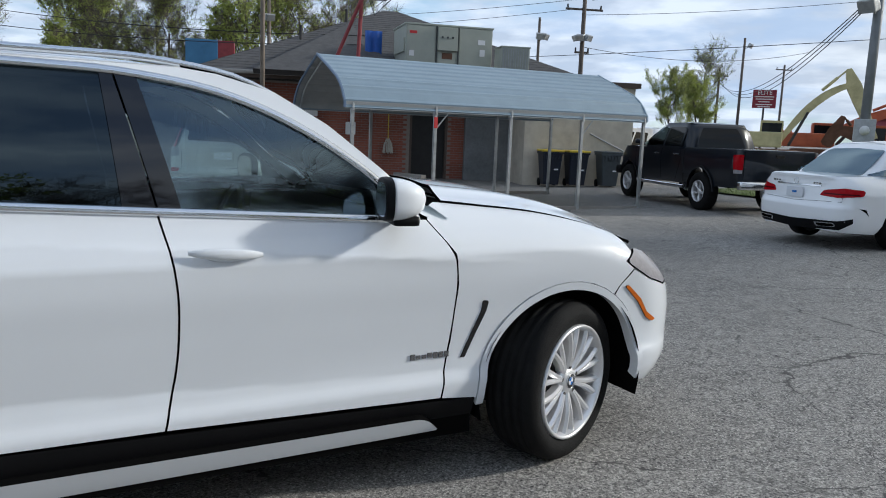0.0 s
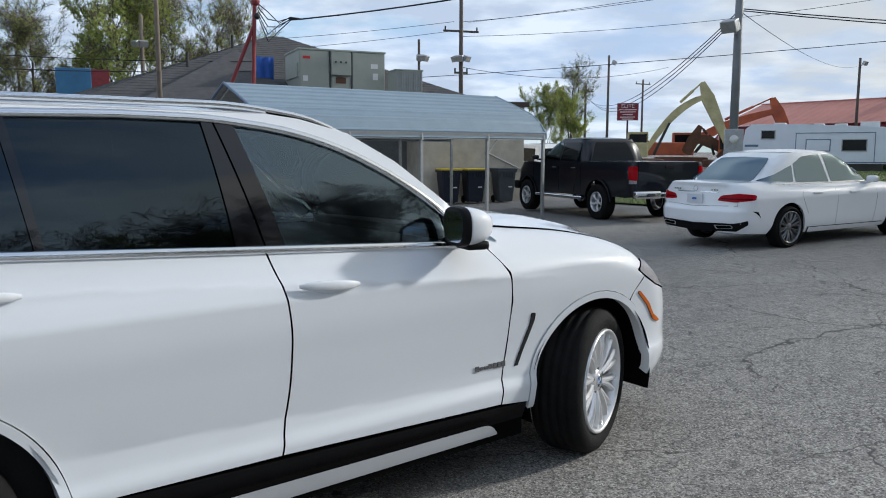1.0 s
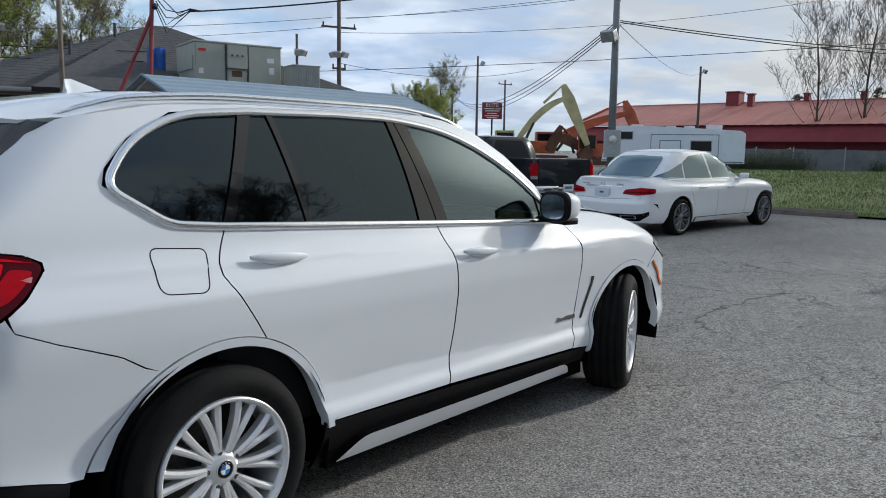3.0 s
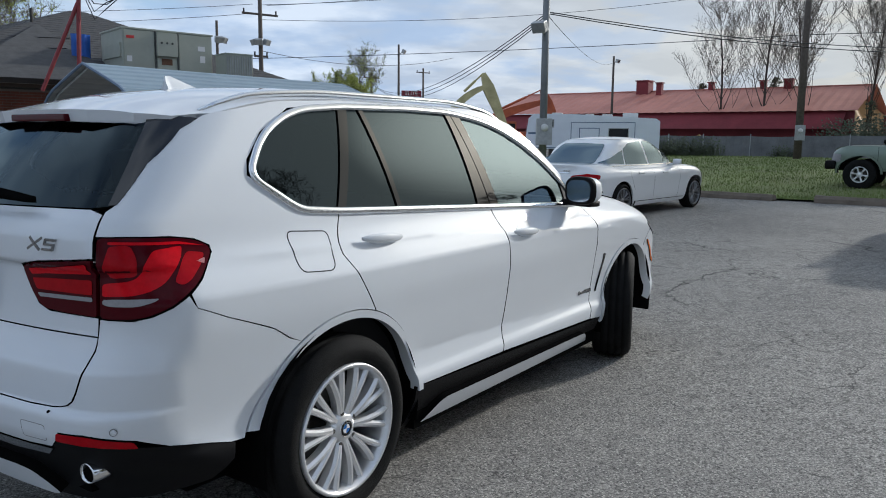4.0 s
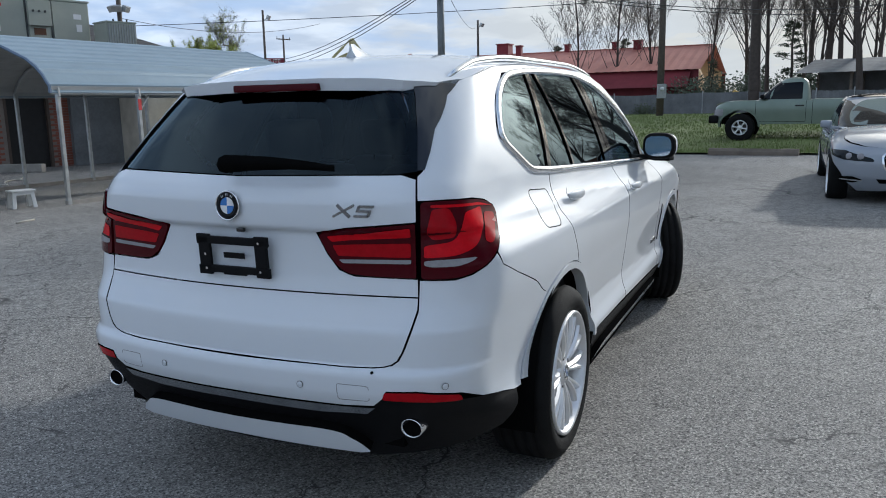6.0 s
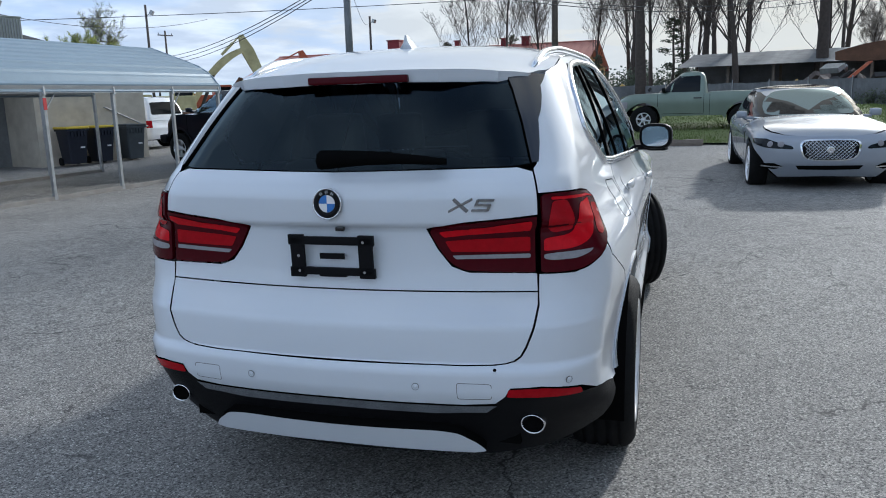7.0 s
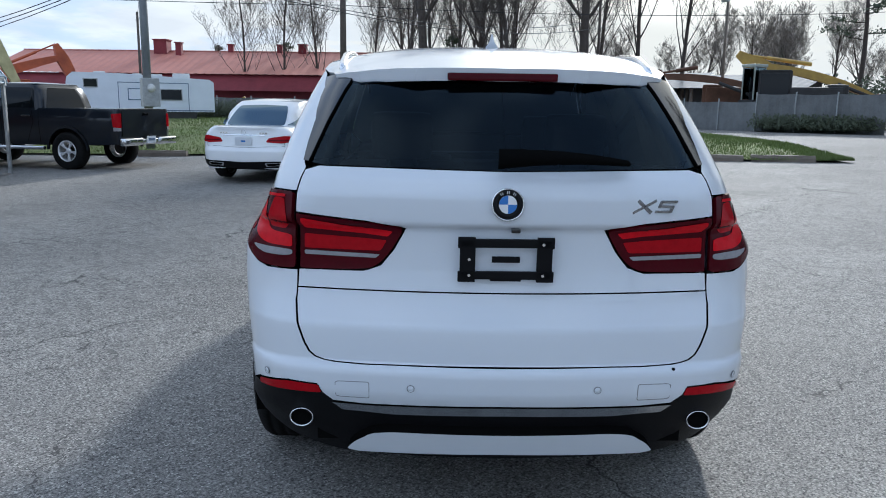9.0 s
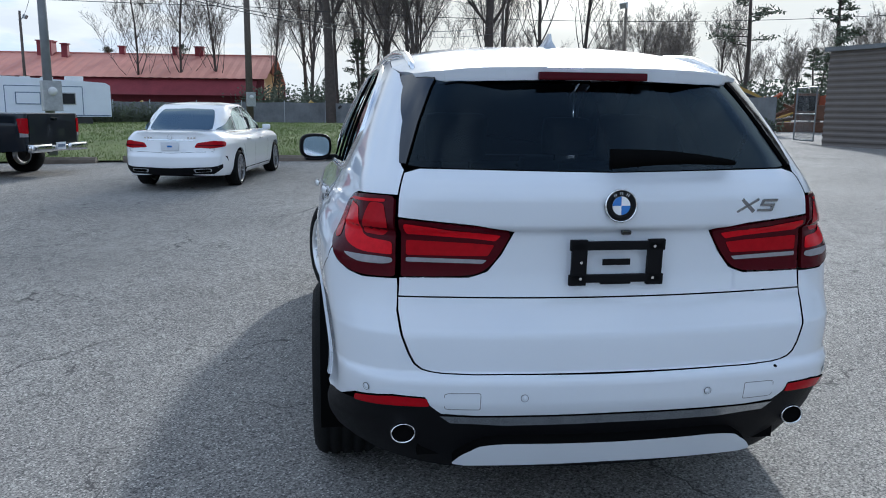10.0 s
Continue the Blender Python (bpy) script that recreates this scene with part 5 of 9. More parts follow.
# ---- other vehicles ----
def vehicle(name, m, label, category, paint, low, cab, wheels, sill, tops, crown=0.03, arch=0.37, glass_mat=None):
    """A parked vehicle: lower skin, deck, cabin skin, roof and wheels. low and cab are shells; tops is the height of the deck along x; cab gives the roof edge."""
    car = thing(name, m, label, category)
    A, B = low.mid_rear, low.mid_front
    us = np.linspace(A, B, 64)
    zz = np.array([float(tops(low.at(np.array([u]), np.array([0.8]))[0][0])) for u in us])
    bottom = [(A, sill + 0.10), (wheels[0] - arch - 0.06, sill + 0.02)] + arc(wheels[0], wheels[2] + 0.01, arch, 176, 4, 16) + [(wheels[0] + arch + 0.03, sill), (wheels[1] - arch - 0.03, sill)]
    bottom += arc(wheels[1], wheels[2] + 0.01, arch, 176, 4, 16) + [(wheels[1] + arch + 0.06, sill + 0.02), (B, sill + 0.035)]
    bottom = [(u, max(z, sill)) for u, z in bottom]
    poly = bottom + [(float(u), float(z)) for u, z in zip(us[::-1], zz[::-1])]
    skin("body", low, poly, paint, car, "", (0.06, 0.025), mirror="both", lip=0.03, edge=paint)
    P = low.at(us, zz)
    deck = [(float(p[0]), float(p[1])) for p in P]
    deck = deck + [(x, -y) for x, y in deck[::-1][1:-1]]
    half = curve(*sorted({round(float(p[0]), 3): max(0.05, -float(p[1])) for p in P}.items()))
    skin("deck", top(lambda x, y: tops(x) + crown * np.clip(half(x) / 0.7, 0, 1) ** 2 * (1 - np.clip(np.abs(y) / half(x), 0, 1) ** 2.5)), deck, paint, car, "", 0.08, lip=0.0)
    # cabin
    a, b = cab["shell"].mid_rear, cab["shell"].mid_front
    us2 = np.linspace(a, b, 40)
    zr, zb = cab["roof"], cab["base"]
    skin("cabin", cab["shell"], [(a, zb), (b, zb), (b, zr), (a, zr)], paint, car, "", (0.1, 0.05), mirror="both", lip=0.0)
    R = cab["shell"].at(us2, np.full(40, zr))
    rp = [(float(p[0]), float(p[1])) for p in R]
    rp = rp + [(x, -y) for x, y in rp[::-1][1:-1]]
    cx, hx, hy = (R[0][0] + R[-1][0]) / 2, abs(R[-1][0] - R[0][0]) / 2, max(-R[:, 1])
    skin("roof", top(lambda x, y: zr + cab["crown"] * np.maximum(0, 1 - ((x - cx) / hx) ** 2) ** 0.8 * (1 - np.clip(np.abs(y) / hy, 0, 1) ** 3)), rp, cab.get("paint", paint), car, "", 0.08, lip=0.0)
    for nm, pts, mir, gm in cab["glass"]:
        skin(nm, cab["shell"], fillet(pts), gm or M["window"], car, "dark " + nm.replace("_", " "), 0.06, 0.004, 0.004, mirror=mir)
    # dark floor and wheel wells
    part("underbody", boxes((wheels[0] - 0.6, -0.62, sill, wheels[1] + 0.6, 0.62, 0.62), (wheels[0] + arch, -0.8, sill, wheels[1] - arch, 0.8, 0.55)), M["gap"], car)
    return car


def add_wheels(car, wheels, y, r, rim_r, wide, alloy, style, twin, label):
    for x in wheels[:2]:
        for s in (-1, 1):
            wheel(car, Matrix.Translation((x, s * y, wheels[2])) @ pose(0, 0, 0, 0, 0, 0 if s < 0 else 180) @ pose(0, 0, 0, 0, 11 * s, 0), r, rim_r, wide, alloy, style, twin, label, tread=False)


def both(name, sh, pts, material, car, label="", step=0.04, offset=0.005, lip=0.006):
    for mir in (None, "only"):
        skin(name, sh, fillet(pts), material, car, label, step, offset, lip, mirror=mir)


def lines(name, sh, car, *ls, width=0.0045, both_sides=True):
    for l in ls:
        vf = ribbon(sh, dense(l, 0.06), width, 0.0012)
        mesh_ob(name, *vf, M["gap"], car)
        if both_sides:
            mesh_ob(name, *mirrored(vf), M["gap"], car)


def handles(sh, car, material, *hs):
    for x, z in hs:
        y = float(sh.flank(np.array(x), np.array(z)))
        for s in (-1, 1):
            bm = bmesh.new()
            box(bm, x - 0.11, s * y - 0.008, z - 0.016, x + 0.11, s * (y + 0.030), z + 0.016, 0.010)
            part("door_handle", bm, material, car, smooth=True)


def wing_mirror(car, x, y, z, material):
    for s in (-1, 1):
        bm = bmesh.new()
        box(bm, x - 0.045, s * y, z - 0.05, x + 0.065, s * (y + 0.16), z + 0.06, 0.04)
        box(bm, x - 0.01, s * (y - 0.10), z - 0.07, x + 0.05, s * (y + 0.03), z - 0.03, 0.01)
        part("wing_mirror", bm, material, car, smooth=True)


flat = lambda v: curve((0.0, v), (2.0, v))


def white_sedan():
    tops = curve((-1.15, 1.000), (-1.0, 1.015), (-0.5, 1.020), (0.0, 0.965), (0.8, 0.935), (1.8, 0.925), (2.2, 0.955), (2.6, 0.93), (3.1, 0.86), (3.5, 0.76), (3.75, 0.66))
    wh = (0.0, 2.874, 0.325)
    low = Shell(curve((0.15, 0.80), (0.30, 0.885), (0.45, 0.905), (0.62, 0.912), (0.76, 0.918), (0.86, 0.895), (0.95, 0.84), (1.05, 0.76), (1.12, 0.70)),
                curve((0.15, -0.95), (0.30, -1.06), (0.45, -1.115), (0.58, -1.12), (0.66, -1.085), (0.80, -1.06), (0.95, -1.04), (1.01, -1.05), (1.10, -0.98)),
                curve((0.15, 3.60), (0.35, 3.72), (0.55, 3.74), (0.75, 3.66), (0.85, 3.55), (1.0, 3.4), (1.1, 3.3)), flat(0.20), flat(0.40), (0.16, 0.26), (0.5, 0.035, 2.9, 0.10), (-0.35, 2.95, 0.45), rounded(tops, 0.12, 0.09))
    cs = Shell(curve((0.80, 0.88), (0.95, 0.80), (1.10, 0.745), (1.30, 0.675), (1.455, 0.60), (1.53, 0.5)), curve((0.85, -0.66), (0.98, -0.56), (1.20, -0.27), (1.38, 0.02), (1.455, 0.22), (1.53, 0.45)),
               curve((0.85, 2.52), (0.95, 2.36), (1.20, 1.93), (1.38, 1.58), (1.455, 1.38), (1.53, 1.12)), flat(0.14), flat(0.16), (0.12, 0.16), (0.9, 0.03, 1.3, 0.02), (0.45, 1.15, 0.25))
    U, K = low.u, cs.u
    win = [("rear_window", [(cs.mid_rear, 1.02), (K(-0.50, 0.56), 1.03, 0.03), (K(0.02, 0.46), 1.375, 0.03), (cs.mid_rear, 1.39)], "both", M["skyglass"]),
           ("windscreen", [(cs.mid_front, 1.0), (K(2.2, 0.60), 1.01), (K(1.4, 0.50), 1.37), (cs.mid_front, 1.40)], "both", M["skyglass"])]
    for mir in (None, "only"):
        win += [("rear_quarter_window", [(0.10, 1.035, 0.02), (0.26, 1.22, 0.03), (0.33, 1.26), (0.33, 1.005, 0.01)], mir, M["skyglass"]), ("rear_door_window", [(0.355, 1.00, 0.01), (0.355, 1.285, 0.02), (0.52, 1.385, 0.06), (0.98, 1.425), (1.06, 0.985, 0.01)], mir, M["skyglass"]),
                ("front_door_window", [(1.12, 0.985, 0.02), (1.06, 1.42), (1.40, 1.405, 0.05), (1.76, 1.24, 0.1), (2.05, 0.985, 0.03)], mir, M["skyglass"])]
    car = vehicle("sedan", pose(5.11, 12.54, gz(5.9, 12.6) - 0.012, 0, -0.9, 26.5), "white executive sedan with black multi-spoke wheels, parked on asphalt", "car", M["white2"], low, {"shell": cs, "roof": 1.455, "base": 0.90, "crown": 0.05, "glass": win}, wh, 0.22, tops, 0.02, 0.365)
    add_wheels(car, wh, 0.80, 0.325, 0.245, 0.235, M["darkalloy"], 10, True, "black multi-spoke alloy wheel")
    both("tail_lamp", low, [(U(-0.72, 0.86), 0.84, 0.03), (U(-0.95, 0.72), 0.865), (U(-1.0, 0.46), 0.83, 0.02), (U(-1.0, 0.40), 0.755, 0.02), (U(-0.98, 0.66), 0.735), (U(-0.75, 0.86), 0.765, 0.02)], M["redlens"], car, "red tail lamp")
    both("lamp_strip", low, [(U(-0.80, 0.84), 0.790), (U(-1.0, 0.46), 0.792), (U(-1.0, 0.46), 0.775), (U(-0.80, 0.84), 0.772)], M["darkred"], car, "dark lamp strip", offset=0.007)
    skin("bumper_insert", low, [(low.mid_rear, 0.40), (U(-1.0, 0.70), 0.42), (U(-0.85, 0.82), 0.46), (U(-0.85, 0.82), 0.40), (U(-1.0, 0.72), 0.30), (low.mid_rear, 0.27)], M["plastic"], car, "black bumper insert", offset=0.004, mirror="both")
    both("exhaust_trim", low, [(U(-1.05, 0.38), 0.385, 0.01), (U(-1.0, 0.66), 0.40, 0.02), (U(-1.0, 0.68), 0.345, 0.02), (U(-1.05, 0.40), 0.325, 0.02)], M["chrome"], car, "chrome exhaust trim", offset=0.010)
    both("exhaust_mouth", low, [(U(-1.05, 0.41), 0.375, 0.01), (U(-1.0, 0.65), 0.388, 0.02), (U(-1.0, 0.66), 0.352, 0.02), (U(-1.05, 0.43), 0.337, 0.02)], M["gap"], car, "", offset=0.013)
    both("side_slot", low, [(U(-0.80, 0.86), 0.60), (U(-0.70, 0.88), 0.585), (-0.52, 0.50), (U(-0.72, 0.88), 0.555)], M["gap"], car)
    skin("chrome_strip", low, [(low.mid_rear, 0.885), (U(-1, 0.40), 0.882), (U(-1, 0.40), 0.866), (low.mid_rear, 0.868)], M["chrome"], car, "chrome boot strip", offset=0.008, mirror="both")
    part("number_plate", boxes((-1.098, -0.15, 0.70, -1.075, 0.15, 0.84), bevel=0.004), M["plate_white"], car, "pale paper number plate")
    part("bar", boxes((-1.104, -0.04, 0.755, -1.098, 0.04, 0.785)), M["blue"], car)
    vf = lathe([(0.043, 0.0), (0.043, 0.006), (0.036, 0.006), (0.036, 0.0)], 24, "x")
    mesh_ob("badge", [(x - 1.075, y, z + 0.925) for x, y, z in vf[0]], vf[1], M["chrome"], car, "round chrome badge", True)
    bm = boxes(*[(-1.072, s * (0.30 + 0.05 * k), 0.90, -1.066, s * (0.30 + 0.05 * k + 0.035), 0.925) for s in (-1, 1) for k in range(3)])
    part("model_badge", bm, M["chrome"], car, "chrome bars")
    lines("seam", low, car, [(1.10, 0.93), (1.15, 0.75), (1.13, 0.30)], [(0.36, 0.96), (0.26, 0.80), (0.42, 0.52)], [(2.12, 0.94), (2.20, 0.70), (2.14, 0.30)], [(0.42, 0.30), (2.2, 0.285)])
    lines("seam", low, car, [(U(-0.93, 0.70), 0.87), (U(-0.93, 0.70), 0.68), (low.mid_rear, 0.655)])
    skin("sill_strip", low, [(0.45, 0.30), (2.40, 0.285), (2.40, 0.225), (0.45, 0.225)], M["white2"], car, "", 0.06, 0.02, 0.02, mirror="both")
    handles(low, car, M["white2"], (0.62, 0.83), (1.55, 0.81))
    wing_mirror(car, 1.98, 0.86, 1.0, M["white2"])
    bm = bmesh.new()
    box(bm, 0.55, -0.012, 1.465, 0.70, 0.012, 1.50, 0.008)
    part("aerial_fin", bm, M["white2"], car)
    both("window_trim", cs, [(0.06, 0.985), (2.06, 0.972), (2.06, 0.962), (0.06, 0.972)], M["chrome"], car, "chrome window strip")
    both("headlamp", low, [(U(3.2, 0.82), 0.74, 0.03), (U(3.45, 0.7), 0.70), (U(3.6, 0.5), 0.66), (U(3.6, 0.5), 0.58, 0.02), (U(3.3, 0.8), 0.62, 0.02)], M["clear"], car, "clear headlamp")
    return car


def silver_saloon():
    tops = curve((-1.2, 0.97), (-0.5, 1.0), (0.3, 0.96), (1.8, 0.94), (2.3, 0.985), (2.7, 0.972), (3.2, 0.930), (3.6, 0.865), (3.85, 0.79), (3.95, 0.74))
    wh = (0.0, 3.03, 0.345)
    low = Shell(curve((0.15, 0.82), (0.30, 0.90), (0.50, 0.935), (0.70, 0.945), (0.82, 0.93), (0.92, 0.88), (1.0, 0.82), (1.1, 0.74)),
                curve((0.15, -1.0), (0.35, -1.13), (0.60, -1.16), (0.85, -1.12), (1.0, -1.06), (1.1, -0.98)),
                curve((0.15, 3.72), (0.30, 3.86), (0.45, 3.93), (0.58, 3.94), (0.70, 3.92), (0.80, 3.85), (0.88, 3.72), (1.0, 3.5), (1.1, 3.4)), flat(0.30), flat(0.27), (0.2, 0.15), (0.3, 0.05, 2.9, 0.055), (-0.35, 3.10, 0.45), rounded(tops, 0.17, 0.17))
    cs = Shell(curve((0.80, 0.90), (0.95, 0.82), (1.10, 0.775), (1.30, 0.69), (1.40, 0.625), (1.5, 0.54)), curve((0.85, -0.80), (1.0, -0.65), (1.20, -0.25), (1.34, 0.12), (1.40, 0.35), (1.5, 0.6)),
               curve((0.85, 2.62), (0.95, 2.45), (1.15, 1.98), (1.32, 1.52), (1.40, 1.26), (1.5, 1.0)), flat(0.16), flat(0.18), (0.12, 0.18), (0.6, 0.03, 1.3, 0.03), (0.40, 1.22, 0.25))
    U, K = low.u, cs.u
    win = [("windscreen", [(cs.mid_front, 1.01), (K(2.35, 0.66), 1.015, 0.03), (K(1.5, 0.54), 1.36, 0.03), (cs.mid_front, 1.385)], "both", M["skyglass"]), ("rear_window", [(cs.mid_rear, 1.04), (K(-0.5, 0.60), 1.05), (K(0.1, 0.5), 1.34), (cs.mid_rear, 1.37)], "both", None)]
    for mir in (None, "only"):
        win += [("rear_door_window", [(0.0, 1.03, 0.03), (0.30, 1.25, 0.1), (0.60, 1.345, 0.05), (1.02, 1.365), (1.08, 0.99, 0.01)], mir, None), ("front_door_window", [(1.14, 0.99, 0.02), (1.08, 1.365), (1.32, 1.345, 0.05), (1.68, 1.20, 0.1), (2.08, 0.985, 0.03)], mir, None)]
    car = vehicle("sedan", pose(9.32, 7.52, gz(7.6, 6.6) - 0.02, 0, 0.9, 216.0), "silver luxury sedan with a mesh grille, facing the lot", "car", M["silver"], low, {"shell": cs, "roof": 1.40, "base": 0.92, "crown": 0.05, "glass": win, "paint": M["gloss"]}, wh, 0.21, tops, 0.035, 0.385)
    add_wheels(car, wh, 0.82, 0.345, 0.255, 0.245, M["alloy"], 10, False, "silver alloy wheel")
    F = low.mid_front
    gr = fillet([(F, 0.735), (U(3.85, 0.28), 0.730, 0.03), (U(3.85, 0.36), 0.70, 0.06), (U(3.87, 0.33), 0.52, 0.10), (U(3.9, 0.2), 0.485, 0.04), (F, 0.482)])
    skin("grille_frame", low, fillet([(F, 0.752), (U(3.85, 0.30), 0.747, 0.03), (U(3.85, 0.385), 0.71, 0.06), (U(3.87, 0.35), 0.51, 0.10), (U(3.9, 0.2), 0.470, 0.04), (F, 0.467)]), M["chrome"], car, "chrome grille frame", 0.04, 0.008, mirror="both")
    skin("grille", low, gr, M["gap"], car, "dark mesh grille", 0.04, 0.011, mirror="both")
    # mesh bars on the grille
    for s in (0.05, -0.05):
        V, Fc = [], []
        for k in range(-14, 15):
            l = []
            for t in np.linspace(-0.13, 0.13, 5):
                yy, z = k * 0.05 + t * (1 if s > 0 else -1), 0.608 + t * 0.92
                if abs(yy) < 0.345 - 0.25 * max(0, 0.56 - z):
                    l.append((yy, z))
            if len(l) >= 2:
                vf = tube([(float(low.at(np.array([low.u(3.9, min(abs(y), 0.44))]), np.array([z]))[0][0]) + 0.014, y, z) for y, z in l], 0.004, 4)
                V, Fc = join((V, Fc), vf)
        mesh_ob("grille_mesh", V, Fc, M["chrome"], car, "chrome mesh bars")
    vf = lathe([(0.0, 0.012), (0.030, 0.010), (0.045, 0.014), (0.050, 0.0)], 24, "x", False)
    mesh_ob("badge", [(x + 3.945, y, z + 0.615) for x, y, z in vf[0]], vf[1], M["chrome"], car, "round silver badge", True)
    both("headlamp", low, [(U(3.35, 0.84), 0.755, 0.03), (U(3.60, 0.72), 0.76), (U(3.80, 0.47), 0.665, 0.02), (U(3.80, 0.45), 0.620, 0.02), (U(3.60, 0.70), 0.640), (U(3.42, 0.84), 0.700, 0.03)], M["window"], car, "clear headlamp housing")
    for y in (0.58, 0.70):
        for s in (-1, 1):
            P, N = low(np.array([U(3.7, y)]), np.array([0.690]))
            vf = lathe([(0.0, 0.012), (0.030, 0.010), (0.040, 0.004), (0.042, 0.0)], 18, "z", False)
            q = Vector(N[0]).to_track_quat("Z", "Y").to_matrix().to_4x4()
            V = [Matrix.Translation(Vector(P[0]) + Vector(N[0]) * 0.006) @ q @ Vector(v) for v in vf[0]]
            mesh_ob("headlamp_lens", V if s < 0 else [Vector((v.x, -v.y, v.z)) for v in V], vf[1], M["clear"], car, "", True)
    both("bumper_vent", low, [(U(3.65, 0.80), 0.42, 0.02), (U(3.75, 0.66), 0.43), (U(3.80, 0.56), 0.385, 0.02), (U(3.75, 0.66), 0.345), (U(3.66, 0.80), 0.36, 0.02)], M["gap"], car, "dark bumper vent")
    both("vent_blade", low, [(U(3.65, 0.80), 0.395), (U(3.80, 0.57), 0.388), (U(3.80, 0.57), 0.372), (U(3.65, 0.80), 0.378)], M["chrome"], car, "chrome blade", offset=0.008)
    skin("lower_grille", low, [(F, 0.40), (U(3.88, 0.42), 0.40), (U(3.88, 0.38), 0.345), (F, 0.34)], M["gap"], car, "dark lower grille", offset=0.004, mirror="both")
    lines("seam", low, car, [(1.10, 0.95), (1.14, 0.75), (1.12, 0.30)], [(0.42, 0.97), (0.30, 0.80), (0.45, 0.52)], [(2.20, 0.95), (2.28, 0.70), (2.22, 0.30)])
    handles(low, car, M["chrome"], (0.60, 0.85), (1.55, 0.83))
    wing_mirror(car, 2.05, 0.88, 1.02, M["silver"])
    both("side_vent", low, [(2.42, 0.78), (2.47, 0.79), (2.50, 0.62), (2.45, 0.60)], M["chrome"], car, "chrome side vent")
    both("window_trim", cs, [(0.0, 1.012), (2.12, 0.972), (2.12, 0.962), (0.0, 1.000)], M["chrome"], car, "chrome window strip")
    return car


def pickup(m, label, paint, wheels, lift, tail, front, wide, cabx, roof, rail, hood, belt, big, single, bumper, group=""):
    """A pickup truck with an open bed; rear axle at x = 0."""
    z0 = lift
    low = Shell(curve((0.3, wide - 0.05), (z0 + 0.15, wide - 0.02), (belt - 0.2, wide), (belt, wide - 0.02), (belt + 0.2, wide - 0.10)),
                curve((0.3, tail + 0.03), (z0 + 0.1, tail), (belt, tail), (belt + 0.3, tail + 0.02)), curve((0.3, front - 0.12), (z0 + 0.15, front), (hood - 0.15, front - 0.04), (hood, front - 0.16), (belt + 0.3, front - 0.3)),
                flat(0.05), flat(0.26), (0.02, 0.2), (0.0, 0.0, wheels[1] - 0.1, 0.10), (tail + 0.55, front - 0.55, 0.45))
    xb, xt0, xt1, xf = cabx
    cs = Shell(curve((belt - 0.1, wide - 0.02), (belt, wide - 0.035), (roof - 0.1, wide - 0.185), (roof, wide - 0.235)), curve((belt - 0.1, xb - 0.01), (roof - 0.08, xt0), (roof, xt0 + 0.09)),
               curve((belt - 0.1, xf + 0.1), (belt, xf), (roof - 0.08, xt1 + 0.12), (roof, xt1)), flat(0.10), flat(0.14), (0.02, 0.16), (0, 0, 9, 0), (xt0 + 0.12, xt1 - 0.12, 0.28))
    U, K = low.u, cs.u
    tops = curve((tail - 0.1, rail), (xb - 0.06, rail), (xb + 0.02, belt), (xf - 0.3, belt), (xf + 0.05, belt + 0.02), ((xf + front) / 2, (hood + belt) / 2 + 0.03), (front - 0.15, hood - 0.02), (front, hood - 0.12))
    zb, zt_ = belt + 0.05, roof - 0.09
    win = [("rear_window", [(cs.mid_rear, zb), (K(xb, wide - 0.30), zb, 0.03), (K(xb, wide - 0.36), zt_, 0.03), (cs.mid_rear, zt_)], "both", M["window"]), ("windscreen", [(cs.mid_front, zb), (K(xf, wide - 0.16), zb), (K(xt1, wide - 0.30), zt_), (cs.mid_front, zt_)], "both", None)]
    for mir in (None, "only"):
        if single:
            win += [("door_window", [(xb + 0.22, zb, 0.03), (xb + 0.22, zt_, 0.04), (xt1 + 0.02, zt_ - 0.02, 0.06), (xf - 0.16, zb, 0.03)], mir, None)]
        else:
            xm = xb + 0.95
            win += [("rear_door_window", [(xb + 0.18, zb, 0.03), (xb + 0.22, zt_, 0.06), (xm - 0.06, zt_), (xm - 0.03, zb)], mir, M["window"]), ("front_door_window", [(xm + 0.05, zb), (xm + 0.03, zt_), (xt1 + 0.0, zt_ - 0.02, 0.06), (xf - 0.16, zb, 0.03)], mir, M["pane"])]
    car = vehicle("pickup_truck", m, label, "truck", paint, low, {"shell": cs, "roof": roof, "base": belt - 0.06, "crown": 0.04, "glass": win}, wheels, z0, tops, 0.012, big + 0.075)
    # tailgate, bumper, lamps
    skin("tailgate", low, [(low.mid_rear, rail - 0.03), (U(tail, wide - 0.16), rail - 0.03), (U(tail, wide - 0.16), z0 + 0.22), (low.mid_rear, z0 + 0.22)], paint, car, "", 0.06, 0.010, 0.012, mirror="both")
    both("tail_lamp", low, [(U(tail + 0.13, wide), rail - 0.10, 0.02), (U(tail, wide - 0.14), rail - 0.09, 0.02), (U(tail, wide - 0.14), rail - 0.40, 0.02), (U(tail + 0.10, wide), rail - 0.38, 0.02)], M["redlens"], car, "red tail lamp", 0.03, 0.008)
    both("lamp_lens", low, [(U(tail + 0.09, wide), rail - 0.385), (U(tail, wide - 0.13), rail - 0.385), (U(tail, wide - 0.13), rail - 0.46), (U(tail + 0.09, wide), rail - 0.46)], M["clear"], car, "clear lamp lens", 0.03, 0.007)
    bm = bmesh.new()
    box(bm, tail - 0.16, -wide + 0.02, z0 + 0.02, tail - 0.02, -0.30, z0 + 0.18, 0.035)
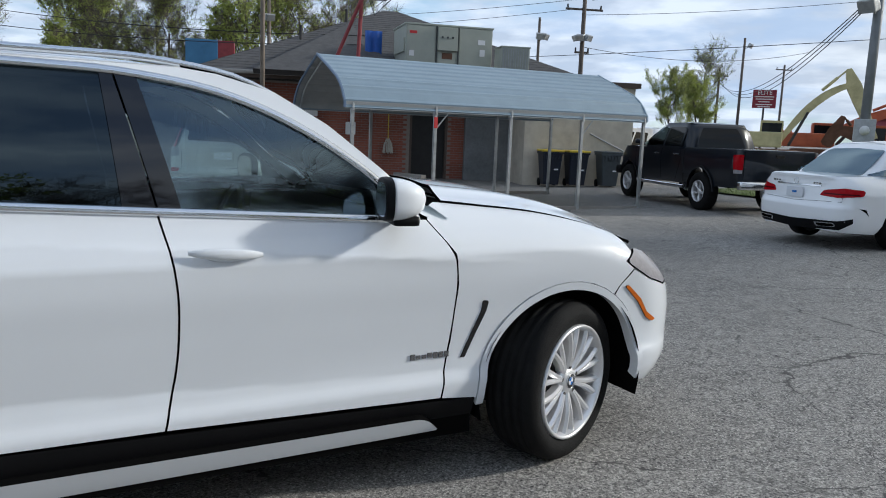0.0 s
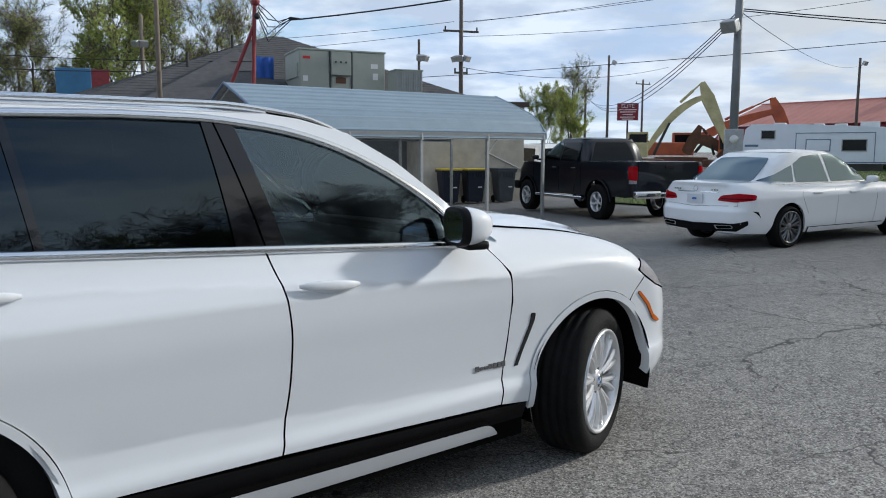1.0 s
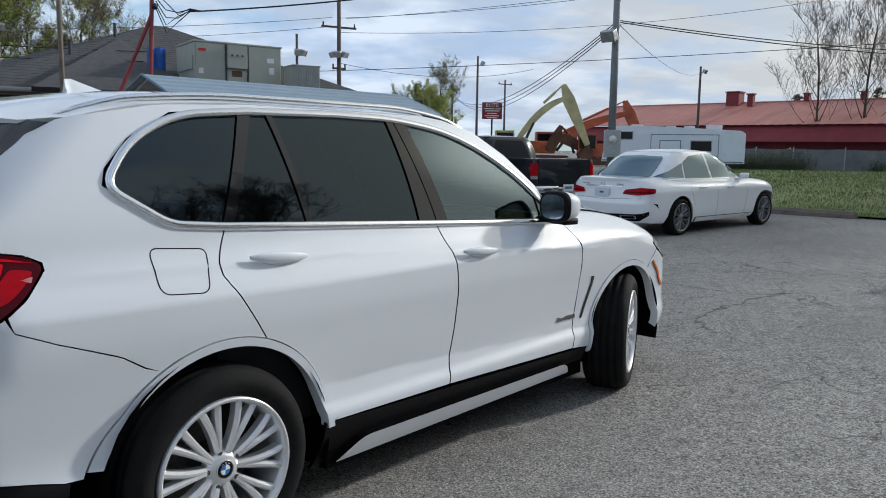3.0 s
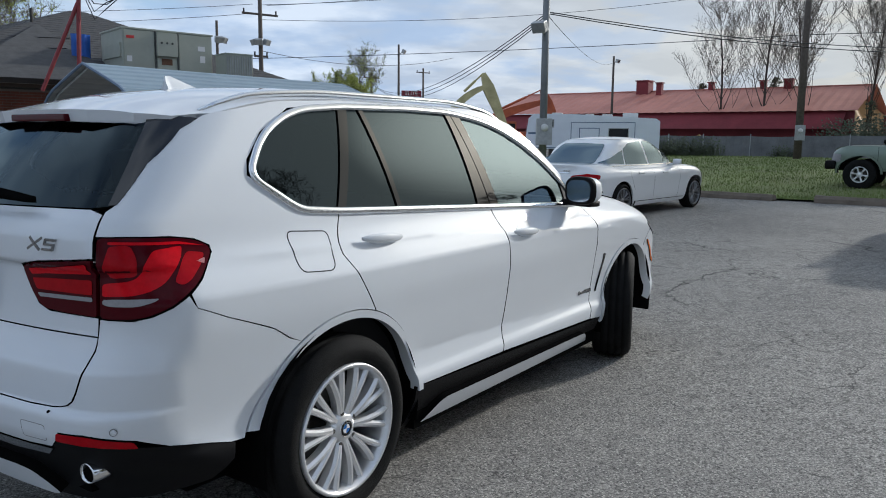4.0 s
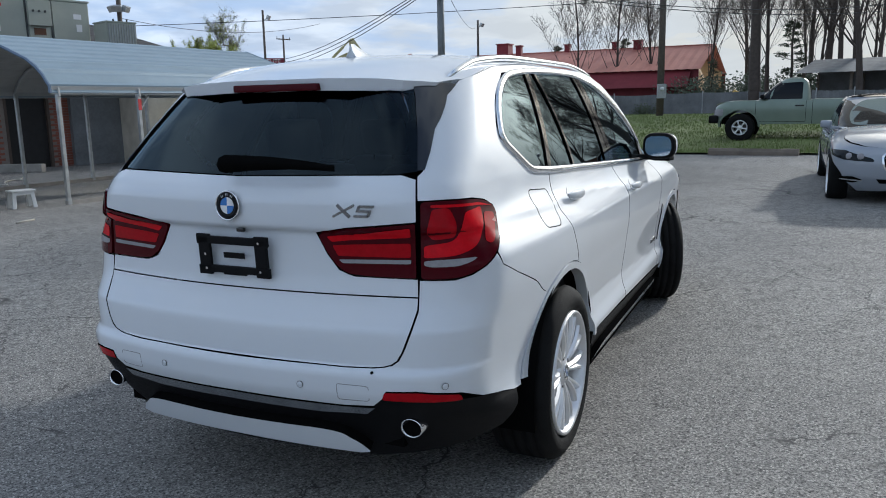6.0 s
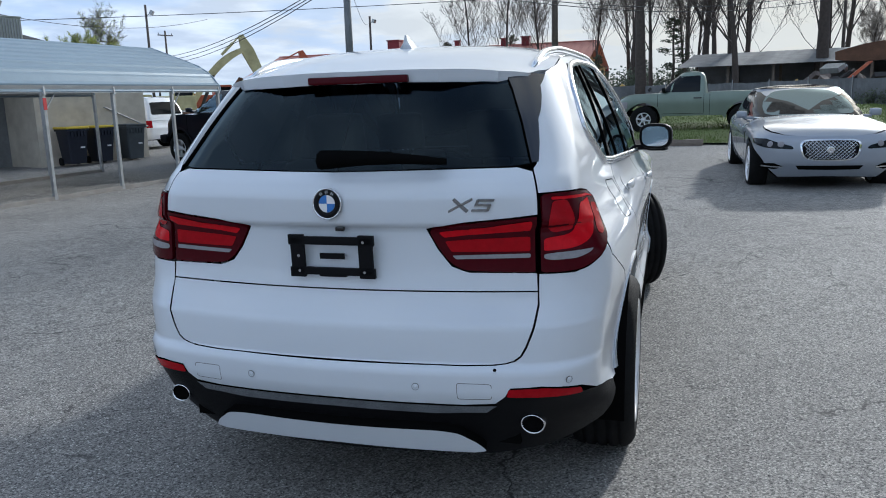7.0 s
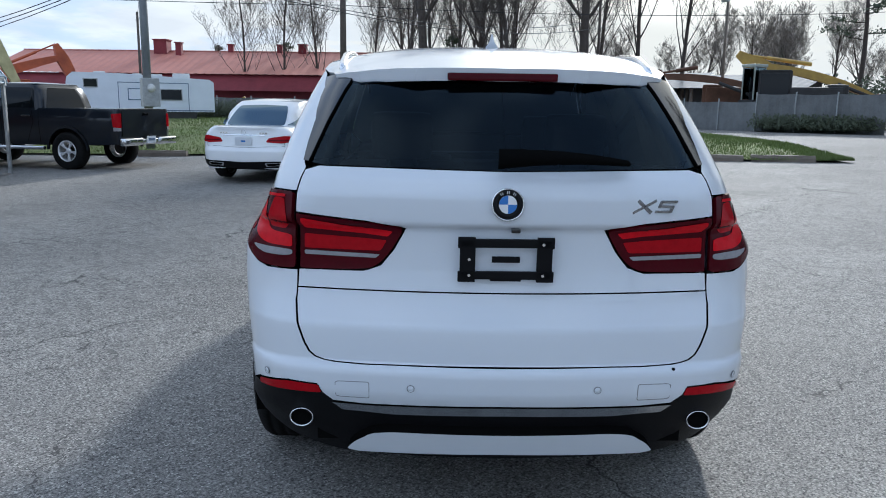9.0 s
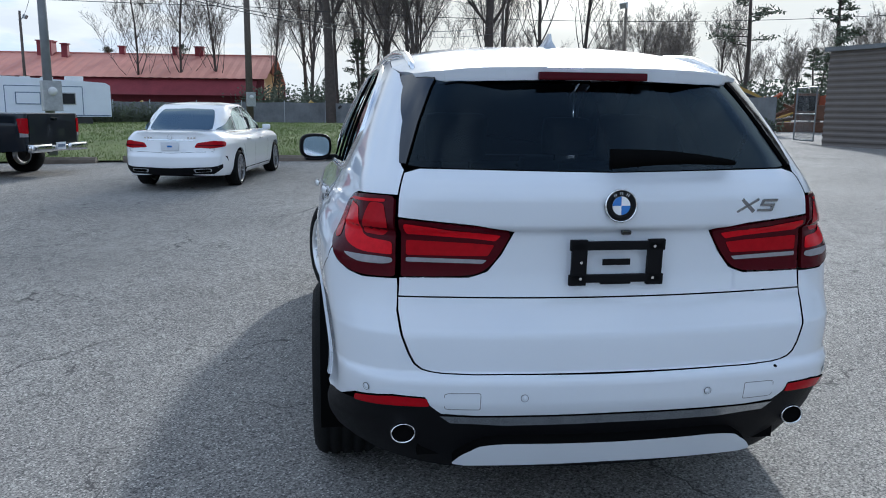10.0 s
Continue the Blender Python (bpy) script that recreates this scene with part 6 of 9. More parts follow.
    box(bm, tail - 0.16, 0.30, z0 + 0.02, tail - 0.02, wide - 0.02, z0 + 0.18, 0.035)
    box(bm, tail - 0.13, -0.34, z0 + 0.03, tail - 0.03, 0.34, z0 + 0.15, 0.02)
    part("rear_bumper", bm, bumper, car, "rear bumper", True)
    part("number_plate", boxes((tail - 0.150, -0.155, z0 + 0.06, tail - 0.135, 0.155, z0 + 0.21), bevel=0.003), M["plate_white"], car, "white number plate")
    part("bar", boxes((tail - 0.156, -0.11, z0 + 0.11, tail - 0.150, 0.11, z0 + 0.165)), M["stripe"], car)
    part("tailgate_handle", boxes((tail - 0.022, -0.10, rail - 0.14, tail - 0.008, 0.10, rail - 0.08), bevel=0.004), M["gloss"], car)
    bm = bmesh.new()
    box(bm, front - 0.20, -wide + 0.06, z0 + 0.02, front + 0.06, wide - 0.06, z0 + 0.24, 0.06)
    part("front_bumper", bm, M["plastic"], car, "dark front bumper", True)
    skin("grille", low, [(low.mid_front, hood - 0.14), (U(front - 0.05, 0.42), hood - 0.15), (U(front - 0.05, 0.42), z0 + 0.34), (low.mid_front, z0 + 0.34)], M["gap"], car, "dark grille", offset=0.008, mirror="both")
    both("headlamp", low, [(U(front - 0.30, wide), hood - 0.16, 0.03), (U(front - 0.1, 0.48), hood - 0.16, 0.02), (U(front - 0.1, 0.48), hood - 0.36, 0.02), (U(front - 0.28, wide), hood - 0.36, 0.03)], M["clear"], car, "clear headlamp")
    ls = [[(xb - 0.035, rail), (xb - 0.035, z0)]]
    ls += [[(xb + 0.12, belt), (xb + 0.12, z0 + 0.06), (xf - 0.05, z0 + 0.06), (xf - 0.05, belt)]] if single else [[(xb + 0.95, belt), (xb + 0.95, z0 + 0.06)], [(xb + 0.14, belt), (xb + 0.10, z0 + 0.5), (xb + 0.30, z0 + 0.06)], [(xf - 0.02, belt), (xf - 0.02, z0 + 0.06)]]
    lines("seam", low, car, *ls, width=0.010)
    handles(low, car, M["gloss"], *([(xb + 0.28, belt - 0.12)] if single else [(xb + 0.26, belt - 0.12), (xb + 1.12, belt - 0.12)]))
    wing_mirror(car, xf - 0.22, wide - 0.03, belt + 0.12, paint if not single else M["plastic"])
    for x in wheels[:2]:
        for s in (None, "only"):
            skin("arch_flare", low, arc(x, wheels[2] + 0.01, big + 0.125, 2, 178, 26) + arc(x, wheels[2] + 0.01, big + 0.075, 2, 178, 26)[::-1], paint, car, "", 0.05, 0.03, 0.05, mirror=s, edge=M["plastic"])
    if not single:
        for s in (-1, 1):
            bm = bmesh.new()
            rod(bm, (wheels[0] + big + 0.15, s * (wide + 0.02), z0 - 0.06), (wheels[1] - big - 0.15, s * (wide + 0.02), z0 - 0.06), 0.04, seg=12)
            part("side_step", bm, M["satin"], car, "bright side step")
    return car


def silver_wagon():
    """The back of an estate-like SUV by the carport."""
    wh = (0.0, 2.857, 0.36)
    low = Shell(curve((0.2, 0.84), (0.4, 0.93), (0.7, 0.945), (0.95, 0.93), (1.1, 0.89), (1.2, 0.86)), curve((0.2, -0.84), (0.45, -0.98), (0.62, -0.99), (0.75, -0.93), (1.1, -0.90), (1.2, -0.88)),
                curve((0.2, 3.5), (0.6, 3.75), (0.9, 3.65), (1.1, 3.4), (1.2, 3.3)), flat(0.18), flat(0.4), (0.12, 0.2), (0.2, 0.03, 2.9, 0.1), (-0.3, 2.9, 0.45))
    cs = Shell(curve((1.0, 0.92), (1.1, 0.88), (1.4, 0.77), (1.66, 0.66), (1.75, 0.6)), curve((1.0, -0.91), (1.15, -0.87), (1.5, -0.70), (1.66, -0.60), (1.75, -0.5)), curve((1.0, 2.5), (1.15, 2.3), (1.6, 1.5), (1.66, 1.35), (1.75, 1.2)), flat(0.14), flat(0.16), (0.10, 0.15), (0.3, 0.04, 9, 0), (-0.3, 1.2, 0.4))
    U, K = low.u, cs.u
    tops = curve((-1.0, 1.06), (2.2, 1.04), (2.6, 1.05), (3.2, 0.95), (3.75, 0.75))
    win = [("rear_window", [(cs.mid_rear, 1.16), (K(-0.86, 0.62), 1.17, 0.04), (K(-0.66, 0.52), 1.55, 0.05), (cs.mid_rear, 1.57)], "both", None)]
    for mir in (None, "only"):
        win += [("side_window", [(-0.35, 1.15, 0.05), (-0.28, 1.55, 0.06), (0.30, 1.57), (0.38, 1.12)], mir, None), ("rear_door_window", [(0.46, 1.12), (0.40, 1.57), (1.02, 1.57), (1.08, 1.10)], mir, None), ("front_door_window", [(1.15, 1.10), (1.10, 1.57), (1.45, 1.53, 0.08), (2.1, 1.10, 0.04)], mir, None)]
    car = vehicle("suv", pose(-5.04, 14.2, gz(-4.8, 14.2), 0, 0, 103), "silver suv with tall red tail lamps, parked at the carport", "car", M["champagne"], low, {"shell": cs, "roof": 1.66, "base": 1.0, "crown": 0.06, "glass": win}, wh, 0.24, tops, 0.03, 0.40)
    add_wheels(car, wh, 0.83, 0.36, 0.25, 0.235, M["alloy"], 5, False, "silver alloy wheel")
    both("tail_lamp", cs, [(K(-0.60, 0.78), 1.05), (K(-0.75, 0.74), 1.05), (K(-0.60, 0.64), 1.45), (K(-0.52, 0.60), 1.62, 0.02), (K(-0.45, 0.66), 1.62, 0.02), (K(-0.52, 0.74), 1.30)], M["redlens"], car, "tall red tail lamp", offset=0.008)
    both("tail_lamp", low, [(U(-0.62, 0.86), 1.05), (U(-0.84, 0.74), 1.05), (U(-0.84, 0.74), 0.90, 0.02), (U(-0.66, 0.88), 0.88, 0.03)], M["clear"], car, "clear lower lamp", offset=0.008)
    both("reflector", low, [(U(-0.80, 0.86), 0.70), (U(-0.92, 0.74), 0.70), (U(-0.92, 0.74), 0.64), (U(-0.80, 0.86), 0.64)], M["redlens"], car, "red reflector", offset=0.008)
    skin("bumper_strip", low, [(low.mid_rear, 0.60), (U(-0.88, 0.84), 0.60), (-0.45, 0.58), (-0.45, 0.50), (U(-0.88, 0.84), 0.50), (low.mid_rear, 0.50)], M["satin"], car, "bright bumper strip", offset=0.01, mirror="both")
    part("number_plate", boxes((-0.935, -0.15, 0.86, -0.92, 0.15, 0.99), bevel=0.003), M["plate_white"], car, "pale number plate")
    lines("seam", low, car, [(U(-0.87, 0.70), 1.05), (U(-0.88, 0.70), 0.72), (low.mid_rear, 0.72)])
    return car


def white_van_suv():
    """A boxy white SUV half hidden behind the block wall."""
    wh = (0.0, 2.9, 0.37)
    low = Shell(curve((0.2, 0.86), (0.5, 0.94), (0.9, 0.95), (1.1, 0.93), (1.2, 0.90)), curve((0.2, -0.95), (0.5, -1.05), (0.7, -1.05), (0.9, -1.0), (1.2, -0.97)), curve((0.2, 3.6), (0.6, 3.75), (1.0, 3.6), (1.2, 3.4)), flat(0.12), flat(0.3), (0.06, 0.15), (0, 0.0, 2.9, 0.1), (-0.4, 2.9, 0.5))
    cs = Shell(curve((1.0, 0.93), (1.1, 0.92), (1.5, 0.82), (1.8, 0.72)), curve((1.0, -1.0), (1.2, -0.96), (1.6, -0.80), (1.8, -0.68)), curve((1.0, 2.5), (1.2, 2.2), (1.7, 1.5), (1.8, 1.3)), flat(0.1), flat(0.15), (0.05, 0.1), (0, 0.0, 9, 0), (-0.4, 1.1, 0.5))
    tops = curve((-1.0, 1.08), (2.2, 1.08), (2.6, 1.10), (3.5, 0.98), (3.75, 0.85))
    K = cs.u
    win = [("rear_window", [(cs.mid_rear, 1.2), (K(-0.9, 0.74), 1.2, 0.04), (K(-0.8, 0.66), 1.62, 0.05), (cs.mid_rear, 1.64)], "both", None)]
    for mir in (None, "only"):
        win += [("side_window", [(-0.5, 1.17, 0.04), (-0.45, 1.62, 0.05), (0.25, 1.64), (0.3, 1.15)], mir, None), ("rear_door_window", [(0.4, 1.15), (0.35, 1.64), (1.0, 1.64), (1.05, 1.15)], mir, None), ("front_door_window", [(1.15, 1.15), (1.1, 1.64), (1.5, 1.6, 0.05), (2.05, 1.15)], mir, None)]
    x, y = 4.95, 29.2
    car = vehicle("suv", pose(x, y, gz(x, y), 0, 0, 118), "white boxy suv parked beside the block wall", "car", M["white2"], low, {"shell": cs, "roof": 1.78, "base": 1.0, "crown": 0.05, "glass": win}, wh, 0.3, tops, 0.03, 0.41)
    add_wheels(car, wh, 0.84, 0.37, 0.22, 0.24, M["alloy"], 5, False, "silver alloy wheel")
    both("tail_lamp", low, [(low.u(-0.8, 0.93), 1.0), (low.u(-1.0, 0.82), 1.0), (low.u(-1.0, 0.82), 0.75), (low.u(-0.8, 0.93), 0.75)], M["redlens"], car, "red tail lamp", offset=0.008)
    return car


white_sedan()
silver_saloon()
pw = (0.0, 3.24, 0.405)
bp = pickup(pose(4.83, 17.70, gz(4.2, 18) - 0.01, 0, 0, 109.5), "black crew cab pickup truck with chrome rear bumper, beside the carport", M["blackpaint"], pw, 0.52, -1.28, 4.02, 0.945, (0.72, 0.86, 2.02, 2.92), 1.83, 1.31, 1.20, 1.26, 0.405, False, M["chrome"])
add_wheels(bp, pw, 0.83, 0.405, 0.225, 0.265, M["alloy"], 5, True, "silver alloy wheel with a chunky tyre")
gw = (0.0, 2.65, 0.385)
gp = pickup(pose(16.0, 12.3, 0.335, 0, 0, 123), "faded sage green single cab pickup truck on the lawn", M["green"], gw, 0.48, -1.15, 3.42, 0.84, (0.92, 1.02, 1.62, 2.32), 1.66, 1.12, 1.05, 1.08, 0.385, True, M["plastic"])
add_wheels(gp, gw, 0.74, 0.385, 0.20, 0.26, M["alloy"], 6, False, "steel wheel with an off-road tyre")
silver_wagon()
white_van_suv()

# ---- carport ----
def carport():
    A = 30.84
    root = thing("carport", pose(2.77, 17.37, 0, 0, 0, A), "pale blue ribbed metal carport on galvanised posts", "carport")
    ln, hw, zr, ze, th = 6.6, 1.83, 2.84, 1.81, 0.05
    # half section from ridge to eave: slope, rounded shoulder, short skirt
    prof = [(0.0, zr), (0.45, zr - 0.16), (0.9, zr - 0.32), (1.30, zr - 0.47), (1.52, zr - 0.60), (1.68, zr - 0.74), (1.77, zr - 0.86), (1.82, ze + 0.12), (hw, ze)]
    sec = [(hw - a, z) for a, z in prof[::-1]] + [(hw + a, z) for a, z in prof[1:]]
    fine = []
    for (a, b), (c, d) in zip(sec, sec[1:]):
        k = max(1, int(math.hypot(c - a, d - b) / 0.05))
        fine += [(a + (c - a) * i / k, b + (d - b) * i / k) for i in range(k)]
    fine.append(sec[-1])
    V, Fc = [], []
    outs = []
    for i, (y, z) in enumerate(fine):
        p, q = fine[max(i - 1, 0)], fine[min(i + 1, len(fine) - 1)]
        d = Vector((q[0] - p[0], q[1] - p[1])).normalized()
        n = Vector((-d.y, d.x))
        rib = 0.018 if (i % 5) == 2 else 0.0
        outs.append((y + n.x * rib, z + n.y * rib))
    for x in (-ln, -ln * 0.5, 0.0):
        for y, z in outs:
            V.append((x, y, z))
    k = len(outs)
    for i in range(2):
        for j in range(k - 1):
            Fc.append((i * k + j, (i + 1) * k + j, (i + 1) * k + j + 1, i * k + j + 1))
    mesh_ob("roof_sheet", V, Fc, M["bluemetal"], root, "pale blue ribbed roof sheet")
    V = [(x, y, z - 0.03) for x, y, z in V]
    mesh_ob("roof_lining", V, [f[::-1] for f in Fc], M["underroof"], root, "bare metal underside")
    for x in (-ln, 0.0):
        vf = tube([(x, y, z - 0.012) for y, z in fine], 0.028, 6)
        mesh_ob("edge_trim", *vf, M["bluemetal"] if x == 0 else M["stripe"], root, "roof edge trim")
    for y in (0.0, 2 * hw):
        mesh_ob("eave_trim", *tube([(-ln, y, ze), (0, y, ze)], 0.013, 6), M["bluemetal"], root, "eave trim")
    # frames: posts, rafters, base rails
    for i, x in enumerate((-6.45, -4.85, -3.25, -1.60, -0.05)):
        for y in (0.04, 2 * hw - 0.04):
            zg = -0.03
            part("post", boxes((x - 0.03, y - 0.03, zg, x + 0.03, y + 0.03, ze + 0.01), bevel=0.006), M["galv"], root, "galvanised square post")
            part("post_foot", boxes((x - 0.035, y - 0.035, zg, x + 0.035, y + 0.035, zg + 0.10)), M["galv"], root)
        mesh_ob("rafter", *tube([(x, y, z - 0.06) for y, z in sec], 0.028, 6), M["galv"], root, "bent tube rafter")
    for y in (0.04, 2 * hw - 0.04):
        part("base_rail", boxes((-6.5, y - 0.03, -0.04, 0.0, y + 0.03, 0.03)), M["kerbstone"], root, "dusty base rail")
    for x in (-4.85, -1.6):
        bm = bmesh.new()
        rod(bm, (x, 0.04, ze - 0.35), (x + 0.30, 0.04, ze + 0.02), 0.014, seg=6)
        part("brace", bm, M["galv"], root)
    part("reflector_tape", boxes((-4.885, 0.002, 1.50, -4.815, 0.010, 1.70)), M["redsticker"], root, "torn red and white tape")
    return root


carport()


# ---- brick building, block wall and rooftop unit ----
BY = 17.0
BM = pose(3.45, 24.75, -0.03, 0, 0, BY)


def building():
    b = thing("building", BM, "single storey red brick building with a charcoal shingle hip roof", "building")
    # block wall: runs from the corner at x=0 to x=-3.4
    part("block_wall", boxes((-3.40, 0.0, -0.4, 0.0, 0.20, 2.95), (-0.20, 0.20, -0.4, 0.0, 8.0, 2.95), (-3.40, 0.20, -0.4, -3.20, 1.6, 2.95)), M["concrete"], b, "cream painted block wall")
    part("flat_roof", boxes((-7.2, -0.12, 2.95, 0.12, 8.0, 3.10)), M["fascia"], b, "flat roof edge")
    part("recess_wall", boxes((-4.85, 1.55, -0.4, -3.35, 1.75, 2.95)), M["fence"], b, "grey recess wall")
    bm = bmesh.new()
    rod(bm, (-1.35, -0.05, 1.55), (0.0, -0.06, 0.95), 0.022, seg=8)
    rod(bm, (-1.35, -0.05, 1.55), (-1.35, 0.0, 1.55), 0.018, seg=8)
    rod(bm, (-0.05, -0.06, 0.97), (-0.05, 0.0, 0.97), 0.018, seg=8)
    part("handrail", bm, M["galv"], b, "sloping steel handrail")
    # brick wall behind the carport, with a doorway
    wx0, wx1, wy = -14.5, -4.85, 1.75
    dx0, dx1 = -6.55, -5.40
    rows = [(wx0, wy, -0.4, dx0, wy + 0.22, 2.75), (dx1, wy, -0.4, wx1, wy + 0.22, 2.75), (dx0, wy, 2.15, dx1, wy + 0.22, 2.75), (wx0, wy + 0.2, -0.4, wx0 + 0.22, wy + 8, 2.75)]
    part("wall_core", boxes(*rows), M["mortar"], b, "mortar joints")
    door = new("door")
    door.parent = b
    part("leaf", boxes((dx0 + 0.05, wy + 0.12, -0.35, dx1 - 0.05, wy + 0.17, 2.13)), M["darkdoor"], door, "dark door")
    part("frame", boxes((dx0 - 0.02, wy - 0.02, -0.4, dx0 + 0.05, wy + 0.2, 2.2), (dx1 - 0.05, wy - 0.02, -0.4, dx1 + 0.02, wy + 0.2, 2.2), (dx0, wy - 0.02, 2.13, dx1, wy + 0.2, 2.2)), M["fascia"], door, "brown frame")
    # hip roof
    ex0, ex1, ey0, ey1, z0, z1 = -13.0, -0.1, 1.0, 14.0, 2.95, 5.84
    rx0, rx1, ry = -6.8, -6.3, 7.9
    V = [(ex0, ey0, z0), (ex1, ey0, z0), (ex1, ey1, z0), (ex0 - 4.0, ey1, z0), (rx0, ry, z1), (rx1, ry, z1)]
    wing = [Vector((-11.2, -0.12, z0)), Vector((-7.1, -0.12, z0)), Vector((-8.2, 5.95, z0 + 2.12))]
    mesh_ob("wing_roof", wing + [v - Vector((0, -0.3, 0.12)) for v in wing], [(0, 1, 2), (0, 2, 5, 3), (1, 4, 5, 2), (0, 3, 4, 1)], M["shingle"], b, "shingle roof of the front wing")
    faces = [(0, 1, 5, 4), (1, 2, 5), (2, 3, 4, 5), (3, 0, 4)]
    mesh_ob("roof_deck", V, faces + [(0, 3, 2, 1)], M["shingle"], b, "charcoal shingle roof")
    # courses of shingles as lapped strips on the front slope and its neighbours
    for f in faces[:2] + faces[3:]:
        pts = [Vector(V[i]) for i in f]
        a, c = pts[0], pts[1]
        tl, tr = (pts[-1], pts[-2]) if len(f) == 4 else (pts[2], pts[2])
        Vs, Fs = [], []
        n = 30
        nrm = (c - a).cross(tl - a).normalized()
        for i in range(n):
            t0, t1 = i / n, (i + 1) / n
            l0, r0, l1, r1 = a.lerp(tl, t0), c.lerp(tr, t0), a.lerp(tl, t1), c.lerp(tr, t1)
            o = len(Vs)
            Vs += [l0 + nrm * 0.016, r0 + nrm * 0.016, r1 + nrm * 0.010, l1 + nrm * 0.010, l0 + nrm * 0.006, r0 + nrm * 0.006]
            Fs += [(o, o + 1, o + 2, o + 3), (o + 4, o + 5, o + 1, o)]
        mesh_ob("shingle_course", Vs, Fs, M["shingle"], b, "lapped shingle courses")
    part("fascia", boxes((ex0, ey0 - 0.03, z0 - 0.18, ex1, ey0 + 0.02, z0 + 0.02), (ex1 - 0.02, ey0, z0 - 0.18, ex1 + 0.03, ey1, z0 + 0.02)), M["fascia"], b, "brown fascia")
    mesh_ob("gutter", *tube([(ex0, ey0 - 0.09, z0 - 0.03), (ex0 + 8.0, ey0 - 0.09, z0 - 0.03)], 0.06, 8), M["kerbstone"], b, "pale gutter", True)
    for x, y in ((-9.9, 4.0), (-8.3, 6.2)):
        zz = z0 + (z1 - z0) * (y - ey0) / (ry - ey0)
        bm = bmesh.new()
        rod(bm, (x, y, zz - 0.1), (x, y, zz + 0.45), 0.05, seg=10)
        part("vent_pipe", bm, M["darkiron"], b, "dark roof vent pipe")
    # bricks of the part seen under the carport roof, nearest the door
    Vb, Fb = [], []
    rnd = random.Random(3)
    for r in range(40):
        z = -0.30 + r * 0.075
        off = 0.11 if r % 2 else 0.0
        x = -11.5 + off
        while x < wx1 - 0.05:
            x1 = x + 0.205
            if not (x1 > dx0 - 0.02 and x < dx1 + 0.02 and z < 2.18):
                d = wy - 0.008 - rnd.random() * 0.005
                o = len(Vb)
                Vb += [(x, d, z), (x1, d, z), (x1, d, z + 0.062), (x, d, z + 0.062), (x, wy, z), (x1, wy, z), (x1, wy, z + 0.062), (x, wy, z + 0.062)]
                Fb += [(o, o + 1, o + 2, o + 3), (o + 1, o + 5, o + 6, o + 2), (o + 4, o, o + 3, o + 7), (o + 3, o + 2, o + 6, o + 7), (o + 4, o + 5, o + 1, o)]
            x += 0.215
    ob = mesh_ob("bricks", Vb, Fb, M["brick"], b, "weathered red bricks")
    tagged(ob, kind="stuff")
    # things fixed to the brick wall
    part("meter_box", boxes((-8.55, wy - 0.14, 1.25, -8.25, wy - 0.01, 1.62), bevel=0.01), M["plasticwhite"], b, "pale grey meter box")
    part("wall_fan", boxes((-10.1, wy - 0.25, 1.75, -9.4, wy - 0.01, 2.15), bevel=0.02), M["plasticwhite"], b, "pale wall unit")
    bm = bmesh.new()
    rod(bm, (-7.75, wy - 0.03, -0.3), (-7.75, wy - 0.03, 2.6), 0.022, seg=8)
    part("conduit", bm, M["galv"], b)
    return b


building()


def mop():
    t = thing("mop", BM @ pose(-7.25, 1.62, 0.45), "string mop hanging upside up on the brick wall", "mop")
    bm = bmesh.new()
    rod(bm, (0, 0, 0.7), (0, 0, 1.75), 0.014, seg=8)
    part("handle", bm, M["yellow"], t, "yellow wooden handle")
    V, Fc = [], []
    rnd = random.Random(5)
    for i in range(34):
        a = rnd.uniform(-0.16, 0.16)
        pts = [(a * 0.25, rnd.uniform(-0.02, 0.02), 0.72), (a * 0.8, rnd.uniform(-0.04, 0.03), 0.55), (a, rnd.uniform(-0.05, 0.03), 0.25 + rnd.random() * 0.08)]
        V, Fc = join((V, Fc), tube(pts, 0.010, 5))
    mesh_ob("strings", V, Fc, M["ropemop"], t, "pale rope strings")


mop()


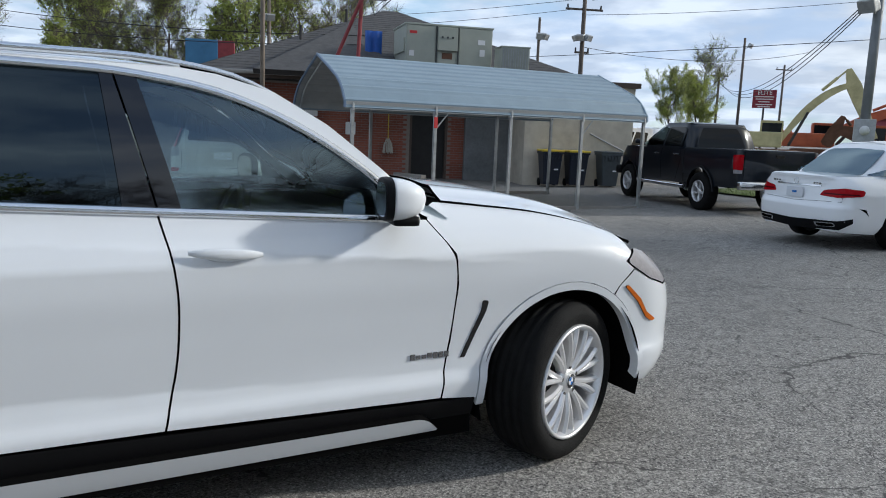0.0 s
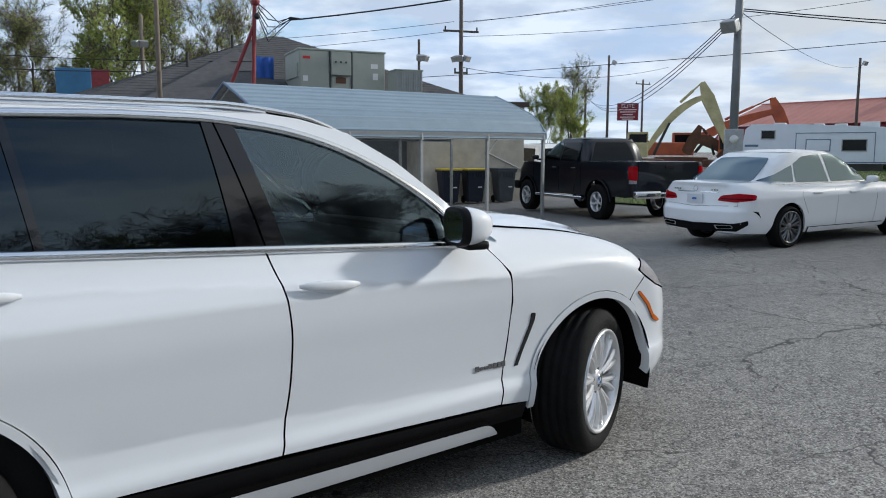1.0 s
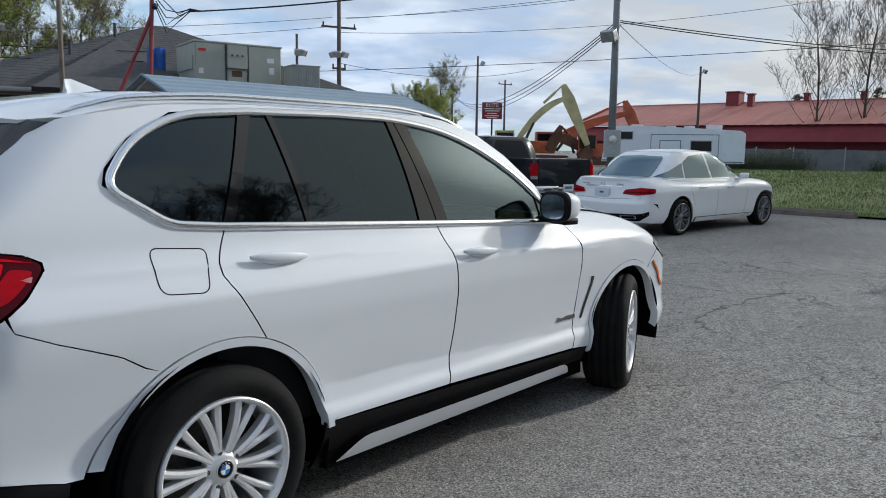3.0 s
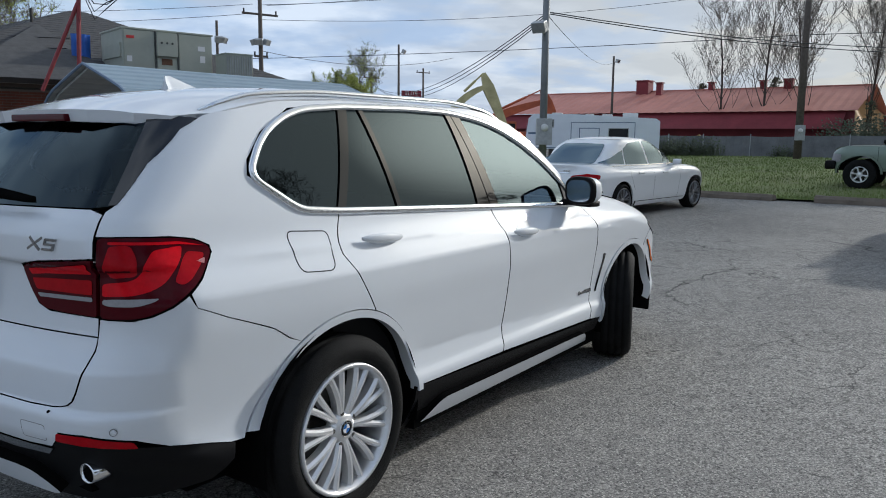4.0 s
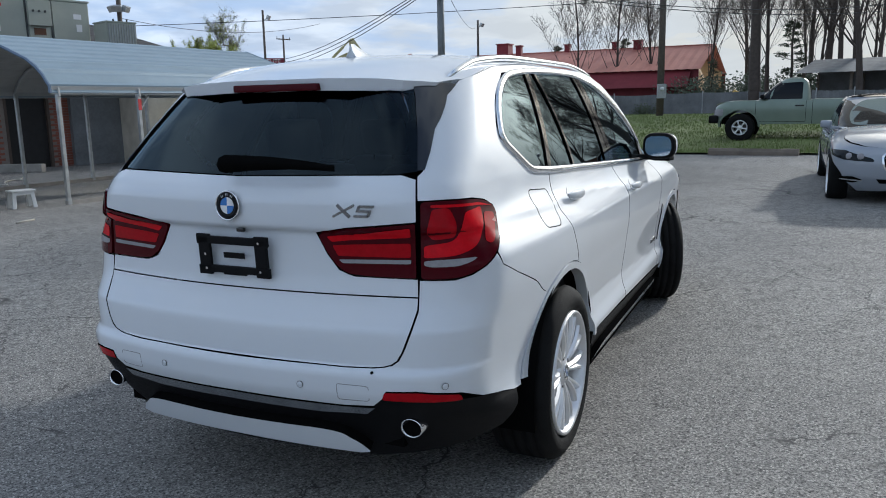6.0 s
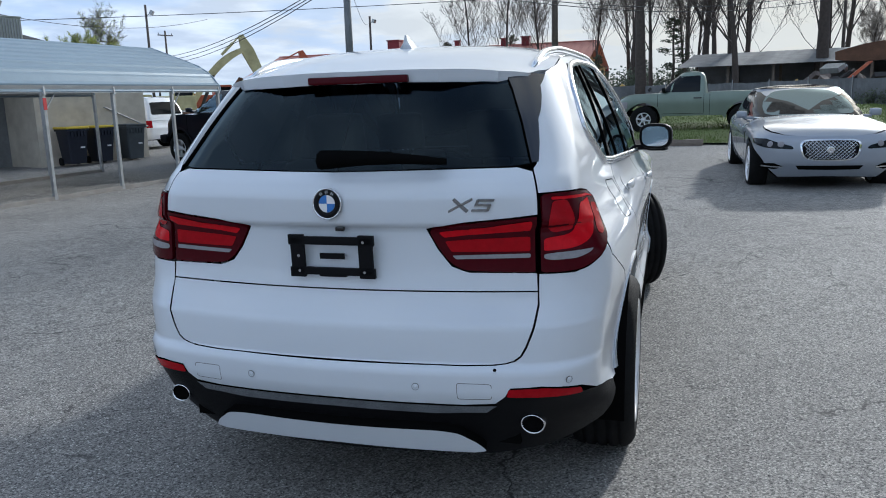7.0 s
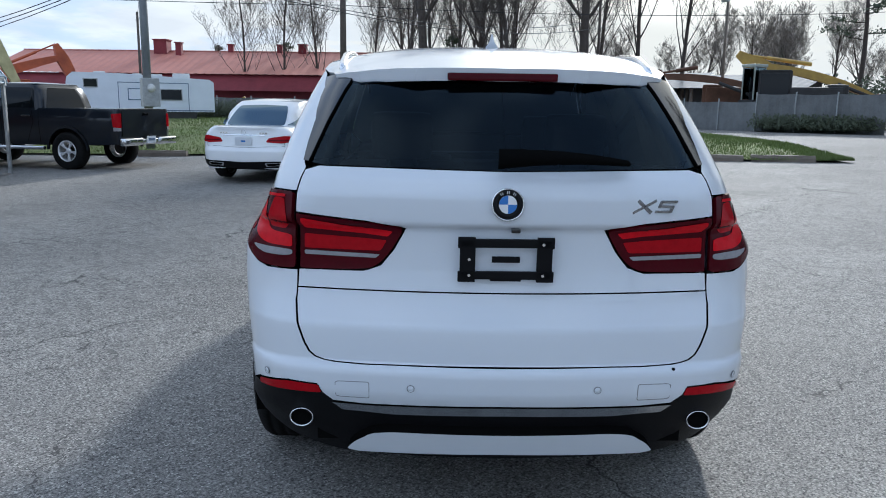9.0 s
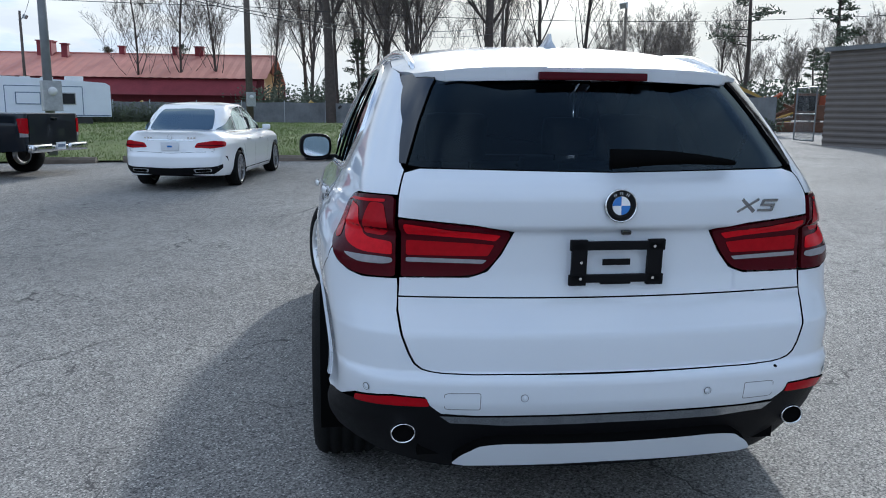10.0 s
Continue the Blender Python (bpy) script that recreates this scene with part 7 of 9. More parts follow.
def rooftop_unit():
    u = thing("hvac_unit", BM @ pose(-6.86, 1.1, 3.02, 0, 0, 4.0), "large grey green rooftop air conditioning unit", "hvac unit")
    w, d, h = 2.68, 1.85, 1.55
    part("casing", boxes((0, 0, 0.0, w, d, h), bevel=0.015), M["hvac"], u)
    part("lid", boxes((-0.03, -0.03, h - 0.02, w + 0.03, d + 0.03, h + 0.03), bevel=0.01), M["hvac"], u)
    for x0, x1, z0, z1 in ((0.03, 0.88, 0.05, h - 0.05), (0.98, 1.52, 0.05, 0.78), (1.64, w - 0.03, 0.05, h - 0.05)):
        part("panel", boxes((x0, -0.025, z0, x1, 0.0, z1), bevel=0.008), M["hvac"], u, "access panel")
    part("control_box", boxes((0.95, -0.12, 0.82, 1.56, 0.0, h - 0.06), bevel=0.012), M["hvac"], u, "control box")
    for x in (1.08, 1.24, 1.40):
        bm = bmesh.new()
        rod(bm, (x, -0.135, 1.20), (x, -0.115, 1.20), 0.032, seg=12)
        part("gauge", bm, M["hvacdark"], u)
    part("rating_plate", boxes((1.10, -0.032, 0.58, 1.42, -0.026, 0.76)), M["rust"], u, "brown rating plate")
    part("sticker", boxes((0.10, -0.031, h - 0.28, 0.32, -0.026, h - 0.20)), M["redsticker"], u, "red sticker")
    for x, z, a, c in ((0.10, 0.62, 0.14, 0.16), (2.22, 1.06, 0.22, 0.14), (2.28, 0.72, 0.16, 0.20), (2.24, 0.12, 0.14, 0.22), (1.28, 0.12, 0.08, 0.14)):
        part("sticker", boxes((x, -0.031, z, x + a, -0.026, z + c)), M["sticker"], u, "white sticker")
    part("side_hood", boxes((-0.04, 0.15, 0.75, 0.0, d - 0.2, 1.15), bevel=0.01), M["hvac"], u, "side access cover")
    for x in (0.93, 1.60):
        part("trim", boxes((x - 0.02, -0.03, 0.03, x + 0.02, 0.0, h - 0.03)), M["hvacdark"], u)
    # small condenser beside it
    c = thing("condenser", BM @ pose(-4.12, 0.35, 3.05, 0, 0, 1.0), "small grey ribbed rooftop condenser", "hvac unit")
    part("casing", boxes((0, 0, 0, 0.86, 0.8, 0.92), bevel=0.02), M["hvac"], c)
    for k in range(11):
        part("fin", boxes((0.04 + k * 0.075, -0.02, 0.05, 0.07 + k * 0.075, 0.0, 0.88)), M["galv"], c)
    part("cap", boxes((-0.02, -0.02, 0.92, 0.88, 0.82, 0.96), bevel=0.01), M["hvac"], c)
    # tarpaulin beside the unit
    t = thing("tarpaulin", BM @ pose(-7.96, 2.3, 3.2), "bright blue tarpaulin hung beside the rooftop unit", "tarpaulin")
    V, Fc = [], []
    for i in range(9):
        for j in range(6):
            V.append((i * 0.065, 0.05 * math.sin(i * 1.7 + j * 0.4), 0.05 + j * 0.235))
    for i in range(8):
        for j in range(5):
            Fc.append((i * 6 + j, i * 6 + j + 6, i * 6 + j + 7, i * 6 + j + 1))
    ob = mesh_ob("sheet", V, Fc, M["tarp"], t, "", True)
    so = ob.modifiers.new("thick", "SOLIDIFY")
    so.thickness = 0.01


rooftop_unit()


def service_mast():
    t = thing("service_mast", pose(-4.55, 21.8, 0), "rusty red steel service mast on the roof, with a raking strut", "mast")
    bm = bmesh.new()
    rod(bm, (0.1, 0, 2.6), (0.22, 0, 5.5), 0.055, seg=10)
    part("mast", bm, M["redsteel"], t)
    bm = bmesh.new()
    rod(bm, (-0.75, -0.1, 2.6), (0.20, 0, 4.9), 0.05, seg=10)
    part("strut", bm, M["redsteel"], t, "raking steel strut")
    bm = bmesh.new()
    bmesh.ops.create_uvsphere(bm, u_segments=12, v_segments=8, radius=0.12, matrix=pose(0.24, 0, 5.5))
    part("weatherhead", bm, M["redsteel"], t, "weatherhead")
    bm = bmesh.new()
    bmesh.ops.create_uvsphere(bm, u_segments=12, v_segments=8, radius=0.09, matrix=pose(0.27, 0, 5.12))
    part("insulator", bm, M["wire"], t)
    V, Fc = [], []
    for k in range(5):
        dz = 0.22 * k
        pts = [(0.3, 0.02 * k, 5.45 - 0.09 * k), (0.55, 0.05, 5.25 - dz * 0.9), (0.85, 0.05, 4.95 - 0.05 * k + 0.1 * (k % 2)), (1.15, 0.1, 5.12 - 0.02 * k), (1.5, 0.15, 5.08)]
        V, Fc = join((V, Fc), tube(pts, 0.014, 5))
    mesh_ob("cable_loops", V, Fc, M["wire"], t, "looped black cables", True)


service_mast()


def wheelie_bin(m, label, body, lid, group):
    t = thing("wheelie_bin", m, label, "bin", group)
    V, Fc = [], []
    n = 5
    for i in range(n):
        z = 0.06 + (0.98 - 0.06) * i / (n - 1)
        k = i / (n - 1)
        hx, hy = 0.22 + 0.07 * k, 0.25 + 0.10 * k
        for a, b in ((-1, -0.9), (-0.9, -1), (0.9, -1), (1, -0.9), (1, 0.9), (0.9, 1), (-0.9, 1), (-1, 0.9)):
            V.append((a * hx, b * hy, z))
    for i in range(n - 1):
        for k in range(8):
            Fc.append((i * 8 + k, i * 8 + (k + 1) % 8, i * 8 + 8 + (k + 1) % 8, i * 8 + 8 + k))
    Fc += [tuple(reversed(range(8))), tuple(range((n - 1) * 8, n * 8))]
    mesh_ob("body", V, Fc, body, t)
    part("rim", boxes((-0.31, -0.37, 0.94, 0.31, 0.37, 1.0), bevel=0.012), body, t)
    bm = bmesh.new()
    box(bm, -0.32, -0.38, 1.0, 0.32, 0.40, 1.06, 0.025)
    part("lid", bm, lid, t, "hinged lid", True)
    for k in range(5):
        part("grip_slot", boxes((-0.2 + k * 0.09, -0.375, 0.80, -0.15 + k * 0.09, -0.33, 0.93)), body, t)
    for s in (-1, 1):
        bm = bmesh.new()
        rod(bm, (s * 0.20, 0.28, 0.11), (s * 0.26, 0.28, 0.11), 0.11, seg=16)
        part("bin_wheel", bm, M["tyre"], t)
    part("label", boxes((0.05, -0.315, 0.48, 0.17, -0.305, 0.52)), M["sticker"], t, "small white label")


for dx, bd, ld, lb in ((-2.75, "binblue", "yellow", "navy wheelie bin with a yellow lid by the block wall"), (-1.95, "binblue", "yellow", "navy wheelie bin with a yellow lid by the block wall"), (-0.95, "bingrey", "bingrey", "dark grey wheelie bin by the block wall")):
    wheelie_bin(BM @ pose(dx, -0.55, 0.0, 0, 0, -4), lb, M[bd], M[ld], "wheelie bins")


def stool(m):
    t = thing("step_stool", m, "small white plastic step stool on the asphalt", "stool")
    part("top", boxes((-0.19, -0.13, 0.27, 0.19, 0.13, 0.30), bevel=0.012), M["plasticwhite"], t)
    for a in (-1, 1):
        for b in (-1, 1):
            bm = bmesh.new()
            box(bm, -0.03, -0.025, 0, 0.03, 0.025, 0.275, 0.008, pose(a * 0.165, b * 0.105, 0, b * 5, -a * 6, 0))
            part("leg", bm, M["plasticwhite"], t)
    part("skirt", boxes((-0.17, -0.115, 0.22, 0.17, -0.10, 0.275), (-0.17, 0.10, 0.22, 0.17, 0.115, 0.275)), M["plasticwhite"], t)


stool(pose(-3.48, 14.21, -0.04, 0, 0, 20))


# ---- lawn with its edging ----
def lawn_z(x, y):
    return gz(x, y) + 0.05 + 0.16 * min(1, max(0, (x - 12.2 + (y - 12) * 0.32) / 4.0))


def lawn():
    # edge of the lot, from the trailer end towards the yard gate
    edge = [(5.2, 23.0), (7.2, 19.4), (10.0, 15.6), (11.0, 13.3), (12.3, 10.9), (13.6, 7.4), (14.9, 4.3), (15.3, 3.6)]
    far = [(26.0, 44.0), (29.0, 40.0), (32.0, 36.5), (34.5, 31.0), (35.0, 24.0), (33.0, 16.0), (24.5, 10.2), (19.0, 6.0)]
    n, k = 64, 26
    e = [np.interp(np.linspace(0, 1, n), np.linspace(0, 1, len(edge)), [p[q] for p in edge]) for q in (0, 1)]
    f = [np.interp(np.linspace(0, 1, n), np.linspace(0, 1, len(far)), [p[q] for p in far]) for q in (0, 1)]
    V, Fc = [], []
    for i in range(n):
        for j in range(k):
            t = (j / (k - 1)) ** 1.3
            x, y = e[0][i] + (f[0][i] - e[0][i]) * t, e[1][i] + (f[1][i] - e[1][i]) * t
            wob = 0.03 * noise.noise(Vector((x * 0.6, y * 0.6, 0)))
            V.append((x, y, lawn_z(x, y) + wob * min(1, j)))
    for i in range(n - 1):
        for j in range(k - 1):
            Fc.append((i * k + j, i * k + j + 1, (i + 1) * k + j + 1, (i + 1) * k + j)[::-1])
    tagged(mesh_ob("lawn", V, Fc, M["lawn"], smooth=True), "mown green lawn at the edge of the lot", "lawn", kind="structure")
    # blades, denser towards the lot
    rnd = random.Random(11)
    Vg, Fg = [], []
    for q in range(60000):
        s, t = rnd.random(), rnd.random() ** 1.7
        i = s * (n - 1)
        i0 = int(i)
        u = i - i0
        i1 = min(i0 + 1, n - 1)
        ex, ey = e[0][i0] * (1 - u) + e[0][i1] * u, e[1][i0] * (1 - u) + e[1][i1] * u
        fx, fy = f[0][i0] * (1 - u) + f[0][i1] * u, f[1][i0] * (1 - u) + f[1][i1] * u
        x, y = ex + (fx - ex) * t, ey + (fy - ey) * t
        z = lawn_z(x, y)
        h = rnd.uniform(0.03, 0.085) * (1.5 if rnd.random() < 0.04 else 1)
        a = rnd.random() * 6.28
        w = rnd.uniform(0.006, 0.014) * (1 + 1.5 * t)
        lx, ly = rnd.uniform(-0.03, 0.03), rnd.uniform(-0.03, 0.03)
        o = len(Vg)
        Vg += [(x - w * math.cos(a), y - w * math.sin(a), z - 0.01), (x + w * math.cos(a), y + w * math.sin(a), z - 0.01), (x + lx, y + ly, z + h)]
        Fg.append((o, o + 1, o + 2))
    tagged(mesh_ob("grass", Vg, Fg, M["grass"]), "short uneven grass blades", "grass", kind="stuff")


lawn()


def parking_stop(a, b):
    d = Vector((b[0] - a[0], b[1] - a[1]))
    L = d.length
    cx, cy = (a[0] + b[0]) / 2, (a[1] + b[1]) / 2
    t = thing("parking_stop", pose(cx, cy, gz(cx, cy) - 0.01, 0, 0, math.degrees(math.atan2(d.y, d.x))), "weathered concrete parking stop along the lawn", "parking stop", "parking stops")
    rnd = random.Random(int(cx * 100))
    V, Fc = [], []
    n = 9
    for i in range(n):
        x = -L / 2 + L * i / (n - 1)
        j = lambda: rnd.uniform(-0.008, 0.008)
        V += [(x, -0.11, 0), (x, -0.10 + j(), 0.10 + j()), (x, -0.06, 0.165 + j()), (x, 0.06, 0.165 + j()), (x, 0.10 + j(), 0.10), (x, 0.11, 0)]
    for i in range(n - 1):
        for k in range(5):
            Fc.append((i * 6 + k, i * 6 + 6 + k, i * 6 + 7 + k, i * 6 + k + 1)[::-1])
    Fc += [(0, 1, 2, 3, 4, 5), tuple(reversed(range((n - 1) * 6, n * 6)))]
    mesh_ob("block", V, Fc, M["timber"], t)


for a, b in (((7.05, 19.4), (7.8, 18.4)), ((8.2, 17.9), (9.3, 16.6)), ((9.7, 15.9), (10.75, 13.55)), ((11.15, 12.75), (12.1, 11.0)), ((12.5, 10.3), (13.3, 8.6)), ((13.75, 7.2), (14.3, 5.9)), ((14.45, 5.75), (14.95, 4.4))):
    parking_stop(a, b)


def yard_bits():
    """Small things on the ground by the carport."""
    j = thing("bucket", pose(-4.21, 15.4, gz(-4.2, 15.4)), "white plastic bucket standing on the asphalt", "bucket")
    mesh_ob("pail", *lathe([(0.0, 0.0), (0.12, 0.0), (0.145, 0.28), (0.155, 0.285), (0.155, 0.30), (0.138, 0.30), (0.118, 0.02), (0.0, 0.02)], 24, "z", False), M["plasticwhite"], j, "", True)
    h = thing("garden_hose", pose(0, 0, 0), "pale garden hose lying in loops on the ground", "hose")
    pts = []
    for i in range(60):
        t = i / 59
        x, y = -4.35 + 1.25 * t, 18.5 + 2.6 * t ** 2 + 0.45 * math.sin(t * 19)
        pts.append((x + 0.10 * math.cos(t * 23), y, gz(x, y) + 0.016))
    mesh_ob("hose", *tube(pts, 0.016, 6), M["ropemop"], h, "", True)
    s = thing("stick", pose(0, 0, 0), "pale broken stick on the asphalt", "stick")
    mesh_ob("shaft", *tube([(-3.64, 12.06, gz(-3.6, 12) + 0.014), (-3.52, 12.21, gz(-3.5, 12.2) + 0.015), (-3.40, 12.33, gz(-3.4, 12.3) + 0.013)], [0.014, 0.013, 0.011], 7), M["ropemop"], s, "", True)
    k = thing("parking_block", pose(-3.1, 23.1, gz(-3, 23), 0, 0, -37), "low concrete edging block along the brick wall", "concrete block")
    part("edging", boxes((-0.6, -0.1, 0, 0.6, 0.1, 0.22), bevel=0.03), M["kerbstone"], k)


yard_bits()

# ---- red building, trailer, fence, shed ----
def frame_from(a, b, z):
    d = Vector((b[0] - a[0], b[1] - a[1]))
    return pose(a[0], a[1], z, 0, 0, math.degrees(math.atan2(d.y, d.x))), d.length


def red_building():
    m, L = frame_from((44.2, 93.6), (65.7, 59.2), 0.7)
    b = thing("warehouse", m, "long red metal roofed warehouse with dark red walls", "building")
    hw, zr, ze = 9.0, 6.6, 3.75
    part("wall", boxes((-0.0, -hw + 0.5, -1.0, L - 0.3, -hw + 0.8, ze), (0.0, hw - 0.8, -1, L, hw - 0.5, ze)), M["redwall"], b, "dark red front wall")
    V = [(L - 0.3, -hw + 0.5, -1), (L - 0.3, hw - 0.5, -1), (L - 0.3, hw - 0.5, ze), (L - 2.6, 0, zr - 0.2), (L - 0.3, -hw + 0.5, ze)]
    mesh_ob("gable_wall", V + [(x - 0.3, y, z) for x, y, z in V], [(0, 1, 2, 3, 4), (9, 8, 7, 6, 5)], M["tanwall"], b, "tan end wall")
    part("gable_wall", boxes((-0.1, -hw + 0.5, -1, 0.2, hw - 0.5, ze)), M["redwall"], b)
    for s in (-1, 1):
        V, Fc = [], []
        n = 90
        for i in range(n + 1):
            x = -0.6 + (L + 0.6) * i / n
            rib = 0.05 if i % 2 else 0.0
            V += [(x, s * 0.05, zr + rib), (x, s * hw, ze + rib)]
        for i in range(n):
            Fc.append((2 * i, 2 * i + 1, 2 * i + 3, 2 * i + 2) if s < 0 else (2 * i, 2 * i + 2, 2 * i + 3, 2 * i + 1))
        mesh_ob("roof_slope", V, Fc, M["redroof"], b, "faded red ribbed roof")
    part("ridge_cap", boxes((-0.6, -0.25, zr - 0.02, L, 0.25, zr + 0.10)), M["redroof"], b)
    # lower awning strip along the front
    V = [(0, -hw + 0.4, ze - 0.1), (L - 1, -hw + 0.4, ze - 0.1), (L - 1, -hw - 1.4, ze - 1.7), (0, -hw - 1.4, ze - 1.7)]
    mesh_ob("awning", V, [(0, 1, 2, 3)], M["redwall"], b, "dark red sheet awning")
    for x, w, h, y in ((16.0, 0.75, 1.15, -0.6), (18.3, 0.32, 0.8, -1.6), (23.8, 0.3, 0.75, 0.0), (29.5, 0.3, 0.75, 0.0), (32.2, 0.45, 0.8, -0.2)):
        c = new("roof_vent")
        c.parent = b
        part("vent_housing", boxes((x - w, y - w, zr - 0.7, x + w, y + w, zr + h), bevel=0.03), M["redwall"], c, "red roof vent")
        part("vent_cap", boxes((x - w - 0.1, y - w - 0.1, zr + h, x + w + 0.1, y + w + 0.1, zr + h + 0.12)), M["redwall"], c)


red_building()


def camper():
    m, L = frame_from((18.3, 42.4), (25.0, 38.1), 0.32)
    t = thing("camper_trailer", m, "white camper trailer with blue stripes and roof vents", "trailer")
    V = [(0.0, 0.62), (0.25, 2.45), (0.55, 2.72), (3.0, 2.70), (L - 0.25, 2.46), (L, 2.30), (L, 0.62)]
    n = len(V)
    W = 2.4
    verts = [(x, 0, z) for x, z in V] + [(x, W, z) for x, z in V]
    faces = [tuple(range(n)), tuple(reversed(range(n, 2 * n)))] + [(i, i + n, (i + 1) % n + n, (i + 1) % n) for i in range(n)]
    mesh_ob("shell", verts, faces, M["trailer"], t, "white ribbed aluminium skin")
    for k in range(10):
        z = 0.80 + k * 0.15
        part("rib", boxes((0.10, -0.006, z, L - 0.02, 0.0, z + 0.012), (L, 0.05, z, L + 0.006, W - 0.05, z + 0.012)), M["trailer"], t)
    for x0, x1, z0, z1 in ((1.10, 1.75, 1.95, 2.35), (3.35, 4.45, 1.30, 1.85), (5.05, 6.15, 1.30, 1.85)):
        if x1 < L:
            w = new("window")
            w.parent = t
            part("frame", boxes((x0 - 0.05, -0.03, z0 - 0.05, x1 + 0.05, 0.0, z1 + 0.05), bevel=0.01), M["stripe"] if x0 in (3.35,) else M["galv"], w)
            part("pane", boxes((x0, -0.04, z0, x1, -0.03, z1)), M["trailer"] if x0 == 3.35 else M["window"], w)
    w = new("window")
    w.parent = t
    part("pane", boxes((L, 0.7, 1.4, L + 0.02, 1.6, 1.95)), M["window"], w)
    for r in ((2.80, 2.20, 6.55, 2.24), (2.80, 0.70, 2.84, 2.22), (6.52, 0.70, 6.56, 2.22), (0.05, 0.66, 7.9, 0.72)):
        if r[0] < L:
            part("stripe", boxes((r[0], -0.012, r[1], min(r[2], L), -0.002, r[3])), M["stripe"], t, "slate blue stripe")
    for x, w_, h in ((1.6, 0.6, 0.14), (3.6, 0.5, 0.14), (4.6, 0.6, 0.16), (5.8, 0.9, 0.28)):
        z = 2.72 - 0.035 * x
        part("roof_vent", boxes((x, 0.6, z - 0.05, x + w_, 1.4, z + h), bevel=0.04), M["plasticwhite"], t)
    part("bar", boxes((0.25, -0.010, 1.50, 0.95, -0.002, 1.62)), M["stripe"], t, "illegible lettering bar")
    part("skirt", boxes((1.5, 0.05, -0.05, L - 1, W, 0.62)), M["darkiron"], t, "dark underside")
    bm = bmesh.new()
    for x in (4.2, 5.1):
        rod(bm, (x, 0.05, 0.28), (x, 0.25, 0.28), 0.33, seg=16)
    part("wheel_pair", bm, M["tyre"], t)
    bm = bmesh.new()
    for x in (L - 0.2, L - 0.05):
        rod(bm, (x, 0.08, 0.7), (x, 0.08, 2.2), 0.02, seg=6)
    for k in range(5):
        rod(bm, (L - 0.2, 0.08, 0.9 + k * 0.28), (L - 0.05, 0.08, 0.9 + k * 0.28), 0.015, seg=6)
    part("ladder", bm, M["galv"], t, "thin ladder")


camper()


def fence_run(name, pts, h, label, posts=2.4, sag=0.04):
    f = thing(name, pose(0, 0, 0), label, "fence", "yard fences")
    rnd = random.Random(len(pts) + int(h * 10))
    for a, b in zip(pts, pts[1:]):
        L = math.hypot(b[0] - a[0], b[1] - a[1])
        n = max(1, round(L / posts))
        for i in range(n):
            p, q = [a[k] + (b[k] - a[k]) * i / n for k in (0, 1)], [a[k] + (b[k] - a[k]) * (i + 1) / n for k in (0, 1)]
            V, Fc = [], []
            kx = 13
            ang = math.atan2(q[1] - p[1], q[0] - p[0])
            nx, ny = -math.sin(ang), math.cos(ang)
            dz = rnd.uniform(-0.05, 0.05)
            for j in range(kx):
                t = j / (kx - 1)
                x, y = p[0] + (q[0] - p[0]) * t, p[1] + (q[1] - p[1]) * t
                z = gz(x, y)
                o = 0.025 if j % 2 else -0.005
                for dzz, th in ((-0.2, 0), (h + dz - sag * math.sin(math.pi * t), 0), (h + dz - sag * math.sin(math.pi * t), 0.03), (-0.2, 0.03)):
                    V.append((x + nx * (o + th), y + ny * (o + th), z + dzz))
            for j in range(kx - 1):
                for s in range(3):
                    Fc.append((j * 4 + s, j * 4 + s + 1, j * 4 + 5 + s, j * 4 + 4 + s))
            mesh_ob("panel", V, Fc, M["fence"], f)
            bm = bmesh.new()
            z = gz(*p)
            rod(bm, (p[0] - nx * 0.05, p[1] - ny * 0.05, z - 0.2), (p[0] - nx * 0.05, p[1] - ny * 0.05, z + h + 0.12), 0.035, seg=6)
            part("fence_post", bm, M["galv"], f)
    return f


fence_run("fence", [(25.8, 45.6), (30.4, 41.0), (34.6, 37.2), (38.2, 33.0), (38.8, 24.0), (36.5, 16.0), (34.6, 10.2)], 1.45, "weathered grey corrugated yard fence")
fence_run("fence", [(34.6, 10.2), (34.2, 6.6), (33.6, 4.6)], 1.75, "grey screened yard fence with dark stains")


def shed():
    # ribbed metal building on the far side of the gate
    c, n = (24.3, 2.42), (22.2, -0.35)
    m, L = frame_from(c, (c[0] + (n[0] - c[0]) * 4, c[1] + (n[1] - c[1]) * 4), gz(*c) - 0.05)
    t = thing("shed", m, "taupe ribbed metal shed beside the yard gate", "building")
    W, H = 10.0, 3.2
    for face in ("front", "end"):
        V, Fc = [], []
        k = 64
        for i in range(k):
            z = H * i / (k - 1)
            o = 0.03 if (i % 4) in (0, 1) else 0.0
            if face == "front":
                V += [(0, -o, z), (L, -o, z)]
            else:
                V += [(-o, 0, z), (-o, W, z)]
        for i in range(k - 1):
            q = (2 * i, 2 * i + 1, 2 * i + 3, 2 * i + 2)
            Fc.append(q if face == "front" else q[::-1])
        mesh_ob("wall", V, Fc, M["shed"], t, "horizontal ribbed sheet wall")
    part("wall", boxes((L, 0, 0, L + 0.1, W, H), (0, W, 0, L, W + 0.1, H)), M["shed"], t)
    part("roof", boxes((-0.12, -0.15, H, L + 0.1, W + 0.1, H + 0.14)), M["fence"], t, "flat grey roof edge")


shed()


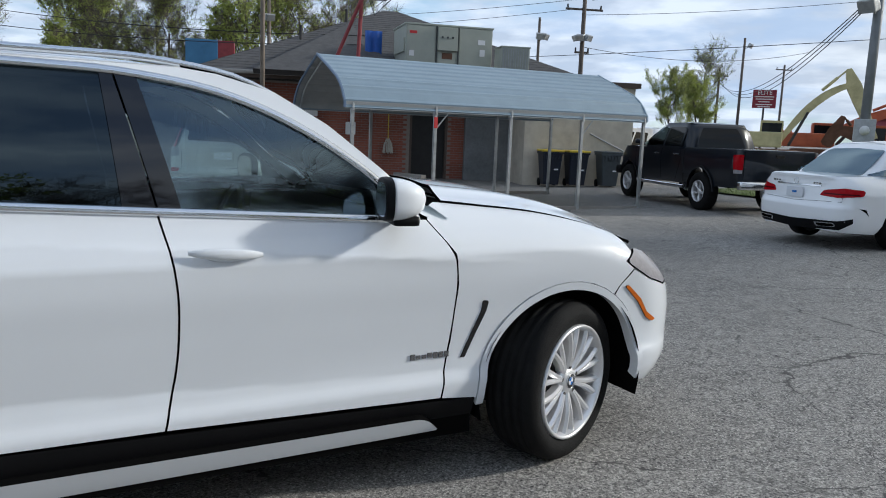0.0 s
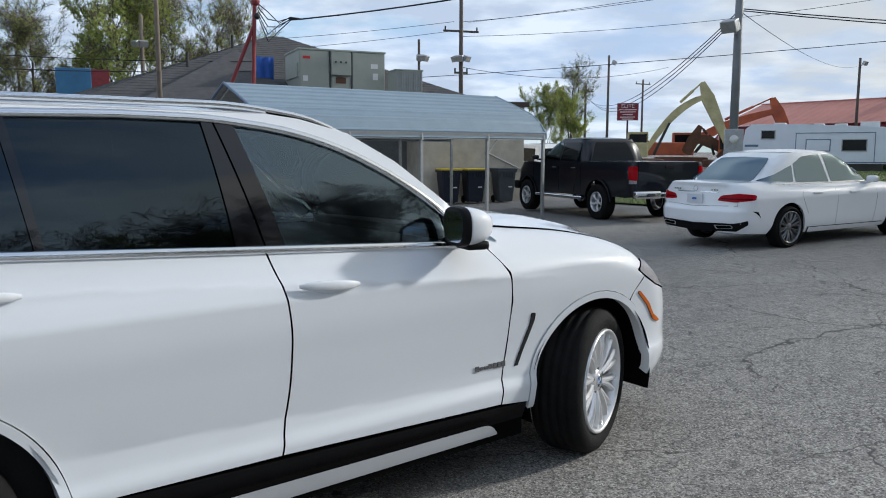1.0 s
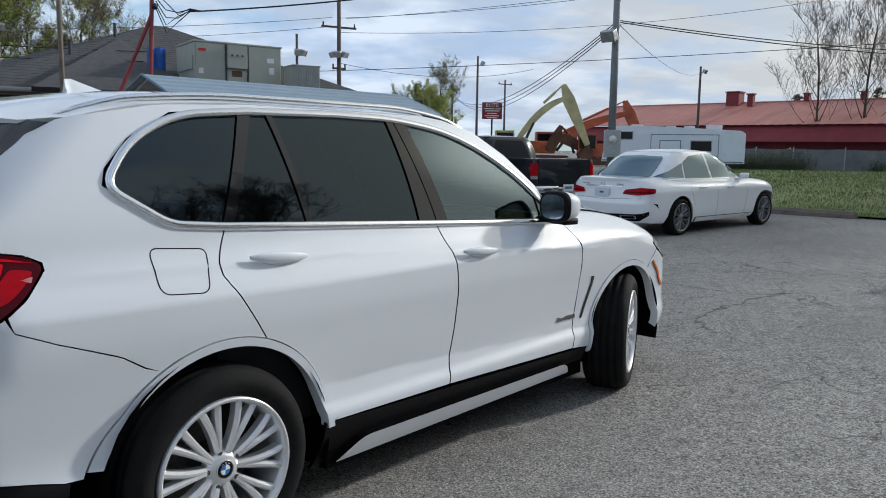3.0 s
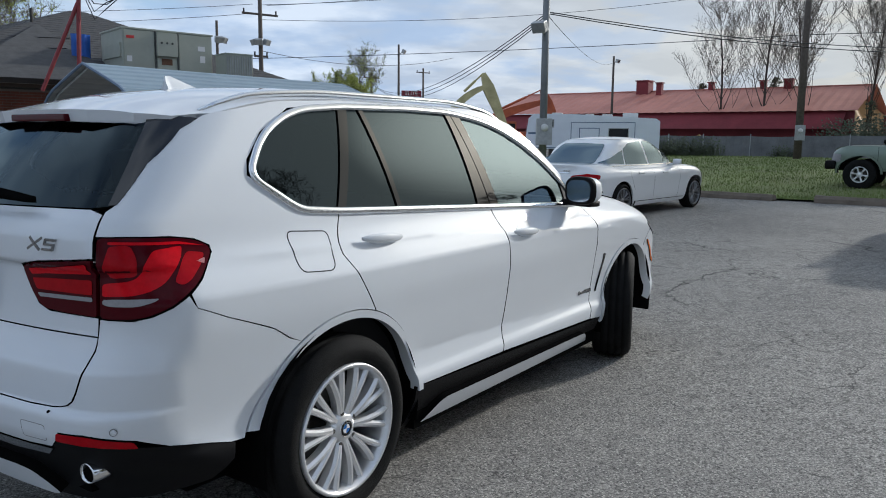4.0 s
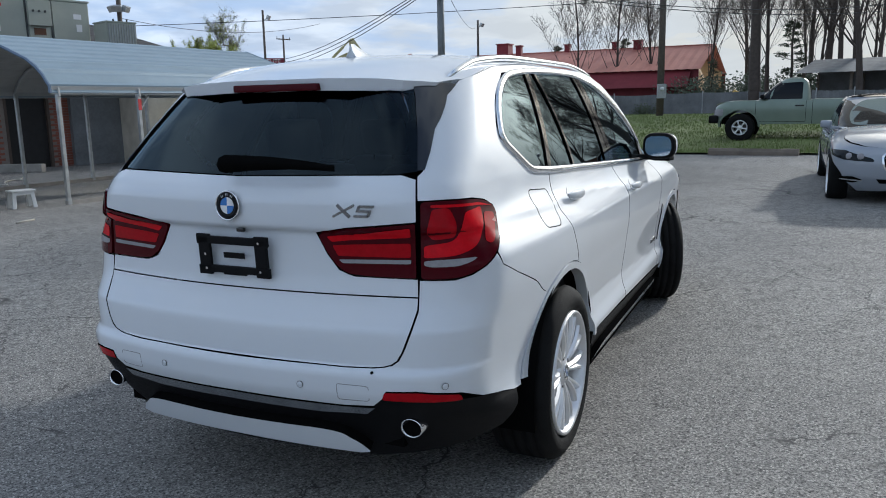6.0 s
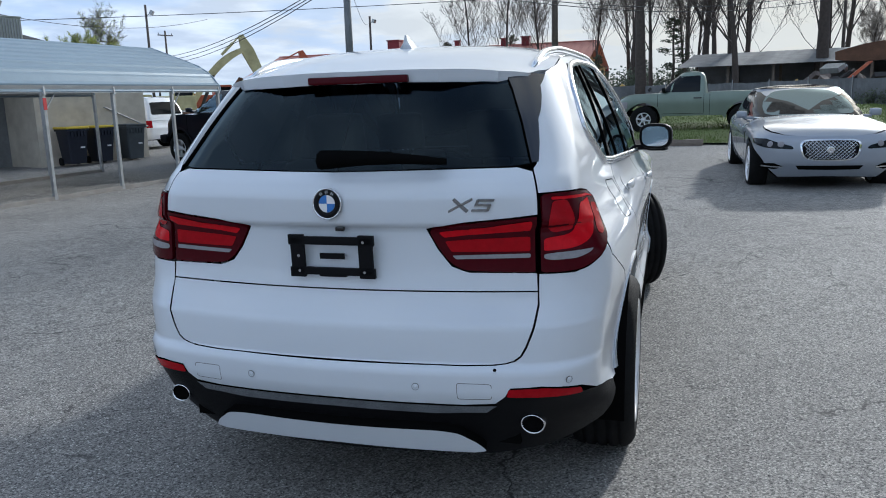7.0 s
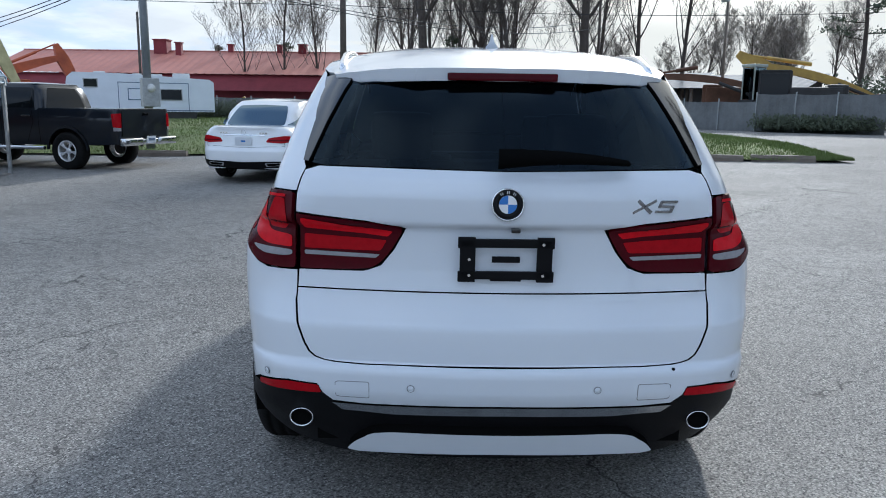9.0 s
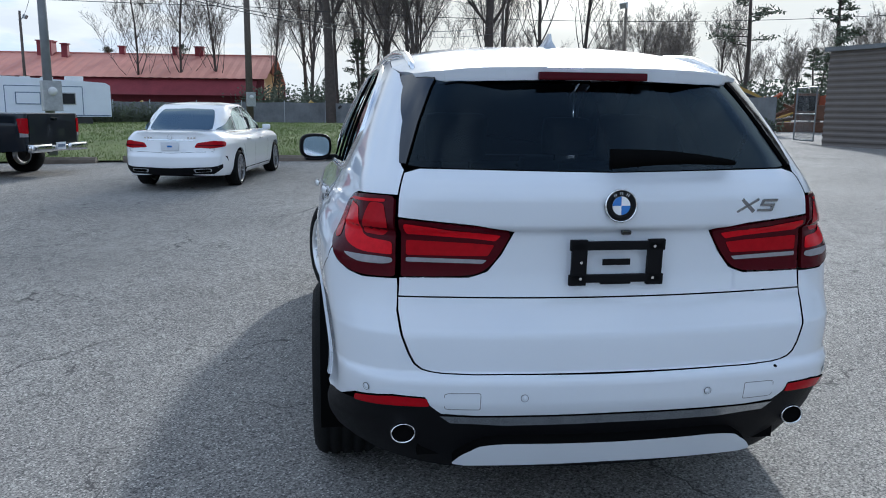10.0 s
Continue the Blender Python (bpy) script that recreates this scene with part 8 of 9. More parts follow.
def gate():
    t = thing("gate", pose(26.9, 3.45, gz(26.9, 3.45), 0, 0, 205), "open chain link gate with pale scrap beside it", "gate")
    bm = bmesh.new()
    for a, b in (((0, 0, 0.1), (0, 0, 2.0)), ((1.7, 0, 0.1), (1.7, 0, 2.0)), ((0, 0, 0.1), (1.7, 0, 0.1)), ((0, 0, 2.0), (1.7, 0, 2.0)), ((0, 0, 1.05), (1.7, 0, 1.05))):
        rod(bm, a, b, 0.03, seg=6)
    part("frame", bm, M["greypole"], t)
    V, Fc = [], []
    for k in range(24):
        x = 1.7 * k / 23
        for s in (1, -1):
            x2 = x + s * 1.0
            a, b = (x, 0, 0.1), (min(max(x2, 0), 1.7), 0, 0.1 + 1.9 * abs(min(max(x2, 0), 1.7) - x))
            V, Fc = join((V, Fc), tube([a, b], 0.004, 3))
    mesh_ob("mesh", V, Fc, M["greypole"], t)


gate()


# ---- poles and cables ----
def catenary(a, b, sag, n=18):
    a, b = Vector(a), Vector(b)
    return [a.lerp(b, i / n) - Vector((0, 0, sag * 4 * (i / n) * (1 - i / n))) for i in range(n + 1)]


def cable(a, b, sag, r=0.012, label="thin black overhead cable between poles"):
    t = thing("cable", pose(0, 0, 0), label, "cable", "overhead cables")
    mesh_ob("strand", *tube(catenary(a, b, sag), r * 0.72, 5), M["wire"], t, "", True)


def pole(x, y, h, r, material, label, arms=(), boxz=None, flood=None, top_r=None):
    z = gz(x, y)
    t = thing("utility_pole", pose(x, y, z - 0.2), label, "pole", "poles")
    bm = bmesh.new()
    rod(bm, (0, 0, 0), (0, 0, h), r, top_r or r * 0.7, seg=14)
    part("shaft", bm, material, t, smooth=True)
    for az, ang, half in arms:
        bm = bmesh.new()
        c, s = math.cos(radians(ang)) * half, math.sin(radians(ang)) * half
        rod(bm, (-c, -s, az), (c, s, az), 0.06, seg=6)
        part("cross_arm", bm, M["pole"], t)
        for k in (-0.9, 0.0, 0.9):
            bm = bmesh.new()
            rod(bm, (c * k, s * k, az), (c * k, s * k, az + 0.25), 0.045, seg=8)
            part("insulator", bm, M["darkiron"], t)
    if boxz:
        bz, ang = boxz
        m = pose(0, 0, bz, 0, 0, ang)
        bm = bmesh.new()
        box(bm, r - 0.02, -0.24, -0.40, r + 0.24, 0.24, 0.40, 0.02, m)
        part("meter_box", bm, M["galv"], t, "grey electric meter box")
        vf = lathe([(0.0, 0.10), (0.10, 0.09), (0.12, 0.0)], 16, "x", False)
        mesh_ob("meter", [m @ Vector((p[0] + r + 0.23, p[1], p[2] + 0.12)) for p in vf[0]], vf[1], M["plasticwhite"], t, "", True)
    if flood:
        for fz, ang in flood:
            bm = bmesh.new()
            rod(bm, (0, 0, fz - 0.15), (0.3 * math.cos(radians(ang)), 0.3 * math.sin(radians(ang)), fz), 0.025, seg=6)
            box(bm, -0.14, -0.22, -0.16, 0.10, 0.22, 0.16, 0.03, pose(0.42 * math.cos(radians(ang)), 0.42 * math.sin(radians(ang)), fz + 0.05, 0, 25, ang))
            part("floodlight", bm, M["galv"], t, "grey floodlight")
    return t


pole(8.65, 21.15, 7.6, 0.125, M["greypole"], "tall grey utility pole with a meter box", boxz=(1.85, 250), flood=((4.9, 215),), top_r=0.10)
pole(29.6, 32.2, 11.5, 0.21, M["pole"], "tall dark wooden utility pole on the lawn", arms=((10.6, 130, 1.0),), boxz=(1.8, 235))
pole(-5.75, 17.9, 8.5, 0.06, M["timber"], "thin brown wooden pole beside the carport")
pole(3.0, 45.0, 10.6, 0.15, M["pole"], "wooden utility pole with a cross arm and floodlights", arms=((8.5, 15, 1.05), (6.2, 15, 0.4)), flood=((6.9, 200), (6.9, 250), (6.9, 320)))
pole(0.6, 44.5, 8.0, 0.10, M["pole"], "short wooden pole with floodlights", flood=((6.9, 330), (6.9, 280)))
pole(15.0, 58.0, 8.6, 0.11, M["pole"], "wooden pole with a floodlight", flood=((8.0, 330),))
pole(35.4, 60.0, 8.6, 0.13, M["pole"], "wooden pole with a floodlight behind the fence", flood=((8.1, 300),))
pole(42.5, 14.0, 7.7, 0.11, M["timber"], "brown wooden pole with a lamp in the yard", flood=((7.4, 170),))
pole(18.1, 78.1, 8.1, 0.14, M["pole"], "distant wooden utility pole with a cross arm", arms=((7.5, 25, 1.0),))
pole(27.0, 88.0, 9.5, 0.14, M["pole"], "distant wooden utility pole with a cross arm", arms=((9.0, 20, 1.0),))
pole(-13.8, 42.0, 8.8, 0.13, M["timber"], "pale wooden utility pole among trees", flood=((7.2, 300), (7.2, 240)))
pole(52.0, 26.0, 10.0, 0.13, M["pole"], "distant wooden pole among bare trees")
P1, P2, P3 = (8.65, 21.15, 7.6), (29.6, 32.2, 10.4), (3.0, 45.0, 8.4)
cable((-3.2, 22.0, 5.08), (14.5, 16.5, 8.2), 0.55, 0.030, "thick black service cable from the roof mast")
for dz in (0, -0.35, -0.7):
    cable((P1[0], P1[1], P1[2] - 2.3 + dz * 0.2), (18.1, 78.1 + dz * 4, 7.0 + dz), 1.6, 0.022)
cable((P1[0], P1[1], P1[2] - 2.25), (40.0, 22.0, 6.6), 0.9, 0.022)
cable((P1[0], P1[1], P1[2] - 2.3), (41.0, 21.0, 6.4), 1.0, 0.022)
cable((P1[0], P1[1], P1[2] - 2.3), (35.2, 60.0, 8.2), 0.6, 0.014)
cable((-30, 62, 6.0), (29.6, 32.2, 7.1), 0.7, 0.024)
cable((29.6, 32.2, 7.1), (62.0, -8.0, 9.0), 0.9, 0.024)
cable((3.0, 45.0, 8.8), (30, 29, 11.5), 0.7, 0.018)
cable((3.4, 45.1, 8.8), (32, 28, 12.2), 0.7, 0.018)
cable((3.0, 45.0, 8.0), (36, 38, 11.5), 0.9, 0.018)
cable((-25, 47, 7.5), (2.6, 44.9, 8.8), 0.5, 0.018)
cable((-25, 46, 6.6), (2.6, 44.9, 8.3), 0.5, 0.018)
cable((3.0, 45.0, 6.3), (19.5, 58.0, 7.8), 0.7, 0.022)
cable((30.0, 32.0, 10.8), (8.0, 8.5, 8.0), 0.5, 0.026)
cable((29.6, 32.2, 10.6), (52.0, 26.0, 9.4), 0.6, 0.018)
cable((-24, 30, 5.2), (-5.0, 25.0, 4.0), 0.3, 0.02)
cable((-24, 31, 5.9), (-5.0, 26.0, 4.4), 0.3, 0.02)


def road_sign():
    t = thing("road_sign", look((22.7, 79.0, 5.6), (0, 0, 5.6)) @ pose(0, 0, 0, 0, 180, 0) @ Matrix.Scale(0.92, 4), "maroon billboard with pale lettering on posts", "sign")
    part("board", boxes((-1.15, -0.95, -0.06, 1.15, 0.95, 0.06), bevel=0.02), M["sign"], t)
    writing("title", "ELITE", 0.62, M["letter"], pose(0, 0.62, 0.065), t)
    for z, w in ((0.22, 0.95), (-0.02, 0.85), (-0.30, 0.55), (-0.58, 0.8), (-0.80, 0.6)):
        part("bar", boxes((-w, z - 0.045, 0.062, w, z + 0.045, 0.07)), M["letter"], t, "pale unreadable lettering bar")
    part("post", boxes((-0.10, -5.2, -0.12, 0.10, -0.9, -0.02)), M["darkiron"], t)


road_sign()


# ---- machines ----
def limb(bm, a, b, w0, w1, thick):
    """A tapered box-section arm between two points in the x-z plane."""
    a, b = Vector(a), Vector(b)
    d = (b - a).normalized()
    n = Vector((-d.z, 0, d.x))
    vs = []
    for p, w in ((a, w0), (b, w1)):
        for s, t in ((-1, -1), (1, -1), (1, 1), (-1, 1)):
            vs.append(bm.verts.new(p + n * (w / 2 * t) + Vector((0, s * thick / 2, 0))))
    for f in ((0, 1, 2, 3), (7, 6, 5, 4), (0, 4, 5, 1), (1, 5, 6, 2), (2, 6, 7, 3), (3, 7, 4, 0)):
        bm.faces.new([vs[i] for i in f])


def excavator(m, label, paint, house, pts, group="excavators", cab=True, bucket=True, scale=1.0, fat=1.0):
    """pts: boom foot, boom bend, boom tip, stick tip in the x-z plane; the machine's front is +x."""
    t = thing("excavator", m @ Matrix.Diagonal((scale, scale, scale, 1)), label, "excavator", group)
    foot, bend, tip, end = [Vector((p[0], 0, p[1])) for p in pts]
    bm = bmesh.new()
    ctl = bend * 1.7 - (foot + tip) * 0.35
    rows = []
    for i in range(13):
        u = i / 12
        p = foot * (1 - u) ** 2 + ctl * 2 * u * (1 - u) + tip * u * u
        dd = ((ctl - foot) * (1 - u) + (tip - ctl) * u).normalized()
        n = Vector((-dd.z, 0, dd.x))
        w = fat * 0.28 + fat * 0.62 * math.sin(math.pi * (0.12 + 0.74 * u)) ** 1.2
        rows.append([bm.verts.new(p + n * (w / 2 * b) + Vector((0, a * 0.28, 0))) for a, b in ((-1, -1), (1, -1), (1, 1), (-1, 1))])
    for i in range(12):
        for k in range(4):
            bm.faces.new((rows[i][k], rows[i][(k + 1) % 4], rows[i + 1][(k + 1) % 4], rows[i + 1][k]))
    bm.faces.new(rows[0][::-1])
    bm.faces.new(rows[-1])
    part("boom", bm, paint, t, "bent boom")
    bm = bmesh.new()
    d = (end - tip).normalized()
    back = tip - d * 1.0 + Vector((0, 0, 0.15))
    limb(bm, back, tip + d * 0.1, 0.35, 0.95, 0.48)
    limb(bm, tip + d * 0.1, tip + d * 1.2, 0.95, 0.85, 0.48)
    limb(bm, tip + d * 1.2, end, 0.85, 0.42, 0.45)
    part("stick", bm, paint, t, "dipper stick")
    bm = bmesh.new()
    mid = bend.lerp(tip, 0.15) + Vector((0, 0, 0.55))
    rod(bm, mid, mid.lerp(back, 0.6), 0.11, seg=10)
    rod(bm, mid.lerp(back, 0.55), back, 0.06, seg=8)
    part("ram", bm, paint, t, "hydraulic ram")
    bm = bmesh.new()
    rod(bm, foot + Vector((0.6, 0.35, -0.3)), bend.lerp(foot, 0.25) + Vector((0.1, 0.35, -0.1)), 0.09, seg=8)
    rod(bm, foot + Vector((0.6, -0.35, -0.3)), bend.lerp(foot, 0.25) + Vector((0.1, -0.35, -0.1)), 0.09, seg=8)
    part("ram", bm, M["darkiron"], t, "boom ram")
    if bucket:
        bm = bmesh.new()
        side = d.cross(Vector((0, 1, 0)))
        prof = [(0.0, 0.0), (0.5, 0.15), (1.0, 0.05), (1.25, -0.45), (1.0, -0.95), (0.35, -1.05)]
        vs = []
        for s in (-0.55, 0.55):
            vs.append([bm.verts.new(end + d * a + side * b + Vector((0, s, 0))) for a, b in prof])
        for k in range(len(prof) - 1):
            bm.faces.new((vs[0][k], vs[0][k + 1], vs[1][k + 1], vs[1][k]))
        bm.faces.new(vs[0])
        bm.faces.new(vs[1][::-1])
        part("bucket", bm, M["rust"], t, "rusty bucket")
    bm = bmesh.new()
    box(bm, -3.0, -1.3, 1.05, 0.9, 1.3, 2.15, 0.12)
    box(bm, -3.2, -1.2, 1.1, -2.2, 1.2, 2.3, 0.2)
    part("house", bm, house, t, "engine house")
    if cab:
        c = new("cab")
        c.parent = t
        part("cab_frame", boxes((-0.55, 0.35, 1.1, 0.95, 0.45, 2.95), (-0.55, 1.2, 1.1, 0.95, 1.3, 2.95), (-0.55, 0.35, 2.85, 0.95, 1.3, 3.0), (-0.6, 0.35, 1.1, -0.5, 1.3, 2.95), (0.88, 0.35, 1.1, 0.96, 0.42, 2.95), (0.88, 1.22, 1.1, 0.96, 1.3, 2.95), (-0.5, 0.4, 1.1, 0.9, 1.25, 1.7), bevel=0.02), house, c)
        part("cab_window", boxes((-0.48, 0.33, 1.75, 0.86, 0.34, 2.82), (0.965, 0.45, 1.6, 0.975, 1.2, 2.82), (-0.48, 1.305, 1.75, 0.86, 1.315, 2.82)), M["window"], c, "dark cab glass")
    for s in (-1, 1):
        bm = bmesh.new()
        box(bm, -2.1, s * 0.95, 0.05, 2.1, s * 1.55, 0.92, 0.3)
        part("track", bm, M["rust"], t, "rusty crawler track")
    return t


# lime machine: boom over the pickup, stick down to the right
excavator(pose(17.9, 60.3, 0.1, 0, 0, -15), "faded lime yellow excavator with its boom raised", M["limeyellow"], M["limeyellow"], ((0.8, 1.5), (2.9, 4.5), (5.2, 5.65), (6.9, 1.9)), fat=0.62)
excavator(pose(23.6, 66.0, 0.2, 0, 0, -12), "faded orange excavator with its boom raised", M["orange"], M["orange"], ((0.6, 1.6), (2.8, 3.3), (7.7, 4.8), (8.6, 2.9)), fat=0.85)
excavator(pose(26.0, 61.5, 0.0, 0, 0, 160), "orange machine body with rusty iron", M["rust"], M["orange"], ((0.6, 1.6), (1.6, 2.4), (2.8, 2.6), (3.4, 1.4)), bucket=False)
excavator(pose(40.5, 11.2, 0.55, 0, 0, -75), "yellow excavator resting its long boom in the yard", M["digger_yellow"], M["rust"], ((5.6, 1.6), (2.8, 2.75), (-0.6, 3.4), (1.2, 2.5)), bucket=False, fat=0.5)
excavator(pose(41.0, 3.4, 0.4, 0, 0, 84), "orange loader arm and cab in the scrap yard", M["orange"], M["rust"], ((0.4, 1.9), (-1.0, 2.5), (-4.5, 2.6), (-6.5, 2.2)), bucket=False, scale=0.72)
excavator(pose(38.4, 10.0, 0.5, 0, 0, 100), "brown excavator with a long low boom behind the fence", M["rust"], M["darkiron"], ((0.6, 2.0), (3.6, 2.65), (7.0, 2.7), (9.5, 2.5)), bucket=False, fat=0.42)


def cab_frame(x, y):
    t = thing("machine_cab", pose(x, y, gz(x, y), 0, 0, 60) @ Matrix.Diagonal((0.58, 0.58, 0.92, 1)), "grey machine cab with clear glass standing in the yard", "machine cab")
    for a in (-0.65, 0.65):
        for b in (-0.65, 0.65):
            part("cab_post", boxes((a - 0.05, b - 0.05, 1.6, a + 0.05, b + 0.05, 3.5), bevel=0.012), M["hvac"], t)
    part("cab_roof", boxes((-0.78, -0.78, 3.45, 0.78, 0.78, 3.62), bevel=0.05), M["hvac"], t)
    part("cab_base", boxes((-0.8, -0.9, 0.0, 0.8, 0.9, 1.65), bevel=0.06), M["darkiron"], t)
    part("side_panel", boxes((-0.50, -0.93, 0.95, 0.10, -0.90, 1.50), bevel=0.01), M["galv"], t, "pale side panel")
    part("cab_seat", boxes((-0.25, -0.25, 1.65, 0.25, 0.25, 2.1), (0.12, -0.25, 2.1, 0.25, 0.25, 2.8), bevel=0.05), M["leather"], t, "black seat")
    for r in ((-0.60, -0.655, 1.7, 0.60, -0.645, 3.42), (0.645, -0.60, 1.7, 0.655, 0.60, 3.42), (-0.655, -0.60, 1.7, -0.645, 0.60, 3.42)):
        part("cab_window", boxes(r), M["pane"], t, "clear cab glass")


cab_frame(37.6, 11.1)


def scrap_heap(x, y, r, h, n, seed, label):
    """Tangled machine parts: bars, plates and wheels."""
    rnd = random.Random(seed)
    t = thing("scrap_heap", pose(x, y, gz(x, y)), label, "scrap heap", "scrap heaps")
    mats = [M["rust"], M["darkiron"], M["scrap"], M["orange"], M["galv"], M["digger_yellow"]]
    for i in range(n):
        a, rr = rnd.random() * 6.28, rnd.random() ** 0.6 * r
        zx = h * (1 - rr / r) * rnd.random() + 0.15
        bm = bmesh.new()
        k = rnd.random()
        m = pose(rr * math.cos(a), rr * math.sin(a), zx, rnd.uniform(-35, 35), rnd.uniform(-35, 35), rnd.uniform(0, 180))
        if k < 0.45:
            box(bm, -rnd.uniform(0.5, 1.6), -0.08, -0.08, rnd.uniform(0.5, 1.6), 0.08, 0.08, 0.01, m)
        elif k < 0.8:
            box(bm, -rnd.uniform(0.3, 0.8), -rnd.uniform(0.2, 0.6), -0.15, rnd.uniform(0.3, 0.8), rnd.uniform(0.2, 0.6), 0.15, 0.03, m)
        else:
            rod(bm, m @ Vector((0, 0, -0.15)), m @ Vector((0, 0, 0.15)), rnd.uniform(0.3, 0.55), seg=14)
        part("scrap_piece", bm, rnd.choice(mats), t)


scrap_heap(40.5, 20.5, 4.5, 2.6, 46, 1, "heap of rusty machine parts behind the fence")
scrap_heap(43.5, 6.0, 4.0, 2.6, 44, 2, "heap of orange and rusty scrap in the yard")
scrap_heap(31.0, 62.0, 5.0, 2.0, 36, 3, "orange and dark machine parts in the yard")
scrap_heap(41.0, 34.5, 3.5, 2.3, 30, 4, "dark machine parts behind the fence")
scrap_heap(31.5, 44.0, 3.0, 1.9, 22, 7, "pale and dark clutter behind the fence")


def lean_to(x, y, ang, L, h, label, roofm):
    t = thing("open_shed", pose(x, y, gz(x, y), 0, 0, ang), label, "shed")
    for k in range(5):
        for yy in (0.0, 4.0):
            part("post", boxes((L * k / 4 - 0.08, yy - 0.08, 0, L * k / 4 + 0.08, yy + 0.08, h)), M["timber"], t)
    V, Fc = [], []
    for i in range(41):
        xx = -0.4 + (L + 0.8) * i / 40
        rb = 0.015 if i % 2 else 0
        V += [(xx, -0.6, h + rb), (xx, 4.6, h + 1.0 + rb)]
    for i in range(40):
        Fc.append((2 * i, 2 * i + 2, 2 * i + 3, 2 * i + 1))
    mesh_ob("roof_sheet", V, Fc, roofm, t, "ribbed sheet roof")
    part("back_wall", boxes((0, 4.2, 0, L, 4.3, h + 0.8)), M["fence"], t)


lean_to(41.5, 31.5, -68, 11.0, 2.5, "open sided shed with a grey ribbed roof", M["fence"])
lean_to(49.5, 33.0, -92, 15.0, 2.6, "long low dark shed behind the scrap", M["fence"])
lean_to(46.0, 19.0, -95, 9.0, 2.3, "long dark open shed behind the yard", M["fence"])


def blue_container():
    t = thing("container", pose(-14.6, 33.4, gz(-14, 33), 0, 0, 20), "blue and red container raised beyond the roof", "container")
    part("box", boxes((0, 0, 2.6, 1.35, 1.5, 5.0), bevel=0.03), M["boxblue"], t)
    part("door", boxes((1.35, 0.02, 2.62, 2.05, 1.48, 4.98), bevel=0.02), M["redsteel"], t, "faded red end")
    part("stand", boxes((0.1, 0.1, 0, 1.9, 1.4, 2.6)), M["darkiron"], t)


blue_container()


# ---- trees ----
def grow(rnd, base, height, spread, levels, radius, split=3, up=0.25, first=3):
    """Branch segments (a, b, ra, rb, level) of a tree: a clear stem, ascending limbs, finer twigs."""
    segs = []

    def branch(p, d, length, r, lev):
        n = (9, 5, 4, 3, 2)[min(lev, 4)]
        q = p
        for i in range(n):
            j = (0.06, 0.16, 0.22, 0.28, 0.3)[min(lev, 4)]
            d = (d + Vector((rnd.uniform(-1, 1), rnd.uniform(-1, 1), rnd.uniform(-0.6, 0.8))) * j + Vector((0, 0, 0.05 if lev else 0))).normalized()
            e = q + d * (length / n)
            r2 = r * (0.90 if lev == 0 else 0.80)
            segs.append((q.copy(), e.copy(), r, r2, lev))
            if lev < levels and i >= (first if lev == 0 else 1):
                for _ in range(split if lev == 0 else rnd.choice((1, 2, split - 1))):
                    a = rnd.random() * 6.28
                    side = Vector((math.cos(a), math.sin(a), 0))
                    nd = (d * rnd.uniform(0.5, 0.9) + side * rnd.uniform(0.6, 1.15) * spread + Vector((0, 0, up))).normalized()
                    k = rnd.uniform(0.34, 0.58) * (1 - 0.35 * i / n if lev == 0 else 1)
                    branch(e, nd, length * k, r2 * rnd.uniform(0.32, 0.52), lev + 1)
            q, r = e, r2
    branch(Vector(base), Vector((rnd.uniform(-0.06, 0.06), rnd.uniform(-0.06, 0.06), 1)).normalized(), height * 0.85, radius, 0)
    return segs


